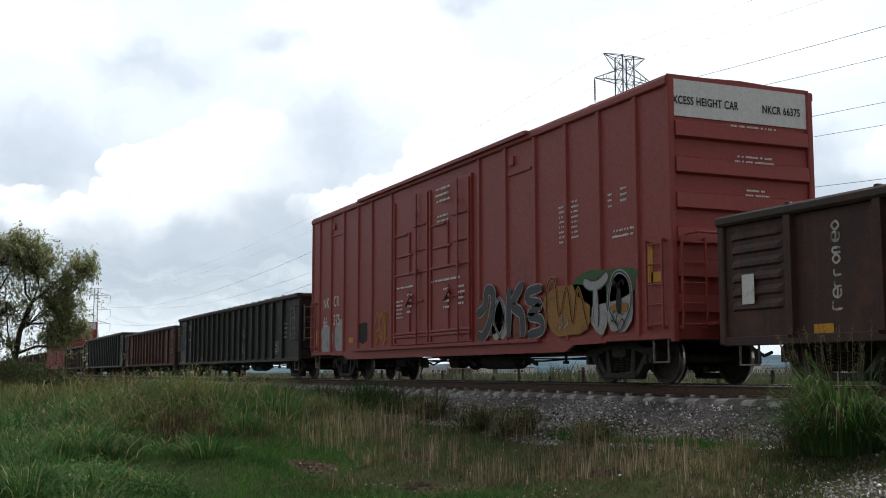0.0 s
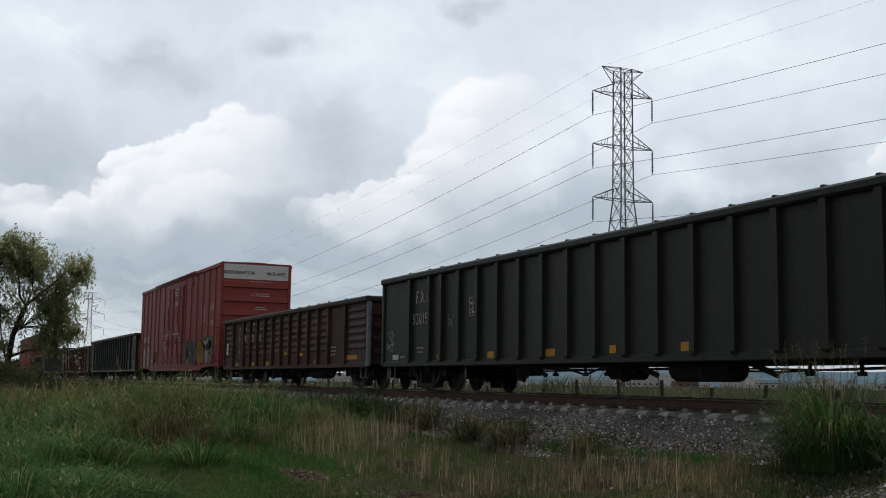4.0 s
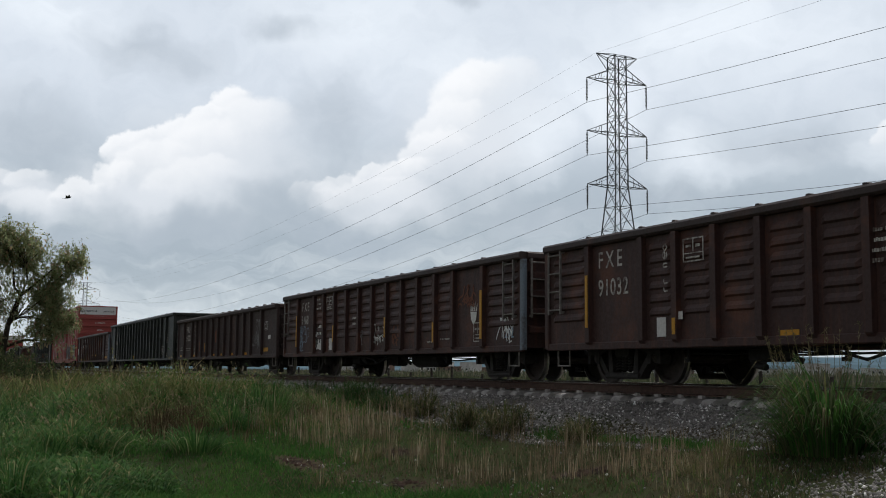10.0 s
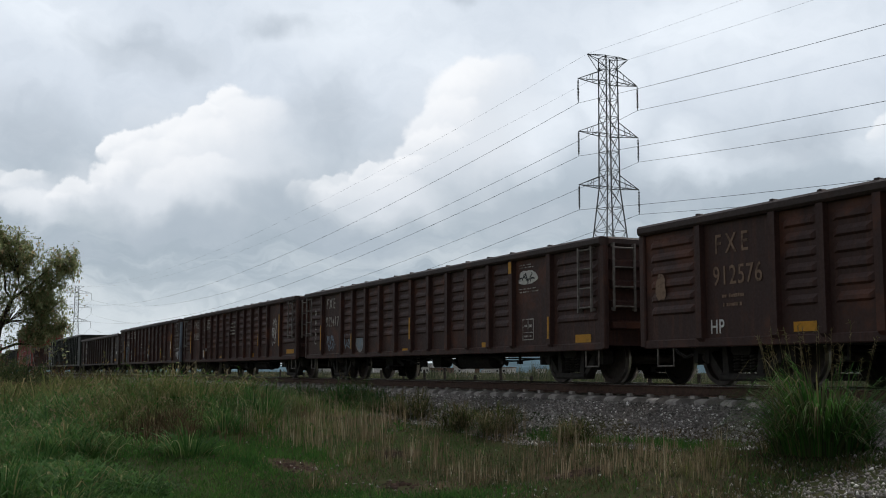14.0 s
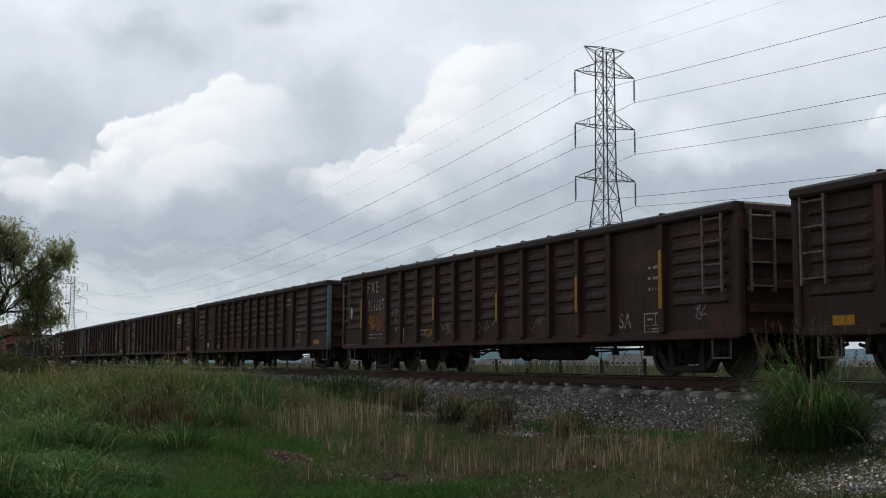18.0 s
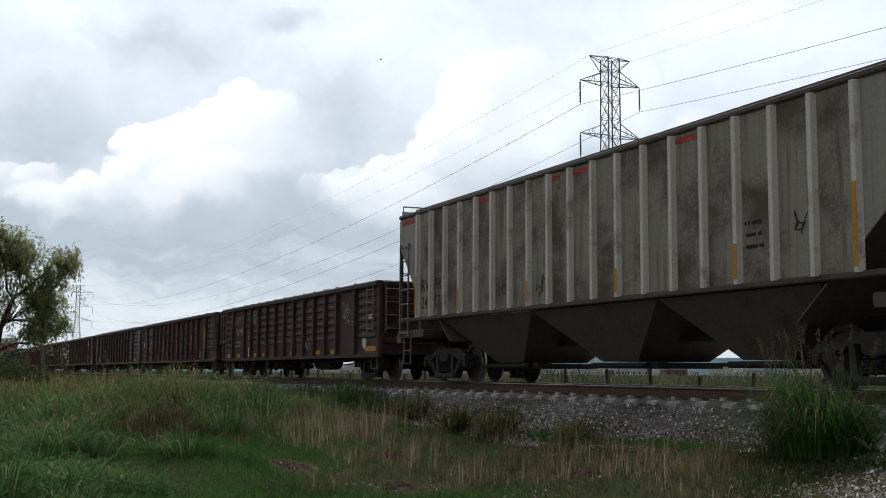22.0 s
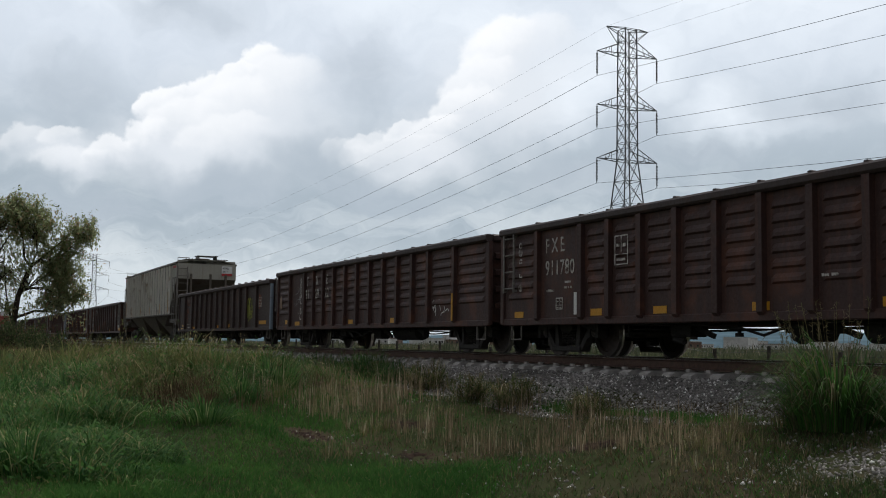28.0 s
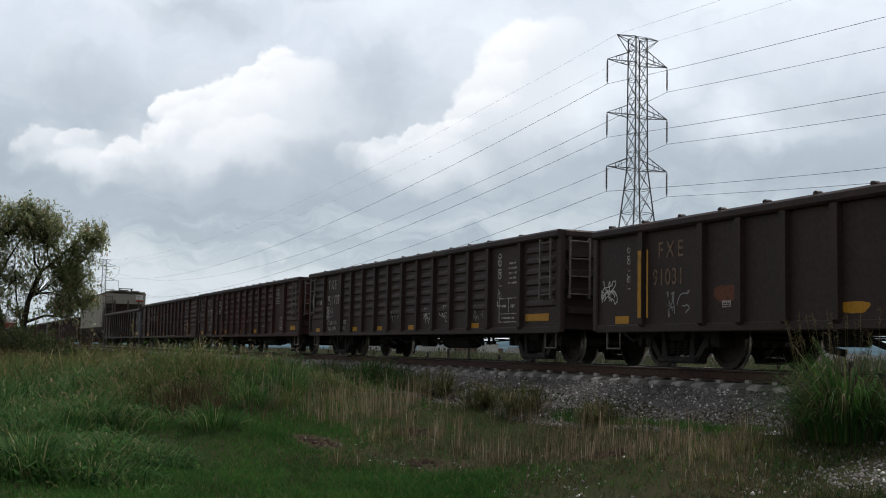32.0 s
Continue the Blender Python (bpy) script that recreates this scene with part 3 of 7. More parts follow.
def build_ballast():
    prof = [(-3.6, -0.98), (-2.35, -0.67), (-1.6, -0.33), (-1.2, -0.275), (1.2, -0.275), (1.6, -0.33), (2.35, -0.67), (3.6, -0.98)]
    bed = Mesh().prism(prof, -900, 260, "x")
    whole("ballast_bed", bed.data("ballast_bed", M["bed"]), "grey crushed stone ballast bed of a railway", "ballast", (0, YC, RAIL), kind="stuff")
    rng = np.random.default_rng(8)
    n = 84000
    x = -4 - 62 * rng.random(n) ** 1.7
    y = np.concatenate([rng.uniform(-3.9, -1.28, n - 6000), rng.uniform(-0.75, 0.8, 6000)])
    z = np.maximum(np.interp(y, [p[0] for p in prof], [p[1] for p in prof]), ground_z(x, y + YC) - RAIL)
    # stones that rolled down onto the meadow
    k = 2600
    xs = -8.5 + 1.0 * rng.standard_normal(k) - 22 * rng.random(k) ** 2
    ys = rng.uniform(4.6, 9.4, k)
    keep = (noise_mask(xs, ys, 3) > 0.5) | (rng.random(k) < 0.12)
    xs, ys = xs[keep], ys[keep]
    k = 1500
    xb, yb = -7.1 + 0.6 * rng.standard_normal(k), 7.2 + 0.5 * rng.standard_normal(k)
    xs, ys = np.concatenate([xs, xb]), np.concatenate([ys, yb])
    X, Y, Z = np.concatenate([x, xs]), np.concatenate([y, ys - YC]), np.concatenate([z, ground_z(xs, ys) - RAIL])
    n = len(X)
    s = 0.010 + 0.021 * rng.random(n) ** 1.7
    s[len(x):] *= 0.85
    base = np.array([(1, 0, 0), (-1, 0, 0), (0, 1, 0), (0, -1, 0), (0, 0, 0.8), (0, 0, -0.8)], float)
    v = base[None] * (s[:, None, None] * rng.uniform(0.6, 1.3, (n, 6, 1))) + rng.normal(0, 0.2, (n, 6, 3)) * s[:, None, None]
    v += np.stack([X, Y, Z + 0.3 * s], -1)[:, None]
    tri = np.array([(0, 2, 4), (2, 1, 4), (1, 3, 4), (3, 0, 4), (2, 0, 5), (1, 2, 5), (3, 1, 5), (0, 3, 5)])
    f = (tri[None] + 6 * np.arange(n)[:, None, None]).reshape(-1, 3)
    whole("ballast_stones", numpy_mesh("ballast_stones", v.reshape(-1, 3), f, M["stones"]), "loose grey and pale crushed stones beside the rails", "stones", (0, YC, RAIL), kind="stuff")


def noise_mask(x, y, seed, f=1.0):
    """A smooth chance field from 0 to 1 over the plan."""
    r = np.random.default_rng(seed)
    s = np.zeros_like(x)
    for k in range(6):
        a, b, c = f * r.uniform(-1.4, 1.4), f * r.uniform(-1.4, 1.4), r.uniform(0, 6.28)
        s = s + np.sin(a * x + b * y + c)
    return np.clip(0.5 + s / 7, 0, 1)


build_ballast()

# ---- railway cars ----


def wheelset_mesh():
    def make():
        m = Mesh()
        for s in (-1, 1):
            # flange on the inner side, tread on the rail, dished plate
            rows = [(0.08, 0.09), (0.13, 0.09), (0.15, 0.035), (0.34, 0.02), (0.355, 0.075), (0.425, 0.075)]
            prof = [(r, s * (0.69 + y)) for r, y in rows]
            m.lathe(prof)
            m.lathe([(0.425, s * 0.765), (0.43, s * 0.755), (0.438, s * 0.70), (0.465, s * 0.685), (0.465, s * 0.67), (0.44, s * 0.66)], mi=1)
            m.lathe([(0.44, s * 0.66), (0.355, s * 0.66), (0.34, s * 0.69), (0.13, s * 0.67), (0.08, s * 0.63)])
            m.lathe([(0.0, s * 1.06), (0.06, s * 1.06), (0.085, s * 1.03), (0.085, s * 0.78)], n=14)
            for q in range(3):
                a = 2.1 * q
                m.box(0.035 * math.cos(a) - 0.012, 0.035 * math.cos(a) + 0.012, s * 1.06 - 0.012, s * 1.06 + 0.012, 0.035 * math.sin(a) - 0.012, 0.035 * math.sin(a) + 0.012)
        m.lathe([(0.08, -0.9), (0.08, 0.9)], n=12)
        me = m.data("wheelset", [M["wheel"], M["tread"]])
        return me
    return once("wheelset", make)


def truck_parts():
    def frame_mesh():
        m = Mesh()
        # a cast frame with a window for the springs: top chord, two columns, two diagonal legs, spring seat, jaws
        m.prism([(-1.12, 0.48), (-1.05, 0.60), (-0.72, 0.62), (-0.45, 0.75), (0.45, 0.75), (0.72, 0.62), (1.05, 0.60), (1.12, 0.48), (0.72, 0.50), (0.42, 0.60), (-0.42, 0.60), (-0.72, 0.50)], -0.09, 0.09, "y")
        for s in (-1, 1):
            m.prism([(s * 0.30, 0.18), (s * 0.36, 0.60), (s * 0.46, 0.60), (s * 0.44, 0.18)], -0.085, 0.085, "y")
            m.prism([(s * 0.40, 0.13), (s * 0.72, 0.50), (s * 0.90, 0.52), (s * 0.50, 0.10)], -0.08, 0.08, "y")
            m.prism([(s * 0.74, 0.34), (s * 0.74, 0.56), (s * 1.10, 0.56), (s * 1.10, 0.34), (s * 1.02, 0.34), (s * 1.0, 0.50), (s * 0.84, 0.50), (s * 0.82, 0.34)], -0.10, 0.10, "y")
        m.chamfer(-0.5, 0.5, -0.12, 0.12, 0.08, 0.19, 0.03)
        return m.data("side_frame", M["truck"])

    def spring_mesh():
        line = [(0.072 * math.cos(q * math.pi / 4), 0.072 * math.sin(q * math.pi / 4), 0.21 + 0.006 * q) for q in range(46)]
        return Mesh().path(line, 0.017, 4).data("spring", M["truck"])
    return once("side_frame", frame_mesh), once("springs", spring_mesh)


WHEELSETS = []
CARS = []


def add_truck(car, x):
    frame_me, spring_me = truck_parts()
    truck = part("truck", once("bolster", lambda: Mesh().chamfer(-0.22, 0.22, -1.1, 1.1, 0.46, 0.68, 0.05, "y").box(-0.9, 0.9, -0.4, 0.4, 0.40, 0.50).data("bolster", M["truck"])), car, (x, 0, 0), "grimy cast steel two-axle truck")
    for y in (-0.99, 0.99):
        part("side_frame", frame_me, truck, (0, y, 0))
        for cx in (-0.18, 0.0, 0.18):
            part("spring", spring_me, truck, (cx, y, 0))
    for dx in (-0.89, 0.89):
        w = part("wheelset", wheelset_mesh(), truck, (dx, 0, 0.435))
        WHEELSETS.append((w, dx))
    for s in (-1, 1):
        part("brake_beam", once("beam", lambda: Mesh().chamfer(-0.05, 0.05, -0.85, 0.85, 0.30, 0.40, 0.02, "y").box(-0.03, 0.08, -0.82, -0.66, 0.24, 0.48).box(-0.03, 0.08, 0.66, 0.82, 0.24, 0.48).data("brake_beam", M["under"])), truck, (s * 0.38, 0, 0))


def add_coupler(car, x, s):
    def make():
        m = Mesh().chamfer(0, 0.62, -0.09, 0.09, 0.80, 0.98, 0.03)
        m.prism([(0.55, -0.2), (0.72, -0.22), (0.84, -0.10), (0.80, 0.0), (0.70, -0.02), (0.68, 0.12), (0.76, 0.20), (0.60, 0.22), (0.52, 0.1)], 0.74, 1.02, "z")
        return m.data("coupler", M["truck"])
    part("coupler", once("coupler", make), car, (x, 0, 0), turn=(0, 0, 0 if s > 0 else math.pi))
    hose = Mesh().path([(0.1, -0.35, 0.75), (0.3, -0.33, 0.55), (0.5, -0.3, 0.45), (0.66, -0.28, 0.5)], 0.028)
    part("air_hose", once("hose", lambda: hose.data("air_hose", M["under"])), car, (x, 0, 0), turn=(0, 0, 0 if s > 0 else math.pi))


def add_ladder(car, w, h, rungs, at, turn=(0, 0, 0), depth=0.07, paint="ladder"):
    """Two flat stiles joined at the foot and head, with round rungs."""
    def make():
        m = Mesh()
        for x in (0, w):
            m.prism([(0, 0.02), (-depth, 0.0), (-depth - 0.02, 0.0), (-depth - 0.02, h), (-depth, h), (0, h - 0.02), (0, h - 0.06), (-depth + 0.01, h - 0.06), (-depth + 0.01, 0.06), (0, 0.06)], x - 0.018, x + 0.018, "x")
        return m.data("ladder", M[paint])
    lad = part("ladder", once(("ladder", w, h, depth, paint), make), car, at, turn=turn)
    for i in range(rungs):
        part("rung", once(("rung", w, paint), lambda: Mesh().tube((0, 0, 0), (w, 0, 0), 0.015).data("rung", M[paint])), lad, (0, -depth, 0.08 + (h - 0.16) * i / (rungs - 1)))


def add_under(car, length, trucks):
    a, b = trucks
    part("centre_sill", once(("csill", length), lambda: Mesh().box(0.1, length - 0.1, -0.3, 0.3, 0.70, 0.90).box(0.4, length - 0.4, -0.05, 0.05, 0.64, 0.70).data("centre_sill", M["under"])), car)
    n = max(4, int((b - a) / 1.6))
    for i in range(1, n):
        x = a + (b - a) * i / n
        part("cross_bearer", once("bearer", lambda: Mesh().prism([(-1.42, 0.78), (1.42, 0.78), (1.42, 0.70), (0.4, 0.62), (-0.4, 0.62), (-1.42, 0.70)], -0.05, 0.05, "x").data("cross_bearer", M["under"])), car, (x, 0, 0))
    part("air_reservoir", once("tank", lambda: Mesh().tube((-0.75, 0, 0), (0.75, 0, 0), 0.21, 0.21, 14).tube((0.75, 0, 0), (0.84, 0, 0), 0.21, 0.1, 14).tube((-0.84, 0, 0), (-0.75, 0, 0), 0.1, 0.21, 14).box(-0.5, -0.42, -0.23, 0.23, 0.0, 0.3).box(0.42, 0.5, -0.23, 0.23, 0.0, 0.3).data("air_reservoir", M["under"])), car, (length * 0.62, -0.75, 0.48))
    part("brake_valve", once("valve", lambda: Mesh().chamfer(-0.22, 0.22, -0.14, 0.14, -0.2, 0.22, 0.05).tube((0.22, 0, 0), (0.5, 0, -0.06), 0.07, 0.05).box(-0.4, -0.22, -0.08, 0.08, -0.08, 0.1).data("brake_valve", M["under"])), car, (length * 0.50, -0.8, 0.50))
    part("brake_cylinder", once("cyl", lambda: Mesh().tube((-0.3, 0, 0), (0.3, 0, 0), 0.16, 0.16, 12).tube((0.3, 0, 0), (0.62, 0, 0), 0.03).tube((-0.35, 0, 0), (-0.3, 0, 0), 0.2, 0.2, 12).data("brake_cylinder", M["under"])), car, (length * 0.42, 0.5, 0.46))
    for y, z in ((-0.62, 0.46), (0.45, 0.50), (-1.05, 0.54)):
        part("brake_rod", once(("rod", length), lambda: Mesh().path([(a + 0.8, 0, 0.06), (length * 0.36, 0, 0), (length * 0.52, 0, 0.03), (length * 0.70, 0, -0.03), (b - 0.8, 0, 0.05)], 0.017).data("brake_rod", M["under"])), car, (0, y, z))


def add_rigging(car, length, trucks):
    """Hangers, levers, a second tank and looped pipes under the middle of a car."""
    a, b = trucks
    rng = random.Random(int(length * 100))
    def hanger():
        return Mesh().box(-0.02, 0.02, -0.02, 0.02, 0, 0.3).box(-0.05, 0.05, -0.04, 0.04, -0.04, 0.02).data("rod_hanger", M["under"])
    for i in range(9):
        part("rod_hanger", once("rod_hanger", hanger), car, (a + 1.2 + (b - a - 2.4) * (i + rng.uniform(0.2, 0.8)) / 9, rng.choice((-1.05, -0.62)), 0.40))
    for fx in (0.36, 0.55, 0.70):
        part("brake_lever", once("brake_lever", lambda: Mesh().prism([(-0.3, 0.05), (-0.26, 0.12), (0.34, -0.06), (0.3, -0.13)], -0.02, 0.02, "y").tube((-0.28, -0.04, 0.08), (-0.28, 0.2, 0.08), 0.025).data("brake_lever", M["under"])), car, (length * fx, -0.95, 0.46))
    part("air_pipe", once(("air_pipe", length), lambda: Mesh().path([(a + 1.2, 0, 0.1), (length * 0.35, 0, 0.08), (length * 0.44, 0, -0.02), (length * 0.47, 0, -0.12), (length * 0.5, 0, 0.0), (length * 0.6, 0, 0.1), (b - 1.2, 0, 0.1)], 0.022).data("air_pipe", M["under"])), car, (0, -1.2, 0.5))
    part("valve_box", once("valve_box", lambda: Mesh().chamfer(-0.28, 0.28, -0.16, 0.16, -0.12, 0.14, 0.04).tube((-0.1, -0.2, -0.16), (0.16, -0.2, -0.2), 0.05, 0.05, 8).box(-0.36, -0.28, -0.05, 0.05, -0.2, 0.1).data("valve_box", M["under"])), car, (length * 0.33, -0.85, 0.48))


def decal(car, name, me, x, z, half, label=""):
    part(name, me, car, (x, -half - 0.008, z), label)


def bars_mesh(w, h, rows, mat, seed):
    """Unreadable small writing: short broken bars, row under row."""
    def make():
        r = random.Random(seed)
        m = Mesh()
        for i in range(rows):
            z = h - (i + 0.7) * h / rows
            x = r.uniform(0, 0.1) * w
            end = w * r.uniform(0.8, 1.0)
            while x < end:
                d = r.uniform(0.018, 0.042)
                t = min(0.42 * h / rows, 0.055)
                m.box(x, min(end, x + d), -0.003, 0.003, z, z + t * r.uniform(0.75, 1.0))
                x += d + (0.012 if r.random() < 0.8 else 0.05)
        return m.data("small_writing", mat)
    return once(("bars", w, h, rows, mat.name, seed), make)


def ribbon(m, line, width, y=0.0, mi=0):
    """A flat rounded ribbon along a smooth line in the x-z plane."""
    pts = []
    n = len(line)
    for i in range(n - 1):
        p0, p1, p2, p3 = line[max(i - 1, 0)], line[i], line[i + 1], line[min(i + 2, n - 1)]
        for k in range(6):
            t = k / 6
            pts.append(tuple(0.5 * (2 * b + (c - a) * t + (2 * a - 5 * b + 4 * c - d) * t * t + (3 * b - a - 3 * c + d) * t ** 3) for a, b, c, d in zip(p0, p1, p2, p3)))
    pts.append(line[-1])
    left, right = [], []
    for k, (x, z) in enumerate(pts):
        qx, qz = pts[min(k + 1, len(pts) - 1)]
        ox, oz = pts[max(k - 1, 0)]
        d = math.hypot(qx - ox, qz - oz) or 1
        e = min(1.0, 0.55 + 0.25 * min(k, len(pts) - 1 - k))
        nx, nz = -(qz - oz) / d * width / 2 * e, (qx - ox) / d * width / 2 * e
        left.append((x + nx, y, z + nz))
        right.append((x - nx, y, z - nz))
    n = len(left)
    return m.add(left + right, [(k, k + 1, n + k + 1, n + k) for k in range(n - 1)], mi)


def brand_mesh(length, size, mat, seed, gone=0.0):
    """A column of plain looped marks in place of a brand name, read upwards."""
    def make():
        r = random.Random(seed)
        m = Mesh()
        n = 8
        loops = [[(0, 0), (-1, 0), (-1, 0.7)], [(-0.5, 0), (-0.5, 0.8), (-0.9, 0.7), (-0.9, 0.2), (-0.4, 0.0), (-0.1, 0.3), (-0.15, 0.8)], [(0, 0), (-0.7, 0), (-0.8, 0.5)],
                 [(-0.5, 0.0), (-0.9, 0.4), (-0.5, 0.8), (-0.1, 0.4), (-0.5, 0.0)], [(0, 0), (-0.8, 0), (-0.8, 0.4), (0, 0.4)]]
        for i, k in enumerate((0, 1, 2, 2, 3, 4, 1, 3)):
            if r.random() < gone:
                continue
            ribbon(m, [(x * size, i * length / n + z * length / n) for x, z in loops[k]], size * 0.2, -0.0004 * i)
        return m.data("brand_mark", mat)
    return once(("brand", length, size, mat.name, seed, gone), make)


def sprayed_letter(car, strokes, x, z, w, h, core, rim, y, fat=0.21):
    """One fat sprayed letter: a rim and a core of flat ribbons."""
    pts = [[(a * w, b * h) for a, b in s] for s in strokes]
    for width, mat, off in ((fat + 0.05, rim, 0.0), (fat, core, 0.004)):
        m = Mesh()
        for i, s in enumerate(pts):
            ribbon(m, s, width, -0.0008 * i)
        part("sprayed_letter", m.data("sprayed_letter", mat), car, (x, y - off, z))


def scribble_mesh(w, h, mat, seed, thick=0.018, strokes=7):
    """Sprayed tag strokes: thin flat ribbons that wander."""
    def make():
        r = random.Random(seed)
        m = Mesh()
        for i in range(strokes):
            x, z = r.uniform(0, 0.85) * w, r.uniform(0.05, 0.5) * h
            a = r.uniform(0.6, 2.4)
            pts = [(x, z)]
            turn = r.uniform(-0.5, 0.5)
            for k in range(r.randint(6, 12)):
                a += turn + r.uniform(-0.35, 0.35)
                if r.random() < 0.12:
                    turn = -turn * 1.4
                x, z = x + 0.11 * h * math.cos(a), z + 0.13 * h * math.sin(a)
                if not (0 <= x <= w and 0 <= z <= h):
                    a += 2.2
                    x, z = min(max(x, 0), w), min(max(z, 0), h)
                pts.append((x, z))
            left, right = [], []
            for k, (px, pz) in enumerate(pts):
                qx, qz = pts[min(k + 1, len(pts) - 1)]
                ox, oz = pts[max(k - 1, 0)]
                d = math.hypot(qx - ox, qz - oz) or 1
                nx, nz = -(qz - oz) / d * thick / 2, (qx - ox) / d * thick / 2
                left.append((px + nx, -0.001 * i, pz + nz))
                right.append((px - nx, -0.001 * i, pz - nz))
            n = len(left)
            m.add(left + right, [(k, k + 1, n + k + 1, n + k) for k in range(n - 1)])
        return m.data("sprayed_tag", mat)
    return once(("scribble", w, h, mat.name, seed, thick, strokes), make)


def patch_mesh(w, h, mat, seed=0, rough=0.15):
    """A flat sprayed patch with an uneven outline."""
    def make():
        r = random.Random(seed)
        n = 22
        ph = [r.uniform(0, 6.28) for _ in range(3)]
        pts = []
        for i in range(n):
            t = 2 * math.pi * i / n
            k = 1 + rough * (math.sin(3 * t + ph[0]) + 0.6 * math.sin(5 * t + ph[1]) + 0.4 * math.sin(8 * t + ph[2])) / 2
            c, s = math.cos(t), math.sin(t)
            q = (abs(c) ** 3 + abs(s) ** 3) ** (-1 / 3)
            pts.append((w / 2 + w / 2 * k * c * q, h / 2 + h / 2 * k * s * q))
        return Mesh().prism(pts, -0.001, 0.001, "y").data("sprayed_patch", mat)
    return once(("patch", w, h, mat.name, seed, rough), make)


def tape(car, x, z, w, h, half, name="reflector"):
    part(name, once(("tape", w, h), lambda: Mesh().box(-w / 2, w / 2, -0.003, 0.003, -h / 2, h / 2).data("reflector", M["yellow"])), car, (x, -half - 0.006, z), "worn yellow reflective tape")


def rowspec(car, items, side, proud=None, ink="white"):
    """Lettering and marks on the near side: (kind, x, z, ...). proud: how far the surface stands out at x, z."""
    for it in items:
        k, x, z, rest = it[0], it[1], it[2], it[3:]
        half = side + (proud(x, z) if proud else 0.0)
        if k == "T":
            s, h = rest[0], rest[1]
            decal(car, "lettering", text_mesh(s, h, rest[2] if len(rest) > 2 else M[ink], 0.0022), x, z, half, "white stencilled reporting mark")
        elif k == "B":
            decal(car, "small_writing", bars_mesh(rest[0], rest[1], rest[2], rest[3] if len(rest) > 3 else M[ink], int(x * 100)), x, z, half)
        elif k == "V":
            decal(car, "brand_mark", brand_mesh(rest[0], rest[1], M[ink], int(abs(x) * 100), rest[2] if len(rest) > 2 else 0), x, z, half, "worn white upright brand mark")
        elif k == "Y":
            tape(car, x, z, rest[0], rest[1], half)
        elif k == "YP":
            tape(car, x, z, 0.8 * rest[0], rest[1], side + 0.09)
        elif k == "S":
            decal(car, "sprayed_tag", scribble_mesh(rest[0], rest[1], rest[2], int(abs(x) * 100 + 7), *rest[3:]), x, z, half)
        elif k == "P":
            decal(car, "sprayed_patch", patch_mesh(rest[0], rest[1], rest[2], int(abs(x) * 100)), x, z, half - 0.004)
        elif k == "R":  # framed box
            w, h = rest[0], rest[1]
            t = 0.02
            m = once(("frame", w, h), lambda: Mesh().box(0, w, -0.003, 0.003, 0, t).box(0, w, -0.003, 0.003, h - t, h).box(0, t, -0.003, 0.003, t, h - t).box(w - t, w, -0.003, 0.003, t, h - t)
                     .box(t, w - t, -0.003, 0.003, h * 0.34, h * 0.34 + 0.7 * t).box(w * 0.5 - 0.4 * t, w * 0.5 + 0.4 * t, -0.003, 0.003, h * 0.42, h - t)
                     .box(w * 0.15, w * 0.38, -0.003, 0.003, h * 0.62, h * 0.72).box(w * 0.62, w * 0.82, -0.003, 0.003, h * 0.6, h * 0.72).box(w * 0.15, w * 0.8, -0.003, 0.003, h * 0.14, h * 0.22).data("framed_mark", M["faded"]))
            decal(car, "framed_mark", m, x, z, half)
        elif k == "H":  # a sprayed open-fingered shape
            w = rest[0]
            def splay():
                m = Mesh().prism([(0.2 * w, 0.55 * w), (0.8 * w, 0.55 * w), (0.75 * w, 0.25 * w), (0.5 * w, 0.0), (0.25 * w, 0.25 * w)], -0.002, 0.002, "y")
                for i in range(4):
                    x0 = (0.2 + 0.16 * i) * w
                    m.prism([(x0, 0.58 * w), (x0 + 0.11 * w, 0.58 * w), (x0 + (0.04 + 0.05 * i) * w, (1.0 - 0.06 * abs(i - 1.4)) * w)], -0.002, 0.002, "y")
                return m.data("sprayed_mark", M["white"])
            decal(car, "sprayed_mark", once(("splay", w), splay), x, z, half)
        elif k == "W":  # plain white plate
            decal(car, "placard", once(("plate", rest[0], rest[1]), lambda: Mesh().box(0, rest[0], -0.003, 0.003, 0, rest[1]).data("placard", M["white"])), x, z, half)


POSTS = [1.45, 3.05, 3.95, 4.9, 5.88, 6.87, 7.86, 8.86, 9.85, 10.83, 11.82, 12.80, 14.25]


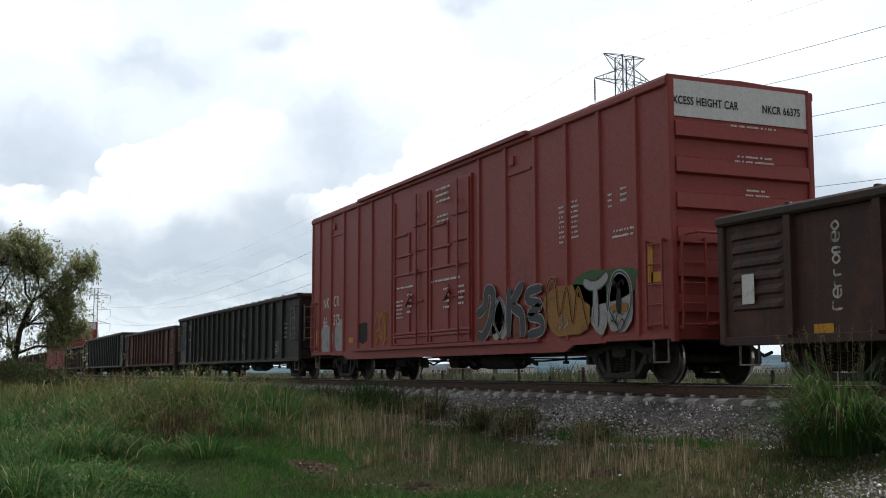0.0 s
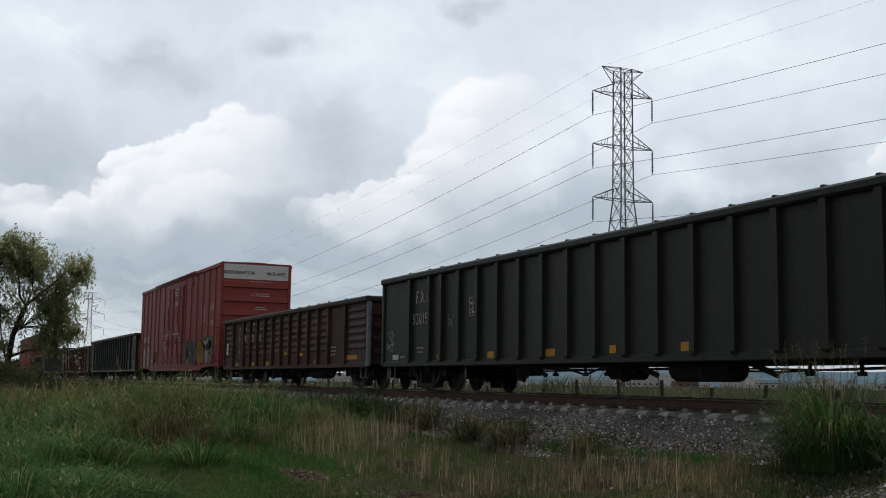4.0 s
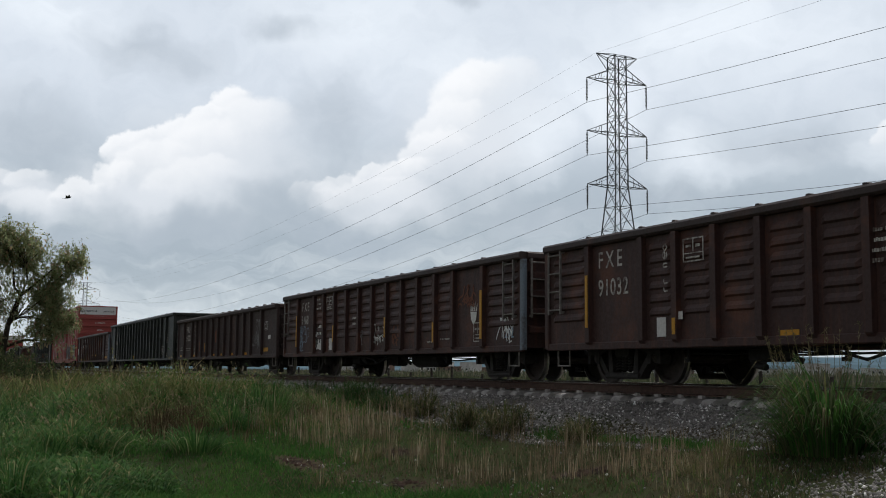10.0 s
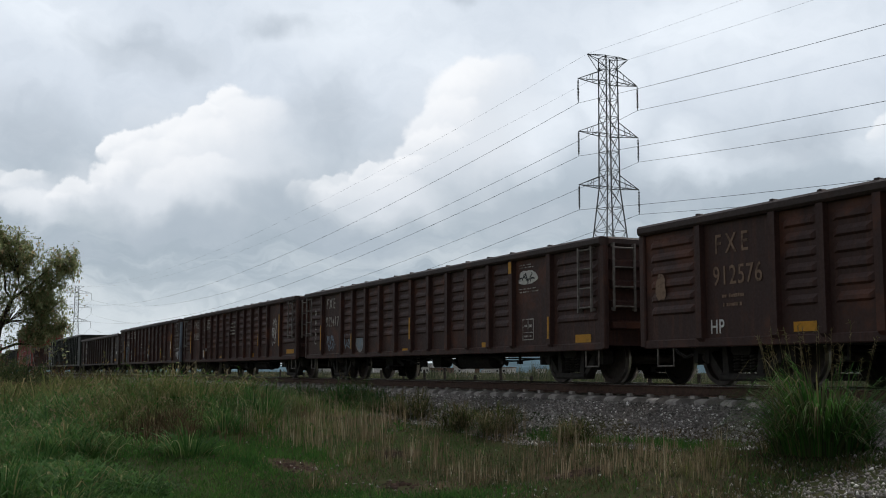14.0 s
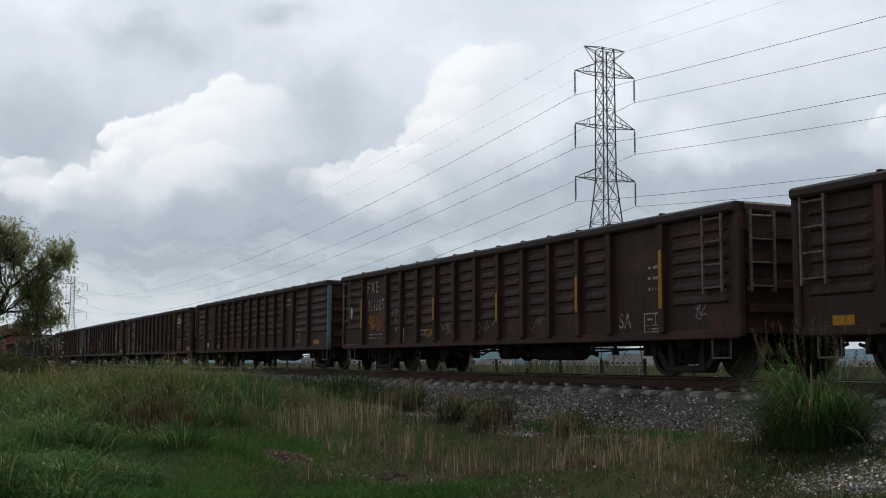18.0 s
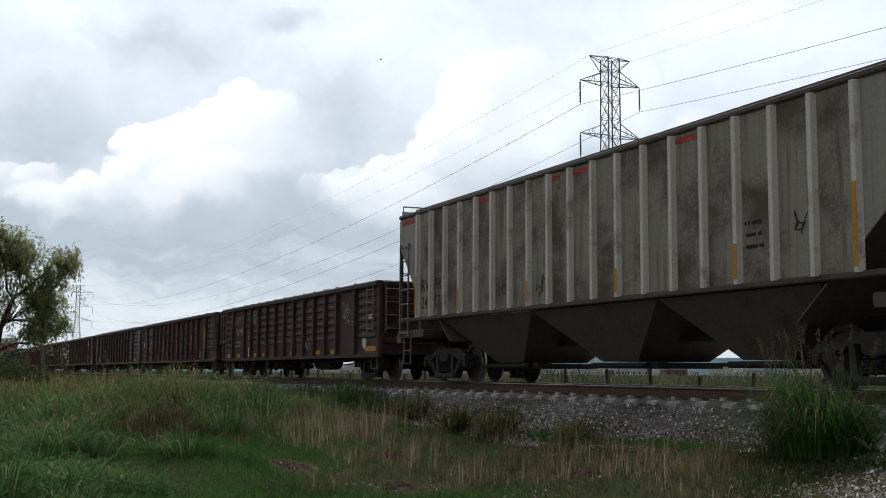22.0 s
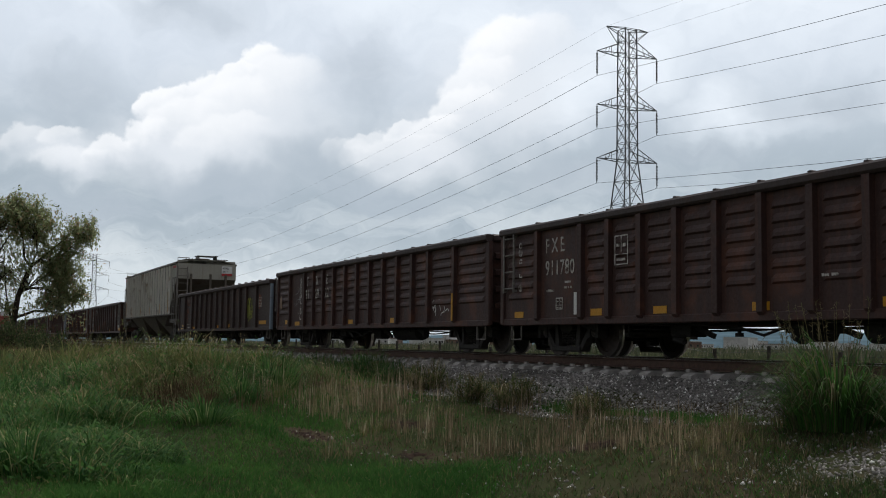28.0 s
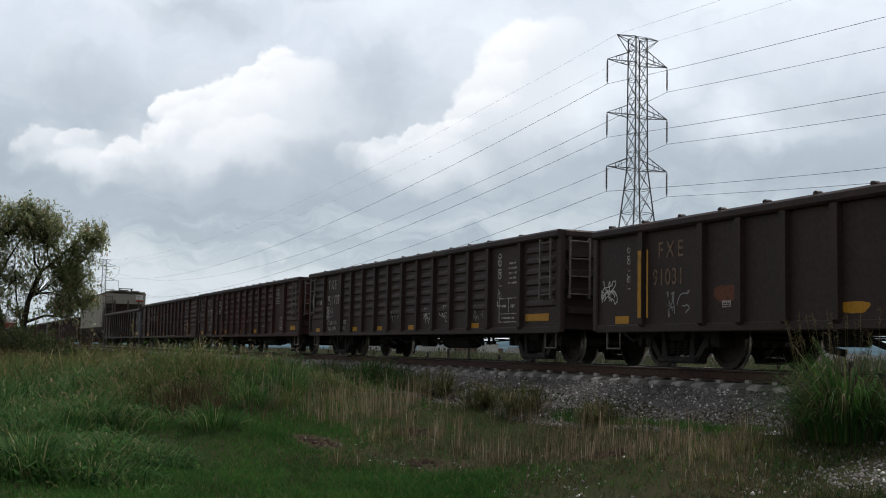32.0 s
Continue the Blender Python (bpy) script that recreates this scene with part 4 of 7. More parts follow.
def panel_mesh(w, h, ribs, mat):
    """A side plate between two posts, with pressed-out ribs where it has them: one sheet."""
    def make():
        if not ribs:
            return Mesh().box(0, w, 0, 0.03, 0, h).data("side_panel", mat)
        a = min(0.17, 0.15 * w)
        xs = [0, a, a + 0.09, w - a - 0.09, w - a, w]
        zs, out = [0.0], [0.0]
        for i in range(6):
            z = h * (0.27 + 0.118 * i)
            zs += [z, z + 0.03, z + 0.08, z + 0.14]
            out += [0, -0.034, -0.030, 0]
        zs.append(h)
        out.append(0)
        m = Mesh()
        vs = [(x, o if 2 <= i <= 3 else 0.0, z) for z, o in zip(zs, out) for i, x in enumerate(xs)]
        n = len(zs)
        fs = [(r * 6 + i, r * 6 + i + 1, r * 6 + i + 7, r * 6 + i + 6) for r in range(n - 1) for i in range(5)]
        k = len(vs)
        vs += [(0, 0.03, 0), (w, 0.03, 0), (w, 0.03, h), (0, 0.03, h)]
        fs += [(k, k + 3, k + 2, k + 1), (0, k, k + 1, 5, 4, 3, 2, 1), tuple(range((n - 1) * 6, n * 6)) + (k + 2, k + 3),
               tuple(r * 6 for r in range(n)) + (k + 3, k), (k + 1, k + 2) + tuple(r * 6 + 5 for r in range(n - 1, -1, -1))]
        return m.add(vs, fs).data("side_panel", mat)
    return once(("panel", round(w, 3), h, ribs, mat.name), make)


def gondola(u, length, top, body, label, ribbed=True, plain_bays=(1, 12), posts=None, marks=(), knobs=False, chord="chord_brown", ladders=True, corner=None, tall=False, bent=0):
    half = 1.5
    mat = M[body]
    car = thing("gondola_car", label, "freight car", (0, YC, RAIL), "cars of the freight train")
    CARS.append((car, u))
    z0, chord_h = 0.60, 0.15
    h = top - z0 - chord_h
    xs = [0.0] + list(posts or POSTS) + [length]
    for s in (-1, 1):
        for i, (a, b) in enumerate(zip(xs, xs[1:])):
            ribs = ribbed and i not in plain_bays
            me = panel_mesh(b - a, h, ribs, mat)
            if s < 0:
                part("side_panel", me, car, (a, -half, z0))
            else:
                part("side_panel", me, car, (b, half, z0), turn=(0, 0, math.pi))
        post = once(("post", h, body), lambda: Mesh().prism([(0.0, 0.02), (-0.09, 0.10), (-0.09, h), (0.0, h)], -0.065, 0.065, "x").data("post", mat))
        for x in xs[1:-1]:
            part("post", post, car, (x, s * half, z0), turn=(0, 0, 0 if s < 0 else math.pi))
        part("top_chord", once(("chord", length, chord), lambda: Mesh().chamfer(-0.04, length + 0.04, -0.11, 0.06, 0, chord_h, 0.035).data("top_chord", M[chord])), car, (0 if s < 0 else length, s * half, top - chord_h), turn=(0, 0, 0 if s < 0 else math.pi))
        part("side_sill", once(("sill", length, body), lambda: Mesh().chamfer(0, length, -0.03, 0.05, -0.03, 0.10, 0.015).data("side_sill", mat)), car, (0 if s < 0 else length, s * (half + 0.004), z0), turn=(0, 0, 0 if s < 0 else math.pi))
    for x, s in ((0, 1), (length, -1)):
        def end():
            return Mesh().box(0.0, 0.03, -half + 0.01, half - 0.01, 0.05, h + 0.02).data("end_wall", mat)
        wall = part("end_wall", once(("end", h, body), end), car, (x, 0, z0), turn=(0, 0, 0 if s > 0 else math.pi))
        for q in range(4):
            part("end_rib", once(("endrib", body), lambda: Mesh().prism([(0.0, 0.0), (-0.10, 0.03), (-0.10, 0.12), (0.0, 0.16)], -half + 0.12, half - 0.12, "y").data("end_rib", mat)), wall, (0, 0, h * (0.18 + 0.2 * q)))
        part("end_chord", once(("endchord", chord), lambda: Mesh().chamfer(-0.09, 0.08, -half + 0.06, half - 0.06, 0, chord_h, 0.035, "y").data("end_chord", M[chord])), car, (x, 0, top - chord_h), turn=(0, 0, 0 if s > 0 else math.pi))
        for y in (-1, 1):
            cm = M[corner] if corner and x > 1 and y < 0 else mat
            part("corner_post", once(("corner", h, cm.name), lambda: Mesh().chamfer(-0.07, 0.07, -0.05, 0.05, 0, h, 0.02, "z").data("corner_post", cm)), car, (x - s * 0.02, y * half, z0))
        add_coupler(car, x - s * 0.12, -s)
        part("step", once("step", lambda: Mesh().path([(-0.2, 0, 0.3), (-0.2, 0, 0), (0.2, 0, 0), (0.2, 0, 0.3)], 0.018).data("step", M["ladder"])), car, (x + s * 0.45, -half + 0.05, z0 - 0.3))
        if ladders and ladders != "end":
            add_ladder(car, 0.42, 1.15, 4, (x + (0.12 if s > 0 else -0.68), -half, z0 + 0.62))
        if ladders:
            add_ladder(car, 0.42, 1.15, 4, (x - s * 0.06, -half + (0.55 if s > 0 else 0.12), z0 + 0.62), turn=(0, 0, -math.pi / 2 if s > 0 else math.pi / 2))
    part("floor", once(("floor", length, body), lambda: Mesh().box(0.03, length - 0.03, -half + 0.03, half - 0.03, 0.30, 0.40).data("floor", mat)), car, (0, 0, z0 - 0.02))
    if not knobs:
        bolt = once(("bolt", chord), lambda: Mesh().chamfer(-0.045, 0.045, -0.04, 0.04, 0, 0.03, 0.015, "y").data("rim_bolt", M[chord]))
        for x in xs[1:-1]:
            part("rim_bolt", bolt, car, (x, -half - 0.03, top - 0.003))
    if knobs:
        knob = once(("knob", chord), lambda: Mesh().chamfer(-0.05, 0.05, -0.05, 0.05, 0, 0.055, 0.03, "y").data("rim_knob", M[chord]))
        n = int(length / 0.98)
        for i in range(n):
            part("rim_knob", knob, car, (0.5 + i * (length - 1) / (n - 1), -half - 0.02, top - 0.01))
    add_under(car, length, (1.78, length - 1.78))
    add_rigging(car, length, (1.78, length - 1.78))
    add_truck(car, 1.78)
    add_truck(car, length - 1.78)
    bay = lambda x: sum(1 for b in xs[1:] if b < x)
    rowspec(car, marks, half, lambda x, z: 0.04 if ribbed and z > 0.98 and bay(x + 0.1) not in plain_bays else 0.0, "faded")
    return car


def boxcar(u, length, label, marked=True):
    half, z0, eave, ridge = 1.44, 0.62, 4.91, 4.99
    mat = M["box_red"]
    car = thing("boxcar", label, "freight car", (0, YC, RAIL), "cars of the freight train")
    CARS.append((car, u))
    posts = [0.75, 1.85, 3.0, 4.2, 5.3, 6.75, 8.3, 10.1, 11.9, 13.15, 14.4, 15.6, 16.75, 17.9]
    door_a, door_b = 7.0, 11.6
    for s in (-1, 1):
        turn = (0, 0, 0 if s < 0 else math.pi)
        xs = [0.0] + [p for p in posts if not door_a - 0.1 < p < door_b + 0.1] + [length]
        flip = lambda x: x if s < 0 else length - x
        for a, b in zip(xs, xs[1:]):
            m = once(("boxpanel", round(b - a, 3)), lambda: Mesh().box(0, b - a, 0, 0.03, 0.16, eave - z0 - 0.12).data("side_panel", mat))
            part("side_panel", m, car, (flip(a), s * half, z0), turn=turn)
        post = once("boxpost", lambda: Mesh().prism([(-0.06, 0), (-0.045, -0.045), (0.045, -0.045), (0.06, 0)], 0.16, eave - z0 - 0.12, "z").data("post", mat))
        for x in xs[1:-1]:
            part("post", post, car, (flip(x), s * half, z0), turn=turn)
        part("side_sill", once("boxsill", lambda: Mesh().chamfer(0, 1.9, -0.025, 0.05, 0.10, 0.20, 0.01).prism([(1.9, 0.2), (length - 1.9, 0.2), (length - 1.9, 0.08), (length - 3.0, 0.07), (length - 3.3, -0.05), (3.3, -0.05), (3.0, 0.07), (1.9, 0.08)], -0.025, 0.04, "y").chamfer(length - 1.9, length, -0.025, 0.05, 0.10, 0.20, 0.01).data("side_sill", mat)), car, (flip(0), s * half, z0), turn=turn)
        part("roof_rail", once("roofrail", lambda: Mesh().chamfer(-0.03, length + 0.03, -0.06, 0.06, eave - z0 - 0.14, eave - z0, 0.02).data("roof_rail", mat)), car, (flip(0), s * half, z0), turn=turn)
        # two sliding plug doors with their bars
        for k, dx in enumerate((door_a, (door_a + door_b) / 2)):
            wd = (door_b - door_a) / 2 - 0.03

            def door_mesh():
                return Mesh().chamfer(0, wd, -0.05, 0.03, 0.24, eave - z0 - 0.38, 0.015).data("door", mat)
            door = part("door", once(("door", k * 0), door_mesh), car, (flip(dx), s * half, z0), turn=turn)
            for z in (0.42, 0.50, 1.95):
                part("door_bar", once("dbar", lambda: Mesh().chamfer(0.02, wd - 0.02, -0.09, -0.045, 0, 0.055, 0.01).data("door_bar", mat)), door, (0, 0, z))
            for x, z, wide in ((0.04, 2.95, 0.36), (0.58, 3.08, 0.34), (0.12, 2.42, 0.42), (0.60, 2.48, 0.34), (0.34, 1.25, 0.5)):
                part("door_bar", once(("dbar", wide), lambda: Mesh().chamfer(0, wide * wd, -0.085, -0.045, 0, 0.05, 0.01).data("door_bar", mat)), door, (x * wd, 0, z))
            for x in (0.05, wd - 0.12):
                part("door_stile", once("dstile", lambda: Mesh().chamfer(0, 0.06, -0.09, -0.045, 0.3, eave - z0 - 0.45, 0.01, "z").data("door_stile", mat)), door, (x, 0, 0))
            for x, z in ((0.46, 2.0), (0.46, 0.55)):
                part("door_stile", once(("dstile", z), lambda: Mesh().chamfer(0, 0.05, -0.085, -0.045, z, z + 1.0, 0.01, "z").data("door_stile", mat)), door, (x * wd, 0, 0))
            part("lock_bar", once("lockbar", lambda: Mesh().tube((0, -0.11, 0.25), (0, -0.11, eave - z0 - 0.42), 0.022).chamfer(-0.05, 0.05, -0.14, -0.08, 1.9, 2.05, 0.01, "z").chamfer(-0.04, 0.04, -0.14, -0.08, 3.3, 3.42, 0.01, "z").data("lock_bar", mat)), door, (wd * (0.70 if k == 0 else 0.74), 0, 0))
            part("door_handle", once("dhandle", lambda: Mesh().prism([(0, 0), (0.42, 0.24), (0.46, 0.18), (0.16, -0.04)], -0.15, -0.10, "y").data("door_handle", mat)), door, (wd * 0.35, 0, 1.22))
        part("door_rail", once("doorrail", lambda: Mesh().box(-3.0, 3.0 + door_b - door_a, -0.11, 0.0, 0.16, 0.23).data("door_rail", mat)), car, (flip(door_a), s * half, z0), turn=turn)
        part("door_hood", once("doorhood", lambda: Mesh().box(-2.6, 2.6 + door_b - door_a, -0.13, 0.04, eave - z0 - 0.05, eave - z0 + 0.03).data("door_hood", mat)), car, (flip(door_a), s * half, z0), turn=turn)
        for x in (1.9, 12.2 + 1.05):
            part("vent_hatch", once("hatch", lambda: Mesh().box(0, 1.0, -0.03, 0, 3.55, 3.60).box(0.12, 0.3, -0.05, 0, 3.75, 3.93).data("vent_hatch", mat)), car, (flip(x), s * half, z0), turn=turn)
    for x, s in ((0, 1), (length, -1)):
        def end():
            h = eave - z0
            return Mesh().box(0.0, 0.04, -half, half, 0.1, h + 0.05).data("end_wall", mat)
        wall = part("end_wall", once("boxend", end), car, (x, 0, z0), turn=(0, 0, 0 if s > 0 else math.pi))
        for z in (3.30, 2.72, 2.15, 1.6, 1.05, 0.5):
            part("end_rib", once("boxrib", lambda: Mesh().prism([(0.0, 0.0), (-0.10, 0.03), (-0.085, 0.26), (0.0, 0.30)], -half + 0.12, half - 0.08, "y").data("end_rib", mat)), wall, (0, 0, z))
        for y in (-1, 1):
            part("corner_post", once("boxcorner", lambda: Mesh().chamfer(-0.05, 0.06, -0.06, 0.06, 0.06, eave - z0, 0.02, "z").data("corner_post", mat)), car, (x, y * (half - 0.03), z0))
        part("end_panel", once("endpanel", lambda: Mesh().box(-0.012, 0, -1.38, 1.38, 3.66, 4.26).data("end_panel", M["panel_white"])), car, (x + (-0.01 if s > 0 else 0.01), 0, z0), label="white painted board across the top of the end", turn=(0, 0, 0 if s > 0 else math.pi))
        add_ladder(car, 0.45, 1.45, 5, (x + (0.08 if s > 0 else -0.6), -half, z0 + 0.25), paint="box_red")
        add_ladder(car, 0.45, 1.45, 5, (x, -half + (0.6 if s > 0 else 0.1), z0 + 0.25), turn=(0, 0, -math.pi / 2 if s > 0 else math.pi / 2), depth=0.14, paint="box_red")
        part("end_platform", once("platform", lambda: Mesh().box(-0.42, 0, -0.9, 0.9, 0.32, 0.36).tube((-0.4, -1.35, 1.75), (-0.4, 1.2, 1.75), 0.02).tube((0, -1.35, 1.75), (-0.4, -1.35, 1.75), 0.02).tube((0, 1.2, 1.75), (-0.4, 1.2, 1.75), 0.02).chamfer(-0.35, -0.1, -0.2, 0.2, 0.9, 1.45, 0.05).data("end_platform", mat)), car, (x, 0, z0), turn=(0, 0, 0 if s > 0 else math.pi))
        part("step", once("boxstep", lambda: Mesh().path([(-0.2, 0, 0.42), (-0.2, 0, 0), (0.2, 0, 0), (0.2, 0, 0.42)], 0.02).data("step", M["ladder"])), car, (x + s * 0.4, -half + 0.05, 0.36))
        add_coupler(car, x - s * 0.25, -s)
    roof = Mesh().prism([(-half - 0.02, eave), (-half - 0.02, eave + 0.03), (0, ridge), (half + 0.02, eave + 0.03), (half + 0.02, eave)], 0, length, "x")
    part("roof", once("boxroof", lambda: roof.data("roof", mat)), car)
    rib = once("roofrib", lambda: Mesh().prism([(-half, eave + 0.035), (0, ridge + 0.03), (half, eave + 0.035), (half, eave), (-half, eave)], -0.04, 0.04, "x").data("roof_rib", mat))
    for i in range(1, 15):
        part("roof_rib", rib, car, (i * length / 15, 0, 0))
    part("floor", once("boxfloor", lambda: Mesh().box(0.05, length - 0.05, -half + 0.03, half - 0.03, 0.72, 0.9).data("floor", M["under"])), car)
    add_under(car, length, (2.1, length - 2.1))
    add_rigging(car, length, (2.1, length - 2.1))
    add_truck(car, 2.1)
    add_truck(car, length - 2.1)
    if marked:
        W = M["white"]
        rowspec(car, [("T", 1.10, 2.10, "NK", 0.30), ("T", 2.05, 2.12, "CR", 0.30), ("T", 1.10, 1.55, "66", 0.30), ("T", 2.05, 1.58, "375", 0.30),
                      ("B", 9.75, 4.05, 0.9, 0.42, 3), ("B", 9.85, 3.60, 0.75, 0.22, 2), ("B", 7.3, 2.22, 1.2, 0.12, 1), ("B", 9.5, 2.22, 1.7, 0.14, 1),
                      ("B", 8.0, 1.6, 0.35, 0.55, 4), ("B", 7.3, 1.5, 0.5, 0.5, 5), ("B", 10.2, 1.6, 0.35, 0.55, 4), ("B", 11.0, 1.65, 0.35, 0.5, 4),
                      ("B", 15.3, 2.55, 0.28, 0.75, 8), ("B", 15.75, 2.6, 0.28, 0.75, 8), ("B", 17.0, 3.0, 0.15, 0.3, 3), ("B", 17.4, 3.05, 0.22, 0.3, 3), ("B", 17.1, 2.45, 0.75, 0.2, 2),
                      ("Y", 0.45, 1.25, 0.12, 0.45), ("Y", 3.6, 1.1, 0.35, 0.14), ("Y", 18.25, 1.95, 0.14, 0.62), ("Y", 18.42, 1.72, 0.3, 0.16)], half, lambda x, z: 0.105 if door_a < x < door_b else 0.0)
        rowspec(car, [("P", 0.9, 0.75, 1.05, 0.85, M["spray_grey"]), ("P", 2.2, 0.75, 0.85, 0.95, M["spray_grey"]), ("S", 5.5, 0.8, 0.9, 1.0, M["orange"], 0.05, 10),
                      ("P", 4.1, 1.0, 0.85, 0.55, M["under"])], half)
        # the large painted piece on the lower side: slate letters with pale rims, an ochre field, two pale letters
        P, K, O, G, D = M["spray_pale"], M["under"], M["spray_ochre"], M["spray_grey"], M["slate"]
        rowspec(car, [("P", 11.8, 0.95, 1.3, 0.8, M["spray_rust"]), ("P", 15.9, 1.4, 2.0, 0.58, M["spray_green"]), ("P", 14.8, 0.88, 1.75, 0.92, M["spray_ochre"]), ("P", 12.55, 0.86, 0.72, 0.82, P),
                      ("P", 13.5, 0.86, 0.6, 0.55, M["spray_rust"]), ("P", 16.45, 0.86, 0.55, 0.98, P), ("P", 17.02, 0.86, 0.74, 1.03, P)], half + 0.046)
        y = -half - 0.058
        for strokes, lx, lw, core, rim, fat in (
                ([[(0.0, 0.55), (0.5, 0.7), (0.65, 1.05), (1.05, 0.95), (0.85, 0.4), (0.4, 0.05), (0.05, 0.1)]], 11.85, 0.75, D, P, 0.20),
                ([[(0.5, 0.02), (0.12, 0.42), (0.5, 0.85), (0.85, 0.42), (0.5, 0.02)]], 12.55, 0.72, D, P, 0.03),
                ([[(0.15, 0.0), (0.2, 1.05)], [(1.0, 1.1), (0.42, 0.68), (0.95, 0.45), (1.0, -0.02)]], 13.2, 0.72, D, P, 0.20),
                ([[(1.05, 0.95), (0.3, 0.9), (0.25, 0.72), (0.95, 0.62), (0.3, 0.42), (0.95, 0.32), (1.0, 0.1), (0.2, 0.02)]], 13.98, 0.7, D, P, 0.16),
                ([[(0.0, 0.1), (0.05, 0.95), (0.22, 1.05), (0.32, 0.35), (0.5, 0.9), (0.62, 0.2), (0.75, 0.85), (0.95, 0.05)]], 14.85, 1.6, K, M["orange"], 0.03),
                ([[(0.0, 0.95), (0.35, 0.85), (0.75, 0.88), (1.05, 1.02)], [(0.5, 0.85), (0.55, 0.1)]], 16.25, 0.75, G, D, 0.15),
                ([[(0.5, -0.02), (0.05, 0.45), (0.2, 0.92), (0.55, 1.04), (0.92, 0.85), (0.95, 0.4), (0.5, -0.02)]], 17.02, 0.74, D, G, 0.03)):
            sprayed_letter(car, strokes, lx, 0.90, lw, 0.95, core, rim, y, fat)
        for i, (lx, lz, lm) in enumerate(((12.7, 1.15, K), (17.2, 1.5, K), (17.15, 0.95, K), (15.3, 0.95, P))):
            part("sprayed_tag", scribble_mesh(0.4, 0.3, lm, 70 + i, 0.018, 4), car, (lx, y - 0.012, lz))
        part("sprayed_patch", patch_mesh(0.16, 0.42, K, 5), car, (17.3, y - 0.006, 1.18))
        part("sprayed_patch", patch_mesh(0.55, 0.16, M["spray_ochre"], 6), car, (17.12, y - 0.004, 1.2))
        part("lettering", text_mesh("EXCESS HEIGHT CAR", 0.13, M["black"], 0.003, 0.72), car, (length + 0.03, -1.44, z0 + 3.86), "black lettering", turn=(0, 0, math.pi / 2))
        part("lettering", text_mesh("NKCR 66375", 0.13, M["black"], 0.003, 0.72), car, (length + 0.03, 0.42, z0 + 3.86), "black lettering", turn=(0, 0, math.pi / 2))
        for z, y, w, n in ((3.53, -0.3, 1.1, 1), (2.95, -0.25, 0.9, 2), (2.40, -0.05, 0.5, 2)):
            part("small_writing", bars_mesh(w, 0.08 * n, n, W, int(z * 100)), car, (length + 0.10, y, z0 + z), turn=(0, 0, math.pi / 2))
    return car


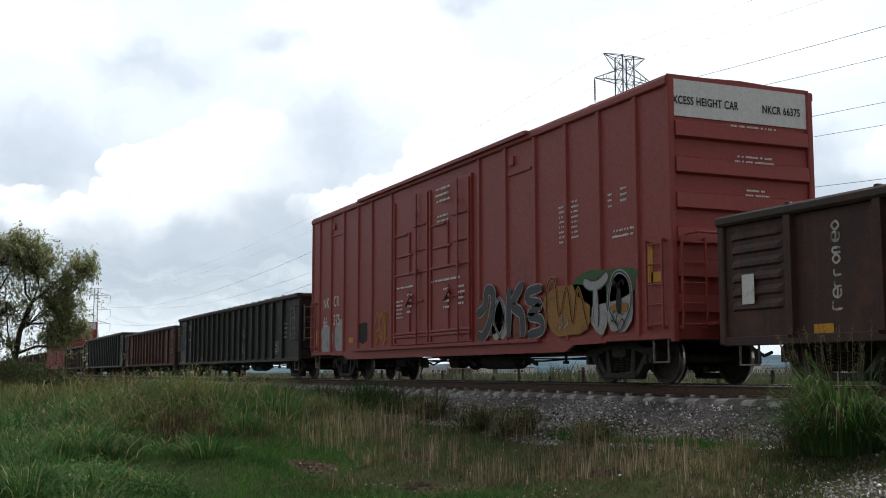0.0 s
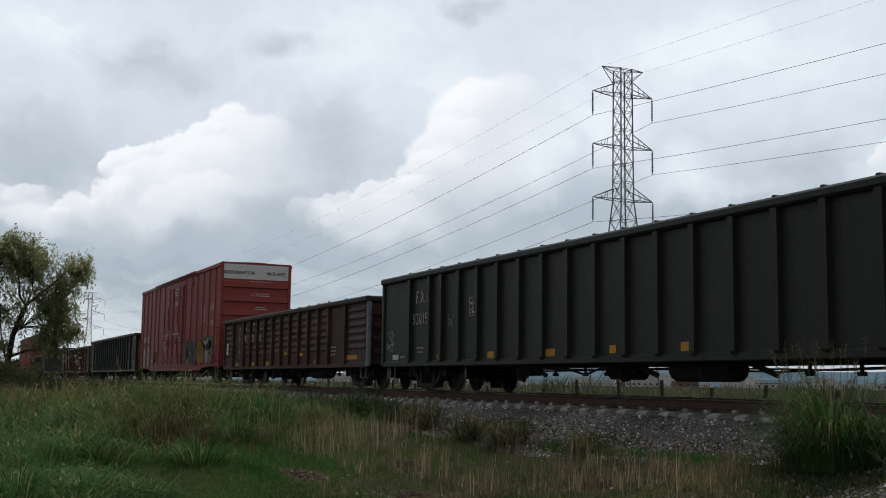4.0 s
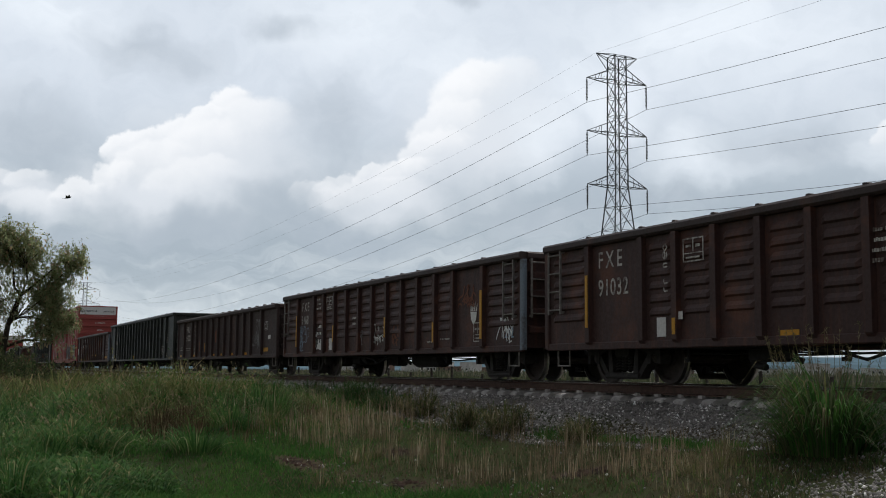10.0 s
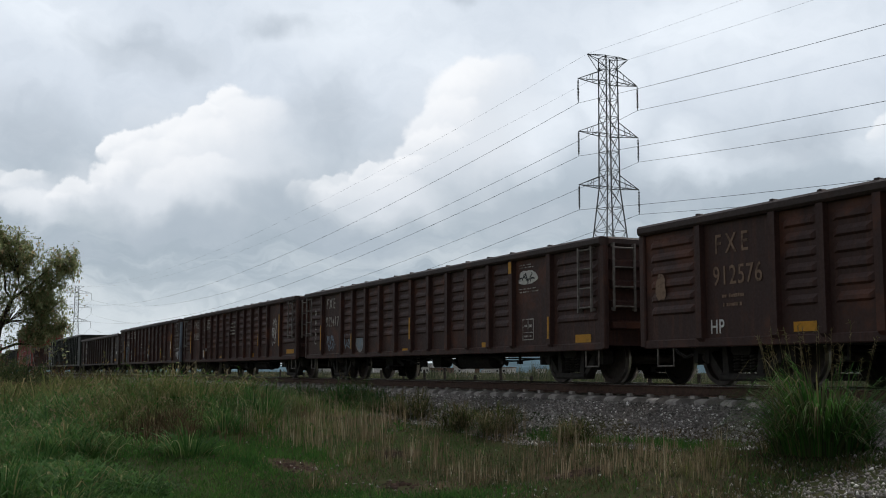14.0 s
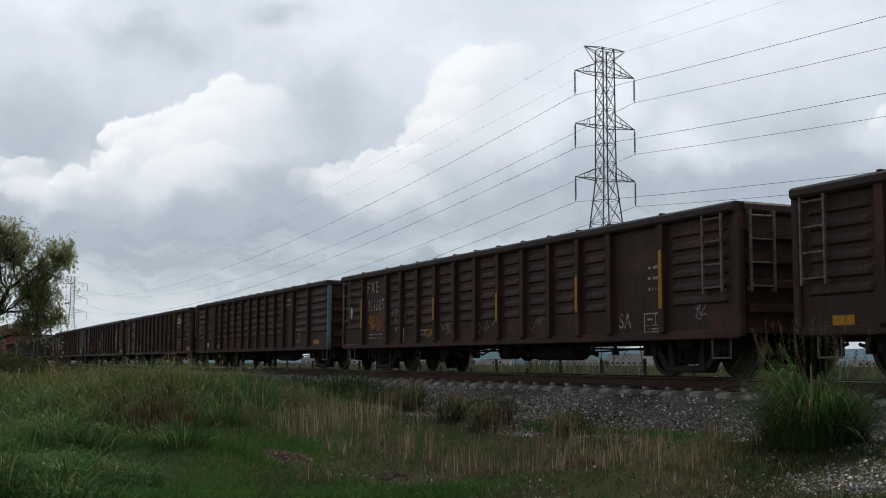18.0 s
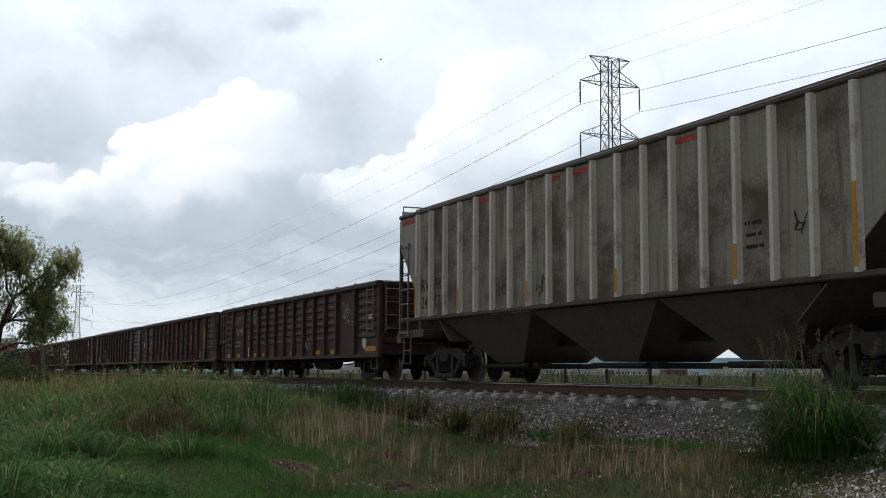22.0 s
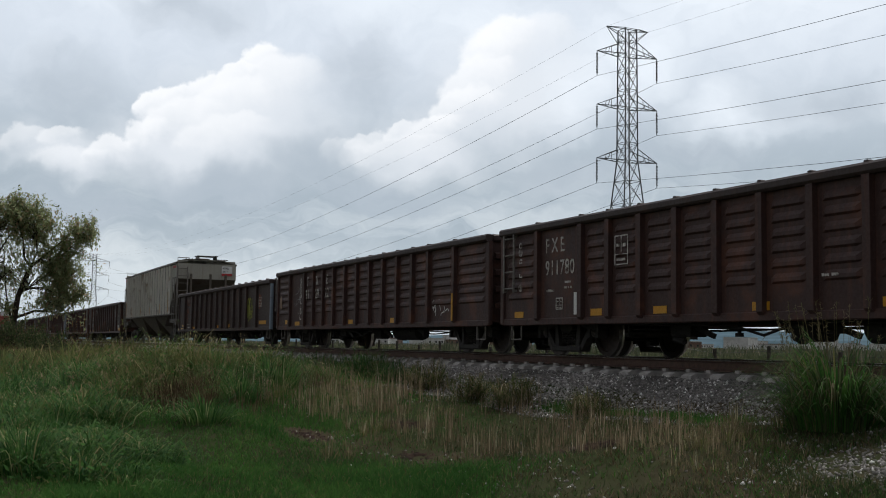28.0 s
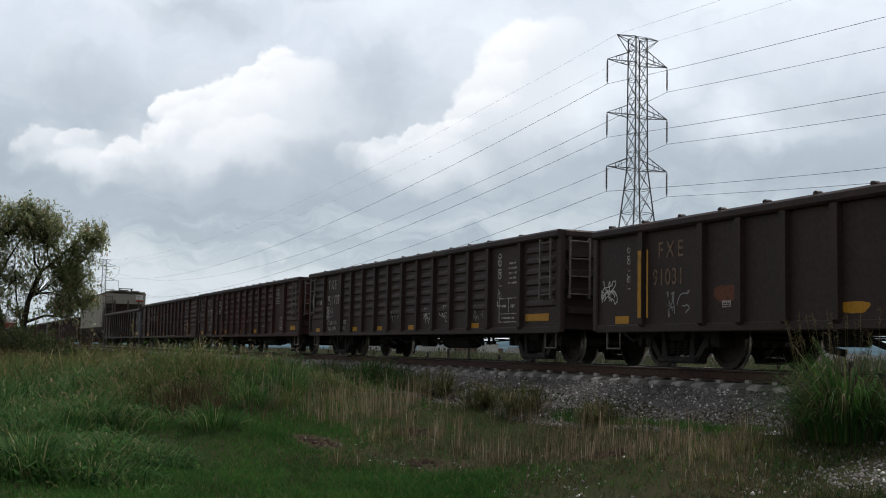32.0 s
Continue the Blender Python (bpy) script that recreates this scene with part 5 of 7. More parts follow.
def hopper(u, label):
    length, half = 16.3, 1.45
    car = thing("covered_hopper_car", label, "freight car", (0, YC, RAIL), "cars of the freight train")
    CARS.append((car, u))
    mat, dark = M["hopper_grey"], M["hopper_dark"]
    z1, top = 1.48, 3.92
    a, b = 1.15, 14.75   # where the ends begin to slope
    n = 18
    for s in (-1, 1):
        turn = (0, 0, 0 if s < 0 else math.pi)
        flip = lambda x: x if s < 0 else length - x
        step = (b - a) / n
        pm = once("hop_panel", lambda: Mesh().box(0, step, 0, 0.025, z1, top).data("side_panel", mat))
        for i in range(n):
            part("side_panel", pm, car, (flip(a + i * step), s * half, 0), turn=turn)
        pw = once("hop_post", lambda: Mesh().prism([(-0.055, 0), (-0.04, -0.095), (0.04, -0.095), (0.055, 0)], z1 - 0.02, top - 0.06, "z").data("post", M["hopper_post"]))
        for i in range(n + 1):
            part("post", pw, car, (flip(a + i * step), s * half, 0), turn=turn)
        tri = once("hop_tri", lambda: Mesh().prism([(0.0, top), (a, top), (a, z1 + 0.35), (0.0, top - 0.75)], 0, 0.025, "y").data("end_side_panel", M["hopper_pale"]))
        part("end_side_panel", tri, car, (0, s * half - (0.0125 if s > 0 else 0.0), 0))
        tri2 = once("hop_tri2", lambda: Mesh().prism([(0.0, top), (length - b, top), (length - b, top - 0.75), (0.0, z1 + 0.35)], 0, 0.025, "y").data("end_side_panel", M["hopper_pale"]))
        part("end_side_panel", tri2, car, (b, s * half - (0.0125 if s > 0 else 0.0), 0))
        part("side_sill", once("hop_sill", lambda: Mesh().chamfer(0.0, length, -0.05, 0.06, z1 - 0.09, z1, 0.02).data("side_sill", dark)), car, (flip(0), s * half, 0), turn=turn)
        part("roof_rail", once("hop_roofrail", lambda: Mesh().chamfer(0, length, -0.05, 0.05, top - 0.05, top + 0.04, 0.02).data("roof_rail", dark)), car, (flip(0), s * half, 0), turn=turn)
        if s < 0:
            for i, hh in ((0, 0.9), (3, 0.45), (7, 0.4), (11, 0.4), (15, 0.5), (18, 1.05)):
                part("reflector", once(("hoptape", hh), lambda: Mesh().box(-0.04, 0.04, -0.004, 0.0, 0, hh).data("reflector", M["yellow"])), car, (a + i * step, -half - 0.099, z1 + 0.05), "yellow reflective tape on a post")
            for i, w in ((4, 0.5), (8, 0.28), (9, 0.6), (13, 0.6)):
                part("red_mark", once(("hopred", w), lambda: Mesh().box(0, w, -0.003, 0.003, 0, 0.09).data("red_mark", M["red"])), car, (a + i * step + 0.06, -half - 0.006, top - 0.2))
            part("red_mark", once(("hopred", 1.0), lambda: Mesh().box(0, 0.75, -0.003, 0.003, 0, 0.12).data("red_mark", M["red"])), car, (0.1, -half - 0.006, top - 0.22))
            part("red_mark", once(("hopred", 0.99), lambda: Mesh().box(0, 0.8, -0.003, 0.003, 0, 0.12).data("red_mark", M["red"])), car, (length - 0.95, -half - 0.006, top - 0.22))
    # sloping end sheets, end walls and platforms
    for x, s in ((0, 1), (length, -1)):
        turn = (0, 0, 0 if s > 0 else math.pi)
        part("end_wall", once("hop_end", lambda: Mesh().box(0, 0.03, -half + 0.03, half - 0.03, top - 0.75, top + 0.16).data("end_wall", M["hopper_pale"])), car, (x, 0, 0), turn=turn)
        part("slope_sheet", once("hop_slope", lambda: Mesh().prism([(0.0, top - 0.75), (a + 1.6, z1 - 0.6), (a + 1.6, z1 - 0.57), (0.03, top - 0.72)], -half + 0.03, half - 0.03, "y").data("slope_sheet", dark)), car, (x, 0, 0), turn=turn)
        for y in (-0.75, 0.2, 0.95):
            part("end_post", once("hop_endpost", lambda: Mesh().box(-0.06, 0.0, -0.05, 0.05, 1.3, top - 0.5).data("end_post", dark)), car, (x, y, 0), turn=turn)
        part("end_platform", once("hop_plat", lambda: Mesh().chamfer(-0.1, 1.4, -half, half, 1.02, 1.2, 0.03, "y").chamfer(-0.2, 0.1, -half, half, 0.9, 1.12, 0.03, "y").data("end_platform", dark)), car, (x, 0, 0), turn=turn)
        for y, hh in ((-half + 0.02, 2.95), (-half + 0.55, 2.6)):
            part("corner_rail", once(("hop_crail", hh), lambda: Mesh().box(-0.03, 0.03, -0.02, 0.02, 0.9, 0.9 + hh).data("corner_rail", M["ladder"])), car, (x - s * 0.02, y, 0))
        add_ladder(car, 0.5, 2.2, 7, (x + (0.12 if s > 0 else -0.62), -half, 1.05), depth=0.05)
        add_ladder(car, 0.46, 2.7, 8, (x - s * 0.03, -half + (0.55 if s > 0 else 0.05), 1.05), turn=(0, 0, -math.pi / 2 if s > 0 else math.pi / 2), depth=0.05)
        part("step", once("hop_step", lambda: Mesh().path([(-0.2, 0, 0.6), (-0.2, 0, 0), (0.2, 0, 0), (0.2, 0, 0.6)], 0.02).tube((-0.2, 0, 0.3), (0.2, 0, 0.3), 0.016).data("step", M["ladder"])), car, (x + s * 0.35, -half + 0.05, 0.42))
        part("roof_grab", once("hop_grab", lambda: Mesh().path([(0, -half + 0.05, top), (-0.02, -half + 0.05, top + 0.28), (-0.02, -half + 0.6, top + 0.28), (0, -half + 0.6, top)], 0.02).data("roof_grab", M["ladder"])), car, (x + s * 0.05, 0, 0), turn=(0, 0, 0))
        add_coupler(car, x - s * 0.1, -s)
    roof = Mesh().prism([(-half, top), (-half * 0.55, top + 0.17), (0, top + 0.22), (half * 0.55, top + 0.17), (half, top)], 0, length, "x")
    part("roof", once("hop_roof", lambda: roof.data("roof", M["hopper_pale"])), car)
    part("running_board", once("hop_board", lambda: grating(length)), car, (0, -0.72, top + 0.20), "dark steel grating walkway")
    part("running_board", once("hop_board", lambda: grating(length)), car, (0, 0.72, top + 0.20), "dark steel grating walkway")
    part("hatch_cover", once("hop_hatch", lambda: Mesh().chamfer(0.8, length - 0.8, -0.32, 0.32, 0, 0.12, 0.04).data("hatch_cover", dark)), car, (0, 0, top + 0.2))
    part("end_walkway", once("hop_endwalk", lambda: Mesh().box(-0.35, 0.45, -0.5, 0.5, 0, 0.03).box(-0.3, 0.4, -0.45, -0.41, -0.18, 0).box(-0.3, 0.4, 0.41, 0.45, -0.18, 0).data("end_walkway", dark)), car, (length - 0.2, 0, top + 0.36))
    # three hopper bottoms with gates
    bays = [(2.3, 6.35), (6.35, 10.4), (10.4, 14.0)]
    for x0, x1 in bays:
        c = (x0 + x1) / 2
        def bay():
            m = Mesh()
            w = x1 - x0
            t = 0.55
            vs = [(0, -half + 0.06, z1 - 0.1), (w, -half + 0.06, z1 - 0.1), (w, half - 0.06, z1 - 0.1), (0, half - 0.06, z1 - 0.1),
                  (w / 2 - t, -0.75, 0.42), (w / 2 + t, -0.75, 0.42), (w / 2 + t, 0.75, 0.42), (w / 2 - t, 0.75, 0.42)]
            m.add(vs, [(0, 1, 5, 4), (1, 2, 6, 5), (2, 3, 7, 6), (3, 0, 4, 7), (4, 5, 6, 7), (0, 3, 2, 1)])
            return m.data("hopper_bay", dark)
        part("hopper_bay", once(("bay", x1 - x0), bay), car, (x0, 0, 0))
        part("outlet_gate", once("gate", lambda: Mesh().box(-0.85, 0.85, -0.8, 0.8, 0.30, 0.40).tube((-0.95, -0.9, 0.35), (0.95, -0.9, 0.35), 0.03).box(0.85, 1.05, -0.7, -0.5, 0.3, 0.42).data("outlet_gate", M["under"])), car, (c, 0, 0))
    part("hopper_centre_sill", once("hop_csill", lambda: Mesh().box(0, length, -0.3, 0.3, 0.75, 1.0).data("centre_sill", M["under"])), car)
    add_truck(car, 1.75)
    add_truck(car, length - 1.75)
    rowspec(car, [("T", 1.30, 2.05, "RV", 0.27, M["black"]), ("T", 2.0, 2.05, "PR", 0.27, M["black"]), ("T", 1.30, 1.66, "24", 0.27, M["black"]), ("T", 2.0, 1.66, "17", 0.27, M["black"]),
                  ("S", 5.2, 1.65, 0.5, 0.35, M["black"], 0.02, 5), ("S", 6.6, 1.62, 0.5, 0.4, M["black"], 0.02, 5), ("B", 12.6, 1.9, 0.4, 0.5, 3, M["black"]), ("S", 13.6, 2.0, 0.35, 0.4, M["black"], 0.02, 4)], half)
    part("number_board", once("hop_num", lambda: Mesh().box(-0.01, 0, 0, 0.52, 0, 0.48).box(-0.012, -0.01, 0, 0.52, 0, 0.12, 1).data("number_board", [M["panel_white"], M["red"]])), car, (length + 0.045, 1.26, top - 0.56), "white board with a red stripe", turn=(0, 0, math.pi))
    part("lettering", text_mesh("RVPR", 0.10, M["black"]), car, (length + 0.062, 0.78, top - 0.24), turn=(0, 0, math.pi / 2))
    part("lettering", text_mesh("2417", 0.10, M["black"]), car, (length + 0.062, 0.78, top - 0.40), turn=(0, 0, math.pi / 2))
    return car


def grating(length):
    m = Mesh()
    for y in (-0.28, -0.14, 0.0, 0.14, 0.28):
        m.box(-0.1, length + 0.1, y - 0.01, y + 0.01, 0, 0.04)
    for i in range(int(length / 0.25)):
        m.box(i * 0.25, i * 0.25 + 0.02, -0.28, 0.28, 0.005, 0.035)
    for i in range(10):
        x = 0.4 + i * (length - 0.8) / 9
        m.box(x - 0.03, x + 0.03, -0.3, 0.3, -0.12, 0)
    return m.data("running_board", M["hopper_dark"])


def yellow_row(xs, z=0.76, w=0.36, h=0.12):
    return [("Y", x, z, w, h) for x in xs]


TALL_POSTS = [1.77, 2.95, 3.62] + [4.54 + 0.926 * i for i in range(13)] + [16.6, 17.8]
BROWN = "rust-brown ribbed steel gondola car with upright posts, grimy and loaded low"
PLAIN = "grimy brown-black smooth-sided steel gondola car with upright posts"
DARK = "dark green-black tall steel gondola car with upright posts"


def build_train():
    W, SB, SR = M["white"], M["spray_blue"], M["spray_rust"]
    # ahead of the large boxcar, mostly far off
    gondola(-177.1, 19.6, 2.74, "dark_green", DARK, False, posts=TALL_POSTS, marks=[("T", 2.0, 2.1, "FXE", 0.26), ("B", 2.0, 1.6, 0.8, 0.25, 1), ("B", 17.9, 1.3, 0.3, 0.6, 4), ("R", 16.8, 0.85, 0.4, 0.4), ("Y", 5, 0.8, 0.2, 0.12), ("Y", 9, 0.8, 0.2, 0.12), ("S", 12.2, 0.9, 0.6, 0.9, W)])
    gondola(-194.3, 15.95, 2.5, "redbrown", BROWN, True, marks=[("YP", 3.05, 1.5, 0.08, 1.0), ("YP", 7.86, 1.4, 0.08, 0.9), ("YP", 14.25, 1.4, 0.08, 1.2), ("P", 10.9, 0.9, 0.7, 0.7, SR)])
    gondola(-215.1, 19.6, 2.74, "dark_green", DARK, False, posts=TALL_POSTS)
    gondola(-232.2, 15.95, 2.4, "rust_brown", BROWN, True)
    boxcar(-252.2, 18.8, "tall red-brown steel boxcar with a white board on its end", False)
    for i in range(6):
        gondola(-269.5 - 17.2 * i, 15.95, 2.45, ("rust_brown", "brown_black", "redbrown")[i % 3], BROWN, True)
    boxcar(-156.3, 18.82, "red-brown tall steel boxcar with sprayed lettering and white end board")
    gondola(-136.1, 15.98, 2.45, "rust_brown", BROWN, True, marks=[("W", 0.45, 1.15, 0.26, 0.42), ("V", 2.35, 1.0, 1.15, 0.16), ("T", 3.35, 1.95, "F", 0.26), ("T", 4.3, 1.95, "X", 0.26), ("T", 5.3, 1.95, "E", 0.26),
            ("T", 3.15, 1.55, "91", 0.26), ("T", 4.15, 1.55, "26", 0.26), ("T", 5.1, 1.55, "50", 0.26)] + yellow_row((2.0, 4.3, 6.2, 11.6)) + [("Y", 8.5, 1.05, 0.34, 0.1), ("Y", 10.2, 1.0, 0.34, 0.1), ("Y", 14.7, 0.85, 0.9, 0.12), ("B", 12.9, 0.9, 0.5, 0.3, 3)], corner="blue_post", ladders=False)
    gondola(-118.96, 19.6, 2.78, "dark_green", DARK, False, posts=TALL_POSTS, chord="dark_green", ladders=False, marks=[("T", 2.05, 2.05, "FXE", 0.30), ("T", 1.88, 1.55, "93019", 0.27), ("B", 2.15, 0.85, 0.45, 0.2, 2), ("W", 0.62, 0.74, 0.38, 0.12), ("B", 1.1, 0.74, 0.35, 0.13, 1),
            ("S", 0.25, 0.95, 0.4, 0.5, W, 0.012, 5), ("R", 5.0, 1.62, 0.34, 0.4), ("T", 5.11, 1.70, "C", 0.12), ("Y", 3.4, 0.78, 0.14, 0.12), ("Y", 6.1, 0.78, 0.42, 0.14), ("Y", 8.4, 0.78, 0.5, 0.14), ("Y", 10.6, 0.8, 0.2, 0.14), ("Y", 12.6, 0.8, 0.2, 0.14), ("R", 16.7, 0.85, 0.42, 0.42),
            ("B", 17.9, 1.35, 0.3, 0.5, 4), ("B", 17.3, 0.75, 0.8, 0.2, 2), ("S", 3.9, 1.3, 0.4, 0.5, M["spray_grey"], 0.008, 4)])
    gondola(-98.22, 16.0, 2.34, "brown_black", PLAIN, False, knobs=True, ladders=False, marks=[("T", 1.75, 1.75, "FXE", 0.26), ("T", 1.70, 1.38, "913028", 0.26), ("V", 3.65, 0.8, 1.25, 0.2), ("B", 0.5, 0.95, 0.5, 0.2, 2), ("B", 1.7, 0.95, 0.9, 0.15, 2)] + yellow_row((0.6, 3.35, 7.0, 8.4, 10.0, 12.0), 0.72) + [("Y", 14.7, 0.85, 0.55, 0.13),
            ("S", 12.95, 0.9, 0.9, 1.0, M["spray_grey"], 0.016, 9), ("P", 12.3, 1.3, 0.4, 0.45, M["brown_black"]), ("R", 14.5, 1.5, 0.4, 0.3), ("W", 14.95, 1.2, 0.3, 0.13), ("P", 7.2, 1.2, 0.25, 0.5, SR), ("Y", 5.35, 1.05, 0.07, 0.36), ("P", 4.3, 0.9, 0.35, 0.4, SR)])
    gondola(-81.24, 15.9, 2.5, "rust_brown", BROWN, True, corner="blue_post", marks=[("T", 1.75, 1.95, "FXE", 0.26), ("T", 1.72, 1.55, "9108", 0.26), ("YP", 1.45, 1.35, 0.1, 0.95), ("S", 1.6, 0.75, 0.9, 0.75, SB, 0.022, 12), ("P", 3.1, 0.75, 0.75, 0.7, W), ("S", 3.15, 0.8, 0.65, 0.6, M["black"], 0.04, 7),
            ("R", 4.2, 1.9, 0.5, 0.36), ("B", 3.3, 1.9, 0.4, 0.4, 3), ("W", 4.35, 0.75, 0.26, 0.4), ("YP", 4.9, 1.2, 0.09, 0.45), ("S", 7.9, 0.75, 0.75, 0.6, W, 0.03, 9), ("YP", 8.86, 1.25, 0.09, 0.5), ("S", 9.2, 0.8, 0.75, 0.5, SR, 0.04, 10), ("S", 6.7, 0.85, 0.4, 0.4, M["spray_grey"], 0.02, 5), ("B", 6.4, 1.35, 0.5, 0.3, 2),
            ("YP", 11.82, 1.05, 0.09, 0.45), ("B", 11.3, 0.78, 0.5, 0.12, 1), ("B", 12.0, 0.85, 0.6, 0.08, 1), ("S", 12.95, 1.55, 0.95, 0.45, SR, 0.04, 11), ("H", 13.5, 1.15, 0.5), ("R", 13.75, 0.8, 0.36, 0.4), ("YP", 14.25, 1.35, 0.12, 1.0), ("S", 14.7, 0.75, 1.0, 0.5, M["panel_white"], 0.03, 10), ("T", 15.15, 0.85, "202", 0.2, SB)])
    gondola(-64.33, 15.85, 2.5, "rust_brown", BROWN, True, marks=[("T", 1.7, 1.95, "FXE", 0.28), ("T", 1.70, 1.48, "91032", 0.28), ("V", 3.75, 1.2, 1.0, 0.12, 0.4), ("YP", 1.45, 1.4, 0.1, 0.9), ("R", 4.15, 1.85, 0.5, 0.36), ("B", 7.9, 1.5, 0.7, 0.5, 4), ("YP", 3.95, 0.9, 0.1, 0.25), ("W", 3.4, 0.75, 0.24, 0.3), ("W", 3.9, 1.0, 0.22, 0.12),
            ("Y", 6.4, 0.72, 0.36, 0.11), ("Y", 10.8, 0.76, 0.42, 0.12), ("Y", 15.2, 0.82, 0.75, 0.13), ("YP", 14.25, 1.5, 0.1, 1.0), ("YP", 11.82, 1.25, 0.05, 0.4), ("S", 13.2, 1.05, 0.55, 0.85, W, 0.02, 8)])
    gondola(-47.41, 15.95, 2.48, "rust_brown", BROWN, True, marks=[("T", 1.7, 1.95, "FXE", 0.28), ("T", 1.67, 1.45, "912417", 0.27), ("V", 0.95, 1.0, 1.1, 0.14, 0.3), ("YP", 1.45, 1.15, 0.08, 0.7), ("S", 1.75, 0.75, 0.75, 0.45, SB, 0.025, 9), ("S", 3.2, 0.75, 0.6, 0.45, SB, 0.025, 8), ("P", 4.1, 0.72, 0.5, 0.45, M["spray_grey"]), ("S", 4.15, 0.75, 0.5, 0.4, SB, 0.03, 7),
            ("YP", 3.95, 1.0, 0.06, 0.4), ("YP", 7.86, 1.2, 0.09, 0.5), ("Y", 7.4, 0.7, 0.3, 0.1), ("Y", 11.6, 0.74, 0.36, 0.12), ("YP", 12.8, 2.2, 0.14, 0.22), ("B", 13.0, 2.15, 0.6, 0.1, 2), ("P", 13.0, 1.85, 0.7, 0.26, W), ("S", 13.05, 1.87, 0.6, 0.2, M["black"], 0.03, 7), ("B", 13.0, 1.68, 0.75, 0.12, 2), ("R", 13.15, 0.8, 0.42, 0.4), ("Y", 15.3, 0.78, 0.5, 0.14), ("YP", 14.25, 1.0, 0.07, 0.4)])
    gondola(-30.26, 15.95, 2.5, "rust_brown", BROWN, True, (1, 11), corner="blue_post", ladders=False, marks=[("T", 1.75, 1.9, "FXE", 0.28, M["tan_faded"]), ("T", 1.70, 1.45, "912576", 0.27, M["tan_faded"]), ("P", 0.35, 1.3, 0.25, 0.4, M["tan_faded"]), ("T", 1.62, 0.76, "HP", 0.2, M["panel_white"]), ("Y", 3.55, 0.8, 0.42, 0.13), ("Y", 14.9, 0.8, 0.5, 0.13), ("R", 13.0, 0.8, 0.4, 0.4), ("B", 11.9, 1.9, 0.6, 0.3, 2), ("B", 1.9, 1.1, 0.5, 0.25, 2, M["tan_faded"])])
    gondola(-13.01, 15.95, 2.49, "rust_brown", BROWN, True, marks=[("T", 1.65, 1.95, "FXE", 0.29), ("T", 1.70, 1.5, "911605", 0.28), ("YP", 1.45, 1.45, 0.09, 0.75), ("P", 0.55, 1.35, 0.14, 0.3, W), ("S", 1.75, 1.0, 0.9, 0.4, M["orange"], 0.06, 8), ("P", 2.3, 0.95, 0.55, 0.5, SR), ("B", 1.8, 0.78, 1.0, 0.18, 2), ("S", 3.3, 0.95, 1.2, 0.8, M["spray_grey"], 0.03, 6), ("W", 3.75, 0.68, 0.3, 0.35),
            ("B", 4.9, 0.8, 0.5, 0.2, 2), ("P", 5.2, 0.80, 0.46, 0.17, M["orange"]), ("T", 5.26, 0.83, "3077", 0.11, M["black"]), ("YP", 5.88, 1.4, 0.09, 0.5), ("YP", 8.86, 1.3, 0.09, 0.55), ("S", 6.1, 0.75, 0.8, 0.35, M["spray_grey"], 0.02, 6), ("S", 9.9, 0.8, 0.7, 0.3, M["spray_grey"], 0.012, 5), ("S", 7.9, 0.8, 0.8, 0.3, M["spray_grey"], 0.012, 5), ("YP", 11.82, 1.4, 0.09, 0.6), ("T", 13.0, 0.78, "SA", 0.24, M["faded"]), ("R", 13.7, 0.7, 0.6, 0.3), ("S", 15.0, 0.85, 0.6, 0.3, M["spray_grey"], 0.015, 5), ("YP", 14.25, 1.5, 0.1, 0.9), ("B", 13.8, 1.3, 0.4, 0.5, 3)])
    gondola(4.15, 15.9, 2.5, "rust_brown", BROWN, True, marks=[("T", 1.7, 1.88, "FXE", 0.26), ("T", 1.70, 1.48, "911948", 0.26), ("B", 1.6, 1.05, 0.9, 0.25, 2, M["spray_grey"]), ("V", 3.7, 1.2, 0.9, 0.12, 0.35), ("R", 4.15, 1.85, 0.42, 0.4), ("W", 3.5, 0.68, 0.26, 0.36)] + yellow_row((0.75, 2.15, 4.4, 5.5, 8.6, 11.1, 12.4), 0.76)
            + [("S", 8.6, 0.9, 0.3, 0.3, W, 0.015, 4), ("S", 9.75, 0.8, 0.6, 0.3, W, 0.015, 7), ("S", 13.15, 1.5, 0.6, 0.6, M["spray_grey"], 0.015, 12), ("B", 13.9, 1.4, 0.25, 0.4, 4, M["spray_grey"]), ("H", 14.62, 0.78, 0.48), ("Y", 15.3, 0.8, 0.75, 0.13), ("W", 15.25, 1.55, 0.3, 0.12)])
    hopper(21.27, "weathered grey covered hopper car with rust streaks and sloping ends")
    gondola(39.0, 16.1, 2.32, "brown_black", PLAIN, False, knobs=True, corner="blue_post", ladders="end", marks=[("T", 1.7, 1.75, "FXE", 0.26, M["spray_rust"]), ("T", 1.67, 1.35, "914", 0.26, M["spray_rust"]), ("V", 3.75, 0.9, 1.1, 0.16, 0.3), ("S", 1.5, 1.0, 0.5, 0.4, M["spray_rust"], 0.02, 5), ("B", 1.75, 0.85, 0.95, 0.1, 1), ("B", 1.95, 0.70, 0.72, 0.1, 1),
            ("Y", 0.75, 0.68, 0.7, 0.13), ("Y", 0.9, 0.84, 0.42, 0.1), ("Y", 3.3, 0.72, 0.4, 0.13), ("Y", 8.0, 0.74, 0.3, 0.12), ("Y", 9.9, 0.78, 0.36, 0.12), ("Y", 11.7, 0.8, 0.36, 0.12), ("Y", 15.0, 0.85, 0.95, 0.13), ("S", 12.85, 0.85, 0.75, 0.9, M["spray_lime"], 0.06, 10), ("R", 14.45, 1.4, 0.4, 0.35), ("P", 14.4, 1.35, 0.4, 0.5, SR)])
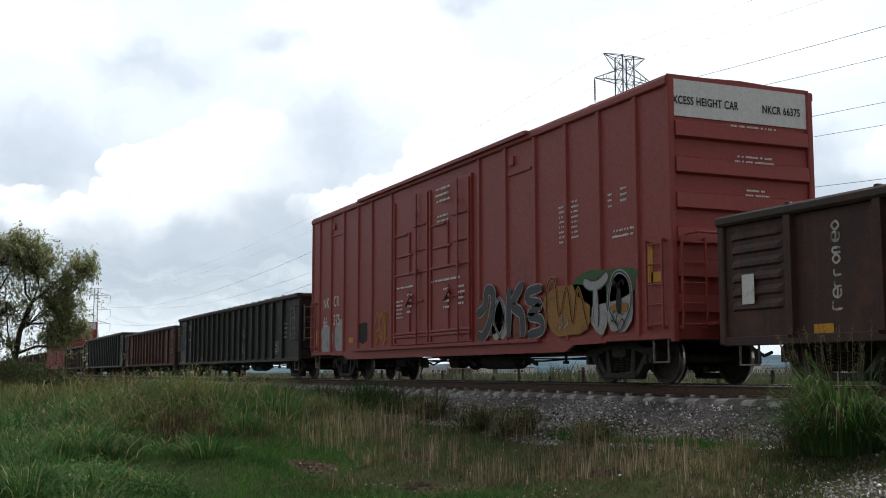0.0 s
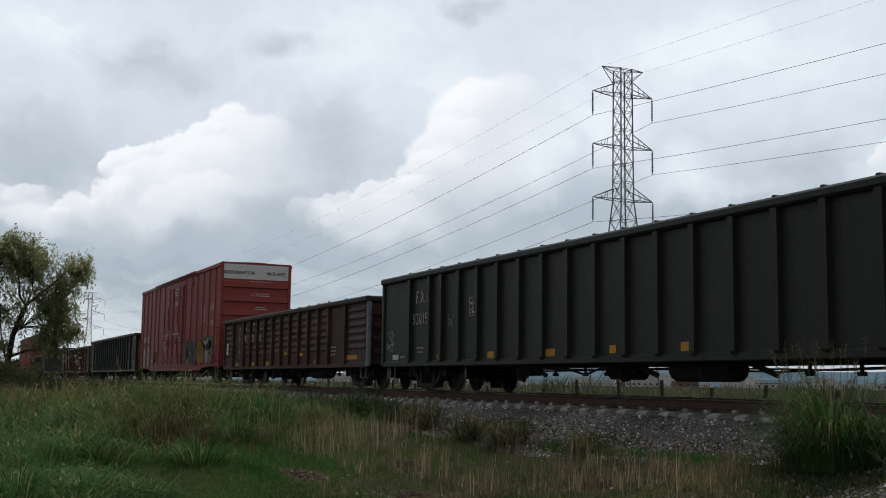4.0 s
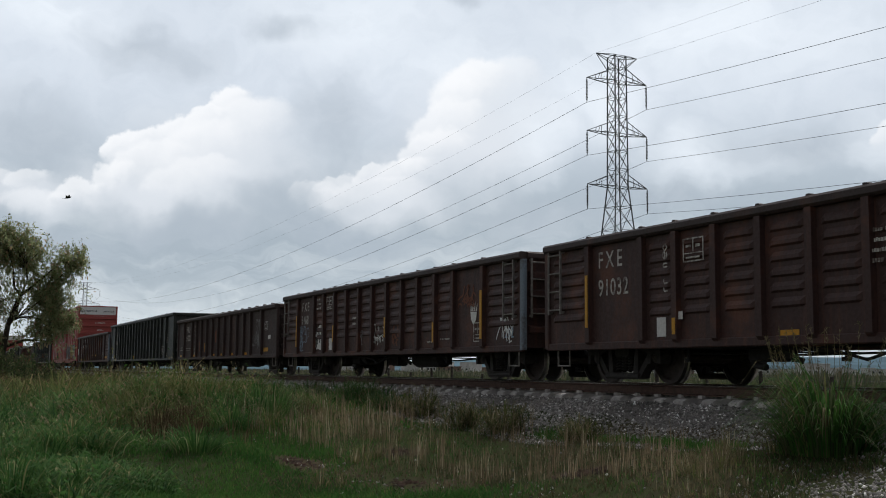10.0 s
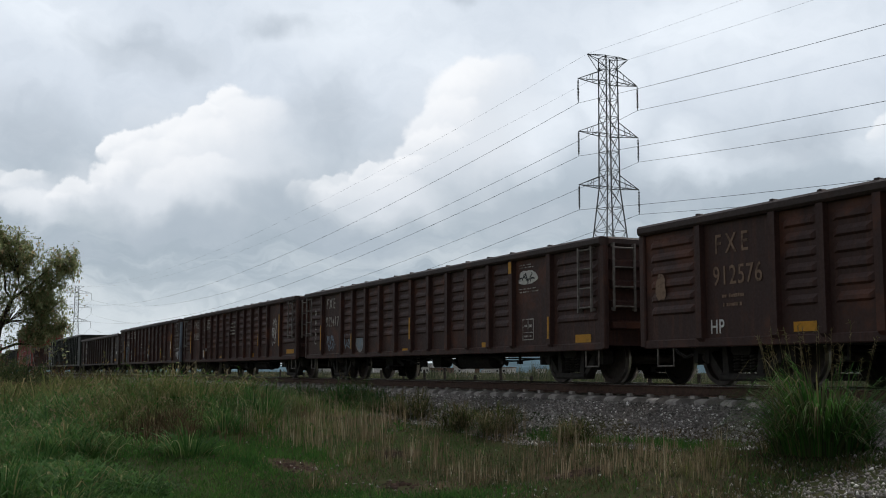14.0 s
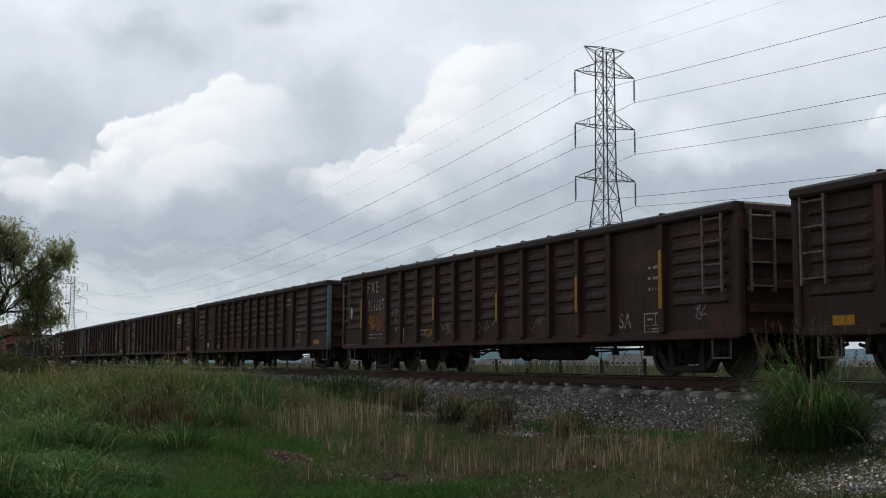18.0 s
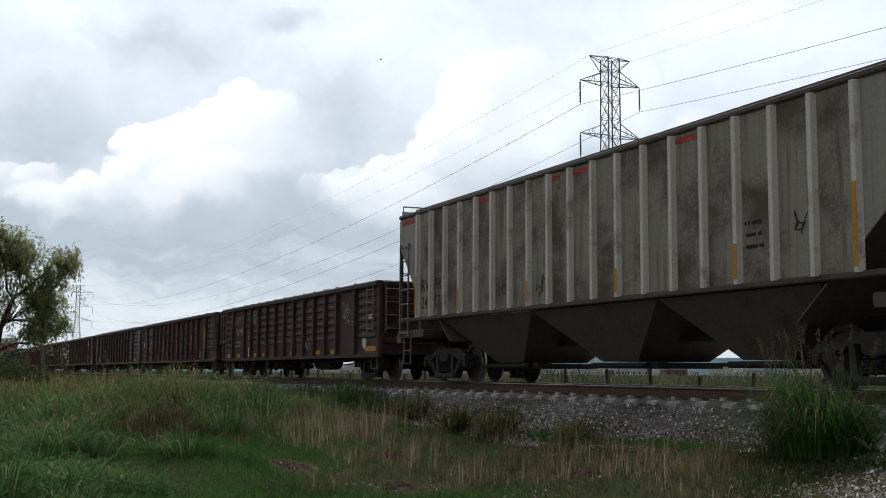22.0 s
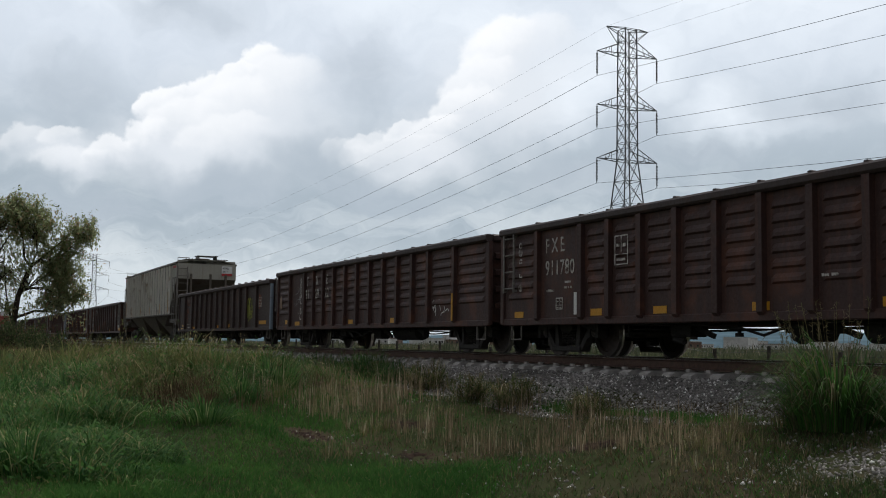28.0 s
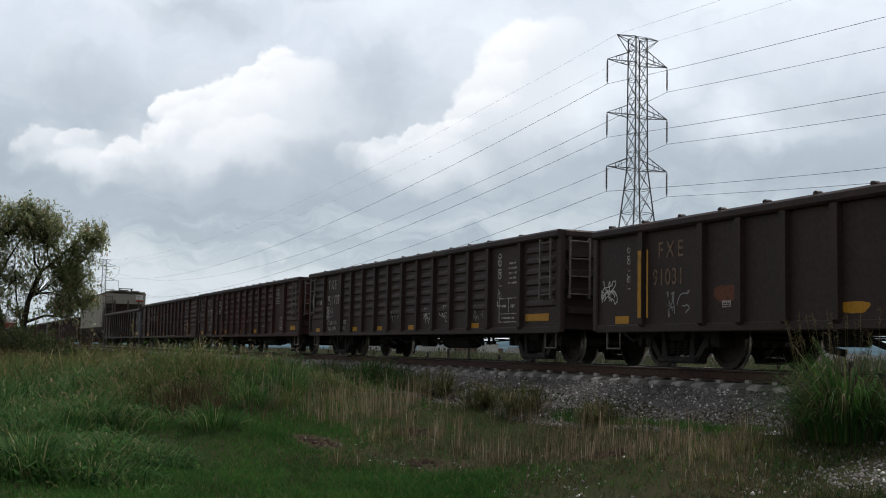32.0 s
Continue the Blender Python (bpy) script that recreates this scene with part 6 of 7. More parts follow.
    gondola(56.03, 15.9, 2.48, "rust_brown", BROWN, True, (1,), ladders=False, marks=[("P", 0.3, 1.25, 0.25, 0.42, M["tan_faded"]), ("V", 2.65, 0.9, 1.3, 0.17), ("S", 1.9, 1.0, 0.7, 0.9, M["spray_grey"], 0.012, 5), ("Y", 1.15, 0.82, 0.6, 0.14), ("Y", 2.2, 0.76, 0.5, 0.13), ("B", 2.75, 0.76, 0.35, 0.1, 1), ("T", 3.3, 1.9, "F", 0.28), ("T", 4.2, 1.9, "X", 0.28), ("T", 5.2, 1.9, "E", 0.28), ("T", 3.2, 1.5, "91", 0.28), ("T", 4.15, 1.5, "29", 0.28), ("T", 5.1, 1.5, "22", 0.28),
            ("Y", 7.3, 0.76, 0.36, 0.12), ("Y", 10.5, 0.76, 0.36, 0.12), ("YP", 14.25, 1.0, 0.1, 0.6), ("S", 13.0, 0.8, 0.9, 0.4, W, 0.02, 7)])
    gondola(72.63, 15.95, 2.5, "rust_brown", BROWN, True, marks=[("T", 1.7, 1.92, "FXE", 0.27), ("T", 1.70, 1.5, "911780", 0.27), ("V", 0.85, 1.1, 1.1, 0.14, 0.2), ("R", 4.15, 1.55, 0.4, 0.5), ("R", 2.1, 0.85, 0.25, 0.22), ("B", 1.7, 1.15, 0.35, 0.12, 1), ("B", 2.4, 1.2, 0.3, 0.2, 2), ("W", 2.75, 0.75, 0.26, 0.4), ("B", 9.0, 1.1, 0.4, 0.1, 1), ("B", 11.2, 0.9, 0.4, 0.1, 1)] + yellow_row((0.65, 3.5, 5.4, 7.8, 10.2, 12.6), 0.78)
            + [("R", 13.0, 1.7, 0.5, 0.5), ("B", 13.1, 1.75, 0.3, 0.38, 4, M["spray_grey"]), ("R", 13.6, 0.8, 0.42, 0.42), ("Y", 15.2, 0.85, 0.6, 0.14)])
    gondola(89.87, 15.8, 2.51, "brown_black", BROWN, True, marks=[("T", 1.75, 1.95, "FXE", 0.27), ("T", 1.70, 1.5, "911729", 0.27), ("S", 1.6, 0.95, 0.9, 0.5, W, 0.012, 10), ("T", 1.72, 0.90, "L CGA 91501", 0.115), ("T", 1.72, 0.73, "TARA 27006", 0.115), ("T", 3.15, 0.90, "KGS", 0.115), ("T", 3.15, 0.73, "KGS", 0.115), ("P", 0.3, 1.45, 0.18, 0.45, M["spray_grey"]), ("W", 1.1, 1.5, 0.06, 0.14)] + yellow_row((0.75, 4.2, 6.2, 8.4, 12.1), 0.75)
            + [("S", 7.0, 0.85, 0.7, 0.35, M["spray_grey"], 0.012, 8), ("S", 9.1, 0.8, 0.6, 0.4, W, 0.012, 8), ("S", 10.1, 0.85, 0.7, 0.4, W, 0.012, 9), ("S", 12.0, 0.85, 0.5, 0.35, M["spray_grey"], 0.012, 6), ("V", 13.35, 1.15, 1.1, 0.17), ("B", 13.65, 1.55, 0.5, 0.5, 5), ("R", 13.25, 0.8, 0.85, 0.5), ("Y", 14.9, 0.88, 0.95, 0.14)])
    gondola(106.99, 16.1, 2.35, "brown_black", PLAIN, False, knobs=True, ladders=False, marks=[("T", 1.85, 1.75, "FXE", 0.26, M["tan_faded"]), ("T", 1.7, 1.32, "91031", 0.26, M["tan_faded"]), ("S", 0.15, 1.05, 0.6, 0.4, W, 0.02, 12), ("V", 1.05, 1.3, 0.8, 0.1, 0.3), ("YP", 1.45, 1.35, 0.12, 1.1), ("YP", 1.68, 1.35, 0.05, 1.1), ("Y", 0.8, 0.78, 0.42, 0.13), ("P", 3.3, 1.0, 0.55, 0.25, SR), ("R", 3.5, 0.92, 0.2, 0.1), ("P", 5.9, 0.78, 0.5, 0.15, M["yellow"]), ("YP", 6.87, 1.2, 0.08, 0.6), ("S", 2.1, 0.8, 0.6, 0.4, M["spray_grey"], 0.02, 6)])


build_train()


def build_tower(at, turn, name_group, arm=4.35):
    """A lattice pylon with three pairs of arms; heights from the ground."""
    tower = thing("power_pylon", "tall galvanised lattice steel pylon with three pairs of arms", "pylon", at, name_group)
    tower.rotation_euler = (0, 0, turn)
    zs = [0, 6, 11, 15, 18.5, 21.3, 23.8, 26.0, 28.2, 30.3, 32.5, 34.7, 36.8, 38.5, 40.0]
    half = lambda z: 3.1 - (3.1 - 0.9) * z / 23.8 if z < 23.8 else 0.9 - 0.1 * (z - 23.8) / 17
    S = M["steel"]
    corner = [(-1, -1), (1, -1), (1, 1), (-1, 1)]
    for cx, cy in corner:
        part("leg", Mesh().path([(cx * half(a), cy * half(a), a) for a in zs], 0.085, 4).data("leg", S), tower)
    for a, b in zip(zs, zs[1:]):
        for k in range(4):
            (ax, ay), (bx, by) = corner[k], corner[(k + 1) % 4]
            p = [Vector((ax * half(a), ay * half(a), a)), Vector((bx * half(a), by * half(a), a)), Vector((ax * half(b), ay * half(b), b)), Vector((bx * half(b), by * half(b), b))]
            for i, j in ((0, 3), (1, 2), (2, 3)):
                part("brace", Mesh().tube(p[i], p[j], 0.038, 0.038, 4).data("brace", S), tower)
    tips = []
    for z in (23.8, 30.3, 36.8):
        for s in (-1, 1):
            m = Mesh()
            tip = Vector((s * arm, 0, z + 0.1))
            for y in (-1, 1):
                m.tube((s * 0.88, y * 0.88, z), tip, 0.07, 0.05, 4)
                m.tube((s * 0.88, y * 0.88, z + 1.5), tip, 0.06, 0.05, 4)
                for q in (0.3, 0.6):
                    lo = Vector((s * 0.88, y * 0.88, z)).lerp(tip, q)
                    hi = Vector((s * 0.88, y * 0.88, z + 1.5)).lerp(tip, q * 0.9)
                    m.tube(lo, hi, 0.035, 0.035, 4)
            for q in (0.3, 0.6):
                m.tube(Vector((s * 0.88, 0.88, z)).lerp(tip, q), Vector((s * 0.88, -0.88, z)).lerp(tip, q), 0.035, 0.035, 4)
            part("cross_arm", m.data("cross_arm", S), tower)
            ins = Mesh().tube((0, 0, 0), (0, 0, -3.0), 0.05, 0.05, 6)
            for q in range(14):
                ins.tube((0, 0, -0.3 - q * 0.18), (0, 0, -0.38 - q * 0.18), 0.14, 0.1, 8)
            part("insulator_string", once("insul", lambda: ins.data("insulator_string", M["insulator"])), tower, tip, "dark hanging insulator string")
            tips.append(tip + Vector((0, 0, -3.05)))
    for s in (-1, 1):
        for y in (-1, 1):
            for z in (38.5, 40.0):
                part("earth_wire_arm", Mesh().tube((s * 0.88, y * 0.88, z), (s * 3.0, 0, 40.1), 0.05, 0.045, 4).data("earth_wire_arm", S), tower)
    part("top_beam", Mesh().tube((-3.0, 0, 40.1), (3.0, 0, 40.1), 0.05, 0.05, 4).data("top_beam", S), tower)
    tips += [Vector((-3.0, 0, 40.1)), Vector((3.0, 0, 40.1))]
    rot = Matrix.Translation(at) @ Matrix.Rotation(turn, 4, "Z")
    return [rot @ t for t in tips]


def build_line():
    near = Vector((-0.8365, 0.5480, 0)).normalized() * 137.0
    far = Vector((-0.9930, 0.1180, 0)).normalized() * 545.0
    d = (near - far).normalized()
    turn = math.atan2(d.y, d.x) - math.pi / 2 + 0.0
    nxt = near + d * 330 + Vector((d.y, -d.x, 0)) * 0
    prev = far - d * 420
    sets = []
    for p, k in ((prev, 0.0), (far, 0), (near, 0), (nxt, 0)):
        z = float(ground_z(p.x, p.y)) if abs(p.x) > 100 else 0.0
        sets.append(build_tower((p.x, p.y, z - 0.1 if p is not near else 0.0), turn, "pylons of the power line", 4.35 if p is near or p is nxt else 6.6))
    for a, b, sag in ((sets[0], sets[1], 11), (sets[1], sets[2], 11), (sets[2], sets[3], 7.0)):
        for i, (p, q) in enumerate(zip(a, b)):
            g = sag * (0.75 if i > 5 else 1.0)
            pts = []
            n = 36
            for k in range(n + 1):
                t = k / n
                pts.append(p.lerp(q, t) - Vector((0, 0, 4 * g * t * (1 - t))))
            m = Mesh().path([x - p for x in pts], 0.024 if i < 6 else 0.009, 4)
            whole("power_cable", m.data("power_cable", M["wire"]), "thin dark overhead power cable sagging between pylons", "cable", p, "cables of the power line")


build_line()

# ---- plants ----


def blades(name, pos, h, w, bend, mat, label, category, seed, segs=2):
    """Tapered, bent blades at the given places: one mesh of many."""
    r = np.random.default_rng(seed)
    n = len(pos)
    a = r.uniform(0, 2 * np.pi, n)
    lean = np.stack([np.cos(a), np.sin(a)], -1) * (bend * r.uniform(0.2, 1.0, n) * h)[:, None]
    b = a + np.pi / 2 + r.uniform(-0.6, 0.6, n)
    side = np.stack([np.cos(b), np.sin(b), 0 * b], -1) * (w / 2)[:, None]
    rows = []
    for k in range(segs):
        t = k / segs
        c = pos + np.concatenate([lean * t ** 1.8, (h * (t - 0.25 * bend * t * t))[:, None]], 1)
        s = side * (1 - 0.55 * t)
        rows += [c - s, c + s]
    tip = pos + np.concatenate([lean, (h * (1 - 0.25 * bend))[:, None]], 1)
    v = np.stack(rows + [tip], 1)
    m = 2 * segs + 1
    f = []
    for k in range(segs - 1):
        f += [(2 * k, 2 * k + 1, 2 * k + 3), (2 * k, 2 * k + 3, 2 * k + 2)]
    f.append((2 * segs - 2, 2 * segs - 1, 2 * segs))
    f = (np.array(f)[None] + m * np.arange(n)[:, None, None]).reshape(-1, 3)
    return whole(name, numpy_mesh(name, v.reshape(-1, 3), f, mat), label, category, kind="stuff")


def spread(n, rmin, rmax, amin, amax, seed):
    """Places in front of the camera's stand, denser nearby: angle from the track's direction, in degrees."""
    r = np.random.default_rng(seed)
    d = np.exp(r.uniform(np.log(rmin), np.log(rmax), n))
    a = np.radians(r.uniform(amin, amax, n))
    x, y = -np.cos(a) * d, np.sin(a) * d
    return x, y, d, a, r


def on_ground(x, y):
    return np.stack([x, y, ground_z(x, y) - 0.02], -1)


def green_chance(x, y):
    """Where the meadow is lush: towards the track's direction; dry towards the embankment."""
    ang = np.degrees(np.arctan2(y, -x))
    d = np.hypot(x, y)
    return 1 - smoothstep(17, 29, ang + 15 * (noise_mask(x, y, 21) - 0.5) + 5 * (noise_mask(x, y, 22, 2.5) - 0.5) + 1.8 * np.clip(d - 13.5, -3, 6))


def arching(pos, out, h, reach, w, droop, segs=4):
    """Leaves that rise and bend over: vertices and faces."""
    n = len(pos)
    side = np.stack([-out[:, 1], out[:, 0], 0 * w], -1) * (w / 2)[:, None]
    rows = []
    for k in range(segs + 1):
        t = k / segs
        c = pos + np.concatenate([out * (reach * t ** 1.7)[:, None], (h * (t * (1 + 0.5 * droop) - 0.9 * droop * t ** 3))[:, None]], 1)
        s = side * (0.55 + 0.9 * t * (1 - t)) * (1 - 0.93 * t ** 2.5)
        rows += [c - s, c + s]
    v = np.stack(rows, 1)
    m = 2 * (segs + 1)
    f = np.array([(2 * k, 2 * k + 1, 2 * k + 3, 2 * k + 2) for k in range(segs)])
    return v.reshape(-1, 3), (f[None] + m * np.arange(n)[:, None, None]).reshape(-1, 4)


def tufts(name, cx, cy, ch, leaves, size, w, mat, label, seed, droop=(0.2, 1.0), reach=(0.3, 1.0)):
    """Tufts of arching leaves: a centre and a height each, many leaves."""
    r = np.random.default_rng(seed)
    n = len(cx) * leaves
    a = r.uniform(0, 2 * np.pi, n)
    out = np.stack([np.cos(a), np.sin(a)], -1)
    q = np.repeat(size * (0.5 + ch), leaves) * np.abs(r.standard_normal(n)) * 0.7
    at = on_ground(np.repeat(cx, leaves) + out[:, 0] * q, np.repeat(cy, leaves) + out[:, 1] * q)
    h = np.repeat(ch, leaves) * r.uniform(0.35, 1.1, n)
    v, f = arching(at, out, h, h * r.uniform(*reach, n), r.uniform(*w, n), r.uniform(*droop, n), 3)
    return whole(name, numpy_mesh(name, v, f, M[mat]), label, "grass", kind="stuff")


BARE = [(-15.2, 4.75, 0.7, 0.35), (-13.0, 5.45, 0.45, 0.28), (-15.3, 6.3, 0.75, 0.4), (-10.9, 6.7, 0.7, 0.35), (-7.1, 7.3, 0.8, 0.7)]


def grown(x, y):
    """1 where plants stand, 0 on the bare patches."""
    k = np.ones_like(x)
    for bx, by, rx, ry in BARE:
        k = k * smoothstep(0.75, 1.25, np.hypot((x - bx) / rx, (y - by) / ry))
    return k


def build_grass():
    # short turf everywhere on the near side
    x, y, d, a, r = spread(230000, 6.3, 34, -4, 52, 1)
    lush = green_chance(x, y)
    strip = (np.abs(y - 8.45) < 0.25 + 0.25 * np.sin(x)) * (x < -10.3)
    keep = (y < 8.9) & (r.random(len(x)) < (0.08 + 0.92 * lush + 0.3 * (noise_mask(x, y, 77, 1.6) > 0.62) + 0.9 * strip) * grown(x, y))
    x, y = x[keep], y[keep]
    n = len(x)
    blades("turf", on_ground(x, y), r.uniform(0.04, 0.12, n) * (0.5 + 1.0 * noise_mask(x, y, 6, 2.0)), r.uniform(0.007, 0.014, n), 1.0, M["lawn"], "short green turf of the meadow", "grass", 2)
    # thicker lawn on the near flank of the mound
    x, y, d, a, r = spread(90000, 10, 21, 5, 27, 61)
    keep = r.random(len(x)) < (0.25 + 0.75 * green_chance(x, y)) * grown(x, y) * (0.35 + 0.65 * noise_mask(x, y, 62, 2.2))
    x, y = x[keep], y[keep]
    n = len(x)
    blades("lawn", on_ground(x, y), r.uniform(0.04, 0.13, n) * (0.6 + 0.8 * noise_mask(x, y, 63, 1.5)), r.uniform(0.008, 0.016, n), 0.9, M["lawn"], "thick short green lawn below a mound", "grass", 65)
    # turf round about the camera's stand
    r = np.random.default_rng(81)
    n = 26000
    d, a = 1.2 + 8 * np.sqrt(r.random(n)), r.uniform(0, 2 * np.pi, n)
    x, y = d * np.cos(a), d * np.sin(a)
    keep = (y < 8.6) & (d < 9) & ~((d > 6.3) & (np.abs(np.degrees(np.arctan2(y, -x)) - 24) < 28))
    x, y = x[keep], y[keep]
    n = len(x)
    blades("near_turf", on_ground(x, y), r.uniform(0.05, 0.14, n), r.uniform(0.006, 0.012, n), 0.9, M["lawn"], "short green turf around a path", "grass", 82)
    # lush grass in tufts, highest on the mound, with hollows between
    r = np.random.default_rng(3)
    cx, cy, cd, ca, _ = spread(20000, 7.6, 40, -5, 26, 33)
    ang = np.degrees(ca)
    crest = smoothstep(18.0, 20.5, cd + 0.6 * np.sin(2.1 * ang)) * (1 - smoothstep(28, 34, cd)) * smoothstep(23, 15, ang + 2.5 * np.sin(1.3 * cd)) * (0.4 + 0.6 * lump(cx, cy, -22.5, 4.2, 6.0, 2.4))
    left = smoothstep(10.5, 5.5, ang + 1.5 * np.sin(1.7 * cd)) * smoothstep(13, 16, cd + 0.4 * ang)
    clumpy = noise_mask(cx, cy, 31, 4.0) * (0.35 + 0.9 * noise_mask(cx, cy, 9, 1.1))
    keep = (cy < 9.3) & (r.random(len(cx)) < np.clip(1.5 * crest + 1.2 * left, 0, 1) * (0.12 + 1.5 * clumpy))
    cx, cy, crest, left, clumpy, ang, cd = [q[keep] for q in (cx, cy, crest, left, clumpy, ang, cd)]
    ch = (0.14 + 0.38 * np.clip(crest + 0.45 * left, 0, 1)) * (0.25 + 1.7 * clumpy) * r.uniform(0.6, 1.35, len(cx))
    hue = noise_mask(cx, cy, 57, 0.9) + 0.25 * r.standard_normal(len(cx)) + 0.35 * crest * smoothstep(6, 15, ang)
    for lo, hi, mat, word, sd in ((-9, 0.40, "green", "deep green", 4), (0.40, 0.64, "fresh", "light green", 5), (0.64, 9, "olive", "olive and straw-tinged", 6)):
        k = (hue >= lo) & (hue < hi)
        tufts("tall_grass", cx[k], cy[k], ch[k], 20, 0.28, (0.010, 0.024), mat, "tall " + word + " grass on a mound", sd, (0.4, 1.5), (0.4, 1.3))
    # broad-bladed grass on the low side of the mound
    k = (left > 0.25) & (r.random(len(cx)) < 0.3)
    tufts("broad_grass", cx[k], cy[k], 0.14 + 0.8 * ch[k], 10, 0.35, (0.022, 0.044), "fresh", "broad-bladed light green grass leaves", 7, (0.5, 1.2), (0.6, 1.4))
    # stalks with hanging brown heads along the crest
    k = (crest > 0.5) & (r.random(len(cx)) < 0.18)
    sx, sy = np.repeat(cx[k], 3), np.repeat(cy[k], 3)
    n = len(sx)
    at = on_ground(sx + 0.2 * r.standard_normal(n), sy + 0.2 * r.standard_normal(n))
    a = r.uniform(0, 2 * np.pi, n)
    out = np.stack([np.cos(a), np.sin(a)], -1)
    hs = np.repeat(ch[k], 3) * r.uniform(0.7, 1.1, n) + 0.08
    v, f = arching(at, out, hs, hs * r.uniform(0.05, 0.45, n), np.full(n, 0.007), r.uniform(0.0, 0.3, n), 3)
    tops, fs = [v], [f]
    base = len(v)
    tip = v.reshape(n, -1, 3)[:, -1]
    for q in range(5):
        c = tip + np.stack([r.normal(0, 0.025, n), r.normal(0, 0.025, n), r.uniform(-0.10, 0.03, n)], -1)
        dv = np.stack([out[:, 0] * 0.03 + r.normal(0, 0.02, n), out[:, 1] * 0.03 + r.normal(0, 0.02, n), r.uniform(-0.07, -0.02, n)], -1)
        sd = np.cross(dv, (0.3, 0.5, 0.8)) * 0.28
        tops.append(np.stack([c, c + 0.5 * dv + sd, c + dv, c + 0.5 * dv - sd], 1).reshape(-1, 3))
        fs.append(base + np.arange(4 * n).reshape(-1, 4))
        base += 4 * n
    whole("seed_stalks", numpy_mesh("seed_stalks", np.concatenate(tops), np.concatenate(fs), M["seed"]), "thin stalks with brown seed heads above green grass", "grass", kind="stuff")
    # broad-leaved weeds among it
    r = np.random.default_rng(6)
    wx, wy = np.repeat(cx, 7), np.repeat(cy, 7)
    k = len(wx)
    wx, wy = wx + 0.3 * r.standard_normal(k), wy + 0.3 * r.standard_normal(k)
    at = on_ground(wx, wy)
    at[:, 2] += r.uniform(0.1, 0.9, k) * np.repeat(ch, 7)
    a = r.uniform(0, 2 * np.pi, k)
    t = r.uniform(-0.5, 0.9, k)
    fw = np.stack([np.cos(a) * np.cos(t), np.sin(a) * np.cos(t), np.sin(t)], -1)
    sd = np.stack([-np.sin(a), np.cos(a), r.normal(0, 0.3, k)], -1)
    L = r.uniform(0.03, 0.09, k)[:, None]
    v = np.stack([at, at + fw * L * 0.5 + sd * L * 0.28, at + fw * L, at + fw * L * 0.5 - sd * L * 0.28], 1)
    whole("weed_leaves", numpy_mesh("weed_leaves", v.reshape(-1, 3), np.arange(4 * k).reshape(-1, 4), M["lawn"]), "small broad leaves of meadow weeds", "weeds", kind="stuff")
    # withered brown weeds on the flank of the mound
    r = np.random.default_rng(8)
    cx = np.concatenate([-18.6 + 0.75 * r.standard_normal(110), -20.5 + 0.6 * r.standard_normal(40)])
    cy = np.concatenate([3.75 + 0.38 * r.standard_normal(110), 5.9 + 0.4 * r.standard_normal(40)])
    tufts("withered_weeds", cx, cy, r.uniform(0.2, 0.55, len(cx)), 16, 0.2, (0.008, 0.018), "brown_weeds", "withered brown weeds in a green meadow", 9, (0.0, 0.5), (0.05, 0.5))
    # upright dry tufts towards the embankment
    r = np.random.default_rng(12)
    cx, cy, cd, ca, _ = spread(13000, 7.2, 32, 9, 53, 14)
    dry = (1 - green_chance(cx, cy)) * (1 - 0.95 * smoothstep(7.6, 8.6, cy)) * (cy < 9.2) * (cy > 2.4) * grown(cx, cy)
    thick = noise_mask(cx, cy, 41, 1.7)
    keep = r.random(len(cx)) < 0.22 * dry * smoothstep(0.30, 0.62, thick) * np.clip((np.hypot(cx, cy) - 8.5) / 5, 0.3, 1)
    cx, cy, thick = cx[keep], cy[keep], thick[keep]
    ch = (0.12 + 0.42 * smoothstep(0.4, 0.8, thick) * noise_mask(cx, cy, 17, 2.3)) * r.uniform(0.6, 1.35, len(cx)) * np.clip(0.35 + (np.hypot(cx, cy) - 9) / 10, 0.45, 1.1)
    tufts("dry_grass", cx, cy, ch, 26, 0.16, (0.006, 0.013), "dry", "upright dry brown grass tufts", 15, (0.0, 0.35), (0.05, 0.4))
    keep = r.random(len(cx)) < 0.7
    tufts("dull_grass", cx[keep], cy[keep], 0.75 * ch[keep], 16, 0.3, (0.008, 0.018), "olive", "dull green grass among dry tufts", 16, (0.1, 0.8), (0.2, 0.9))
    # patches of upright dead stalks
    r = np.random.default_rng(52)
    spots = [(-16.9, 5.45), (-17.2, 6.05), (-16.7, 6.4), (-18.3, 6.3), (-22.5, 7.4), (-19.3, 7.75), (-18.0, 7.2), (-14.8, 6.65), (-13.2, 6.2), (-14.0, 6.1), (-15.6, 8.05), (-11.5, 6.5), (-11.9, 7.15), (-10.2, 6.6), (-11.0, 7.5),
             (-9.8, 7.05), (-9.0, 6.85), (-13.3, 7.7), (-12.5, 6.3), (-18.2, 5.2), (-20.5, 6.9)]
    px = np.concatenate([[q[0]] * 22 for q in spots])
    py = np.concatenate([[q[1]] * 22 for q in spots])
    n = len(px)
    cx, cy = px + 0.42 * r.standard_normal(n), py + 0.24 * r.standard_normal(n)
    ch = r.uniform(0.2, 0.68, n) * np.clip(0.3 + (np.hypot(cx, cy) - 9) / 12, 0.45, 1.0)
    tufts("dead_stalks", cx, cy, ch, 7, 0.12, (0.006, 0.012), "stalk", "upright dead straw-brown stalks beside the ballast", 53, (0.0, 0.2), (0.02, 0.22))
    # low growth between the tufts
    x, y, d, a, r = spread(100000, 6.5, 28, 12, 53, 91)
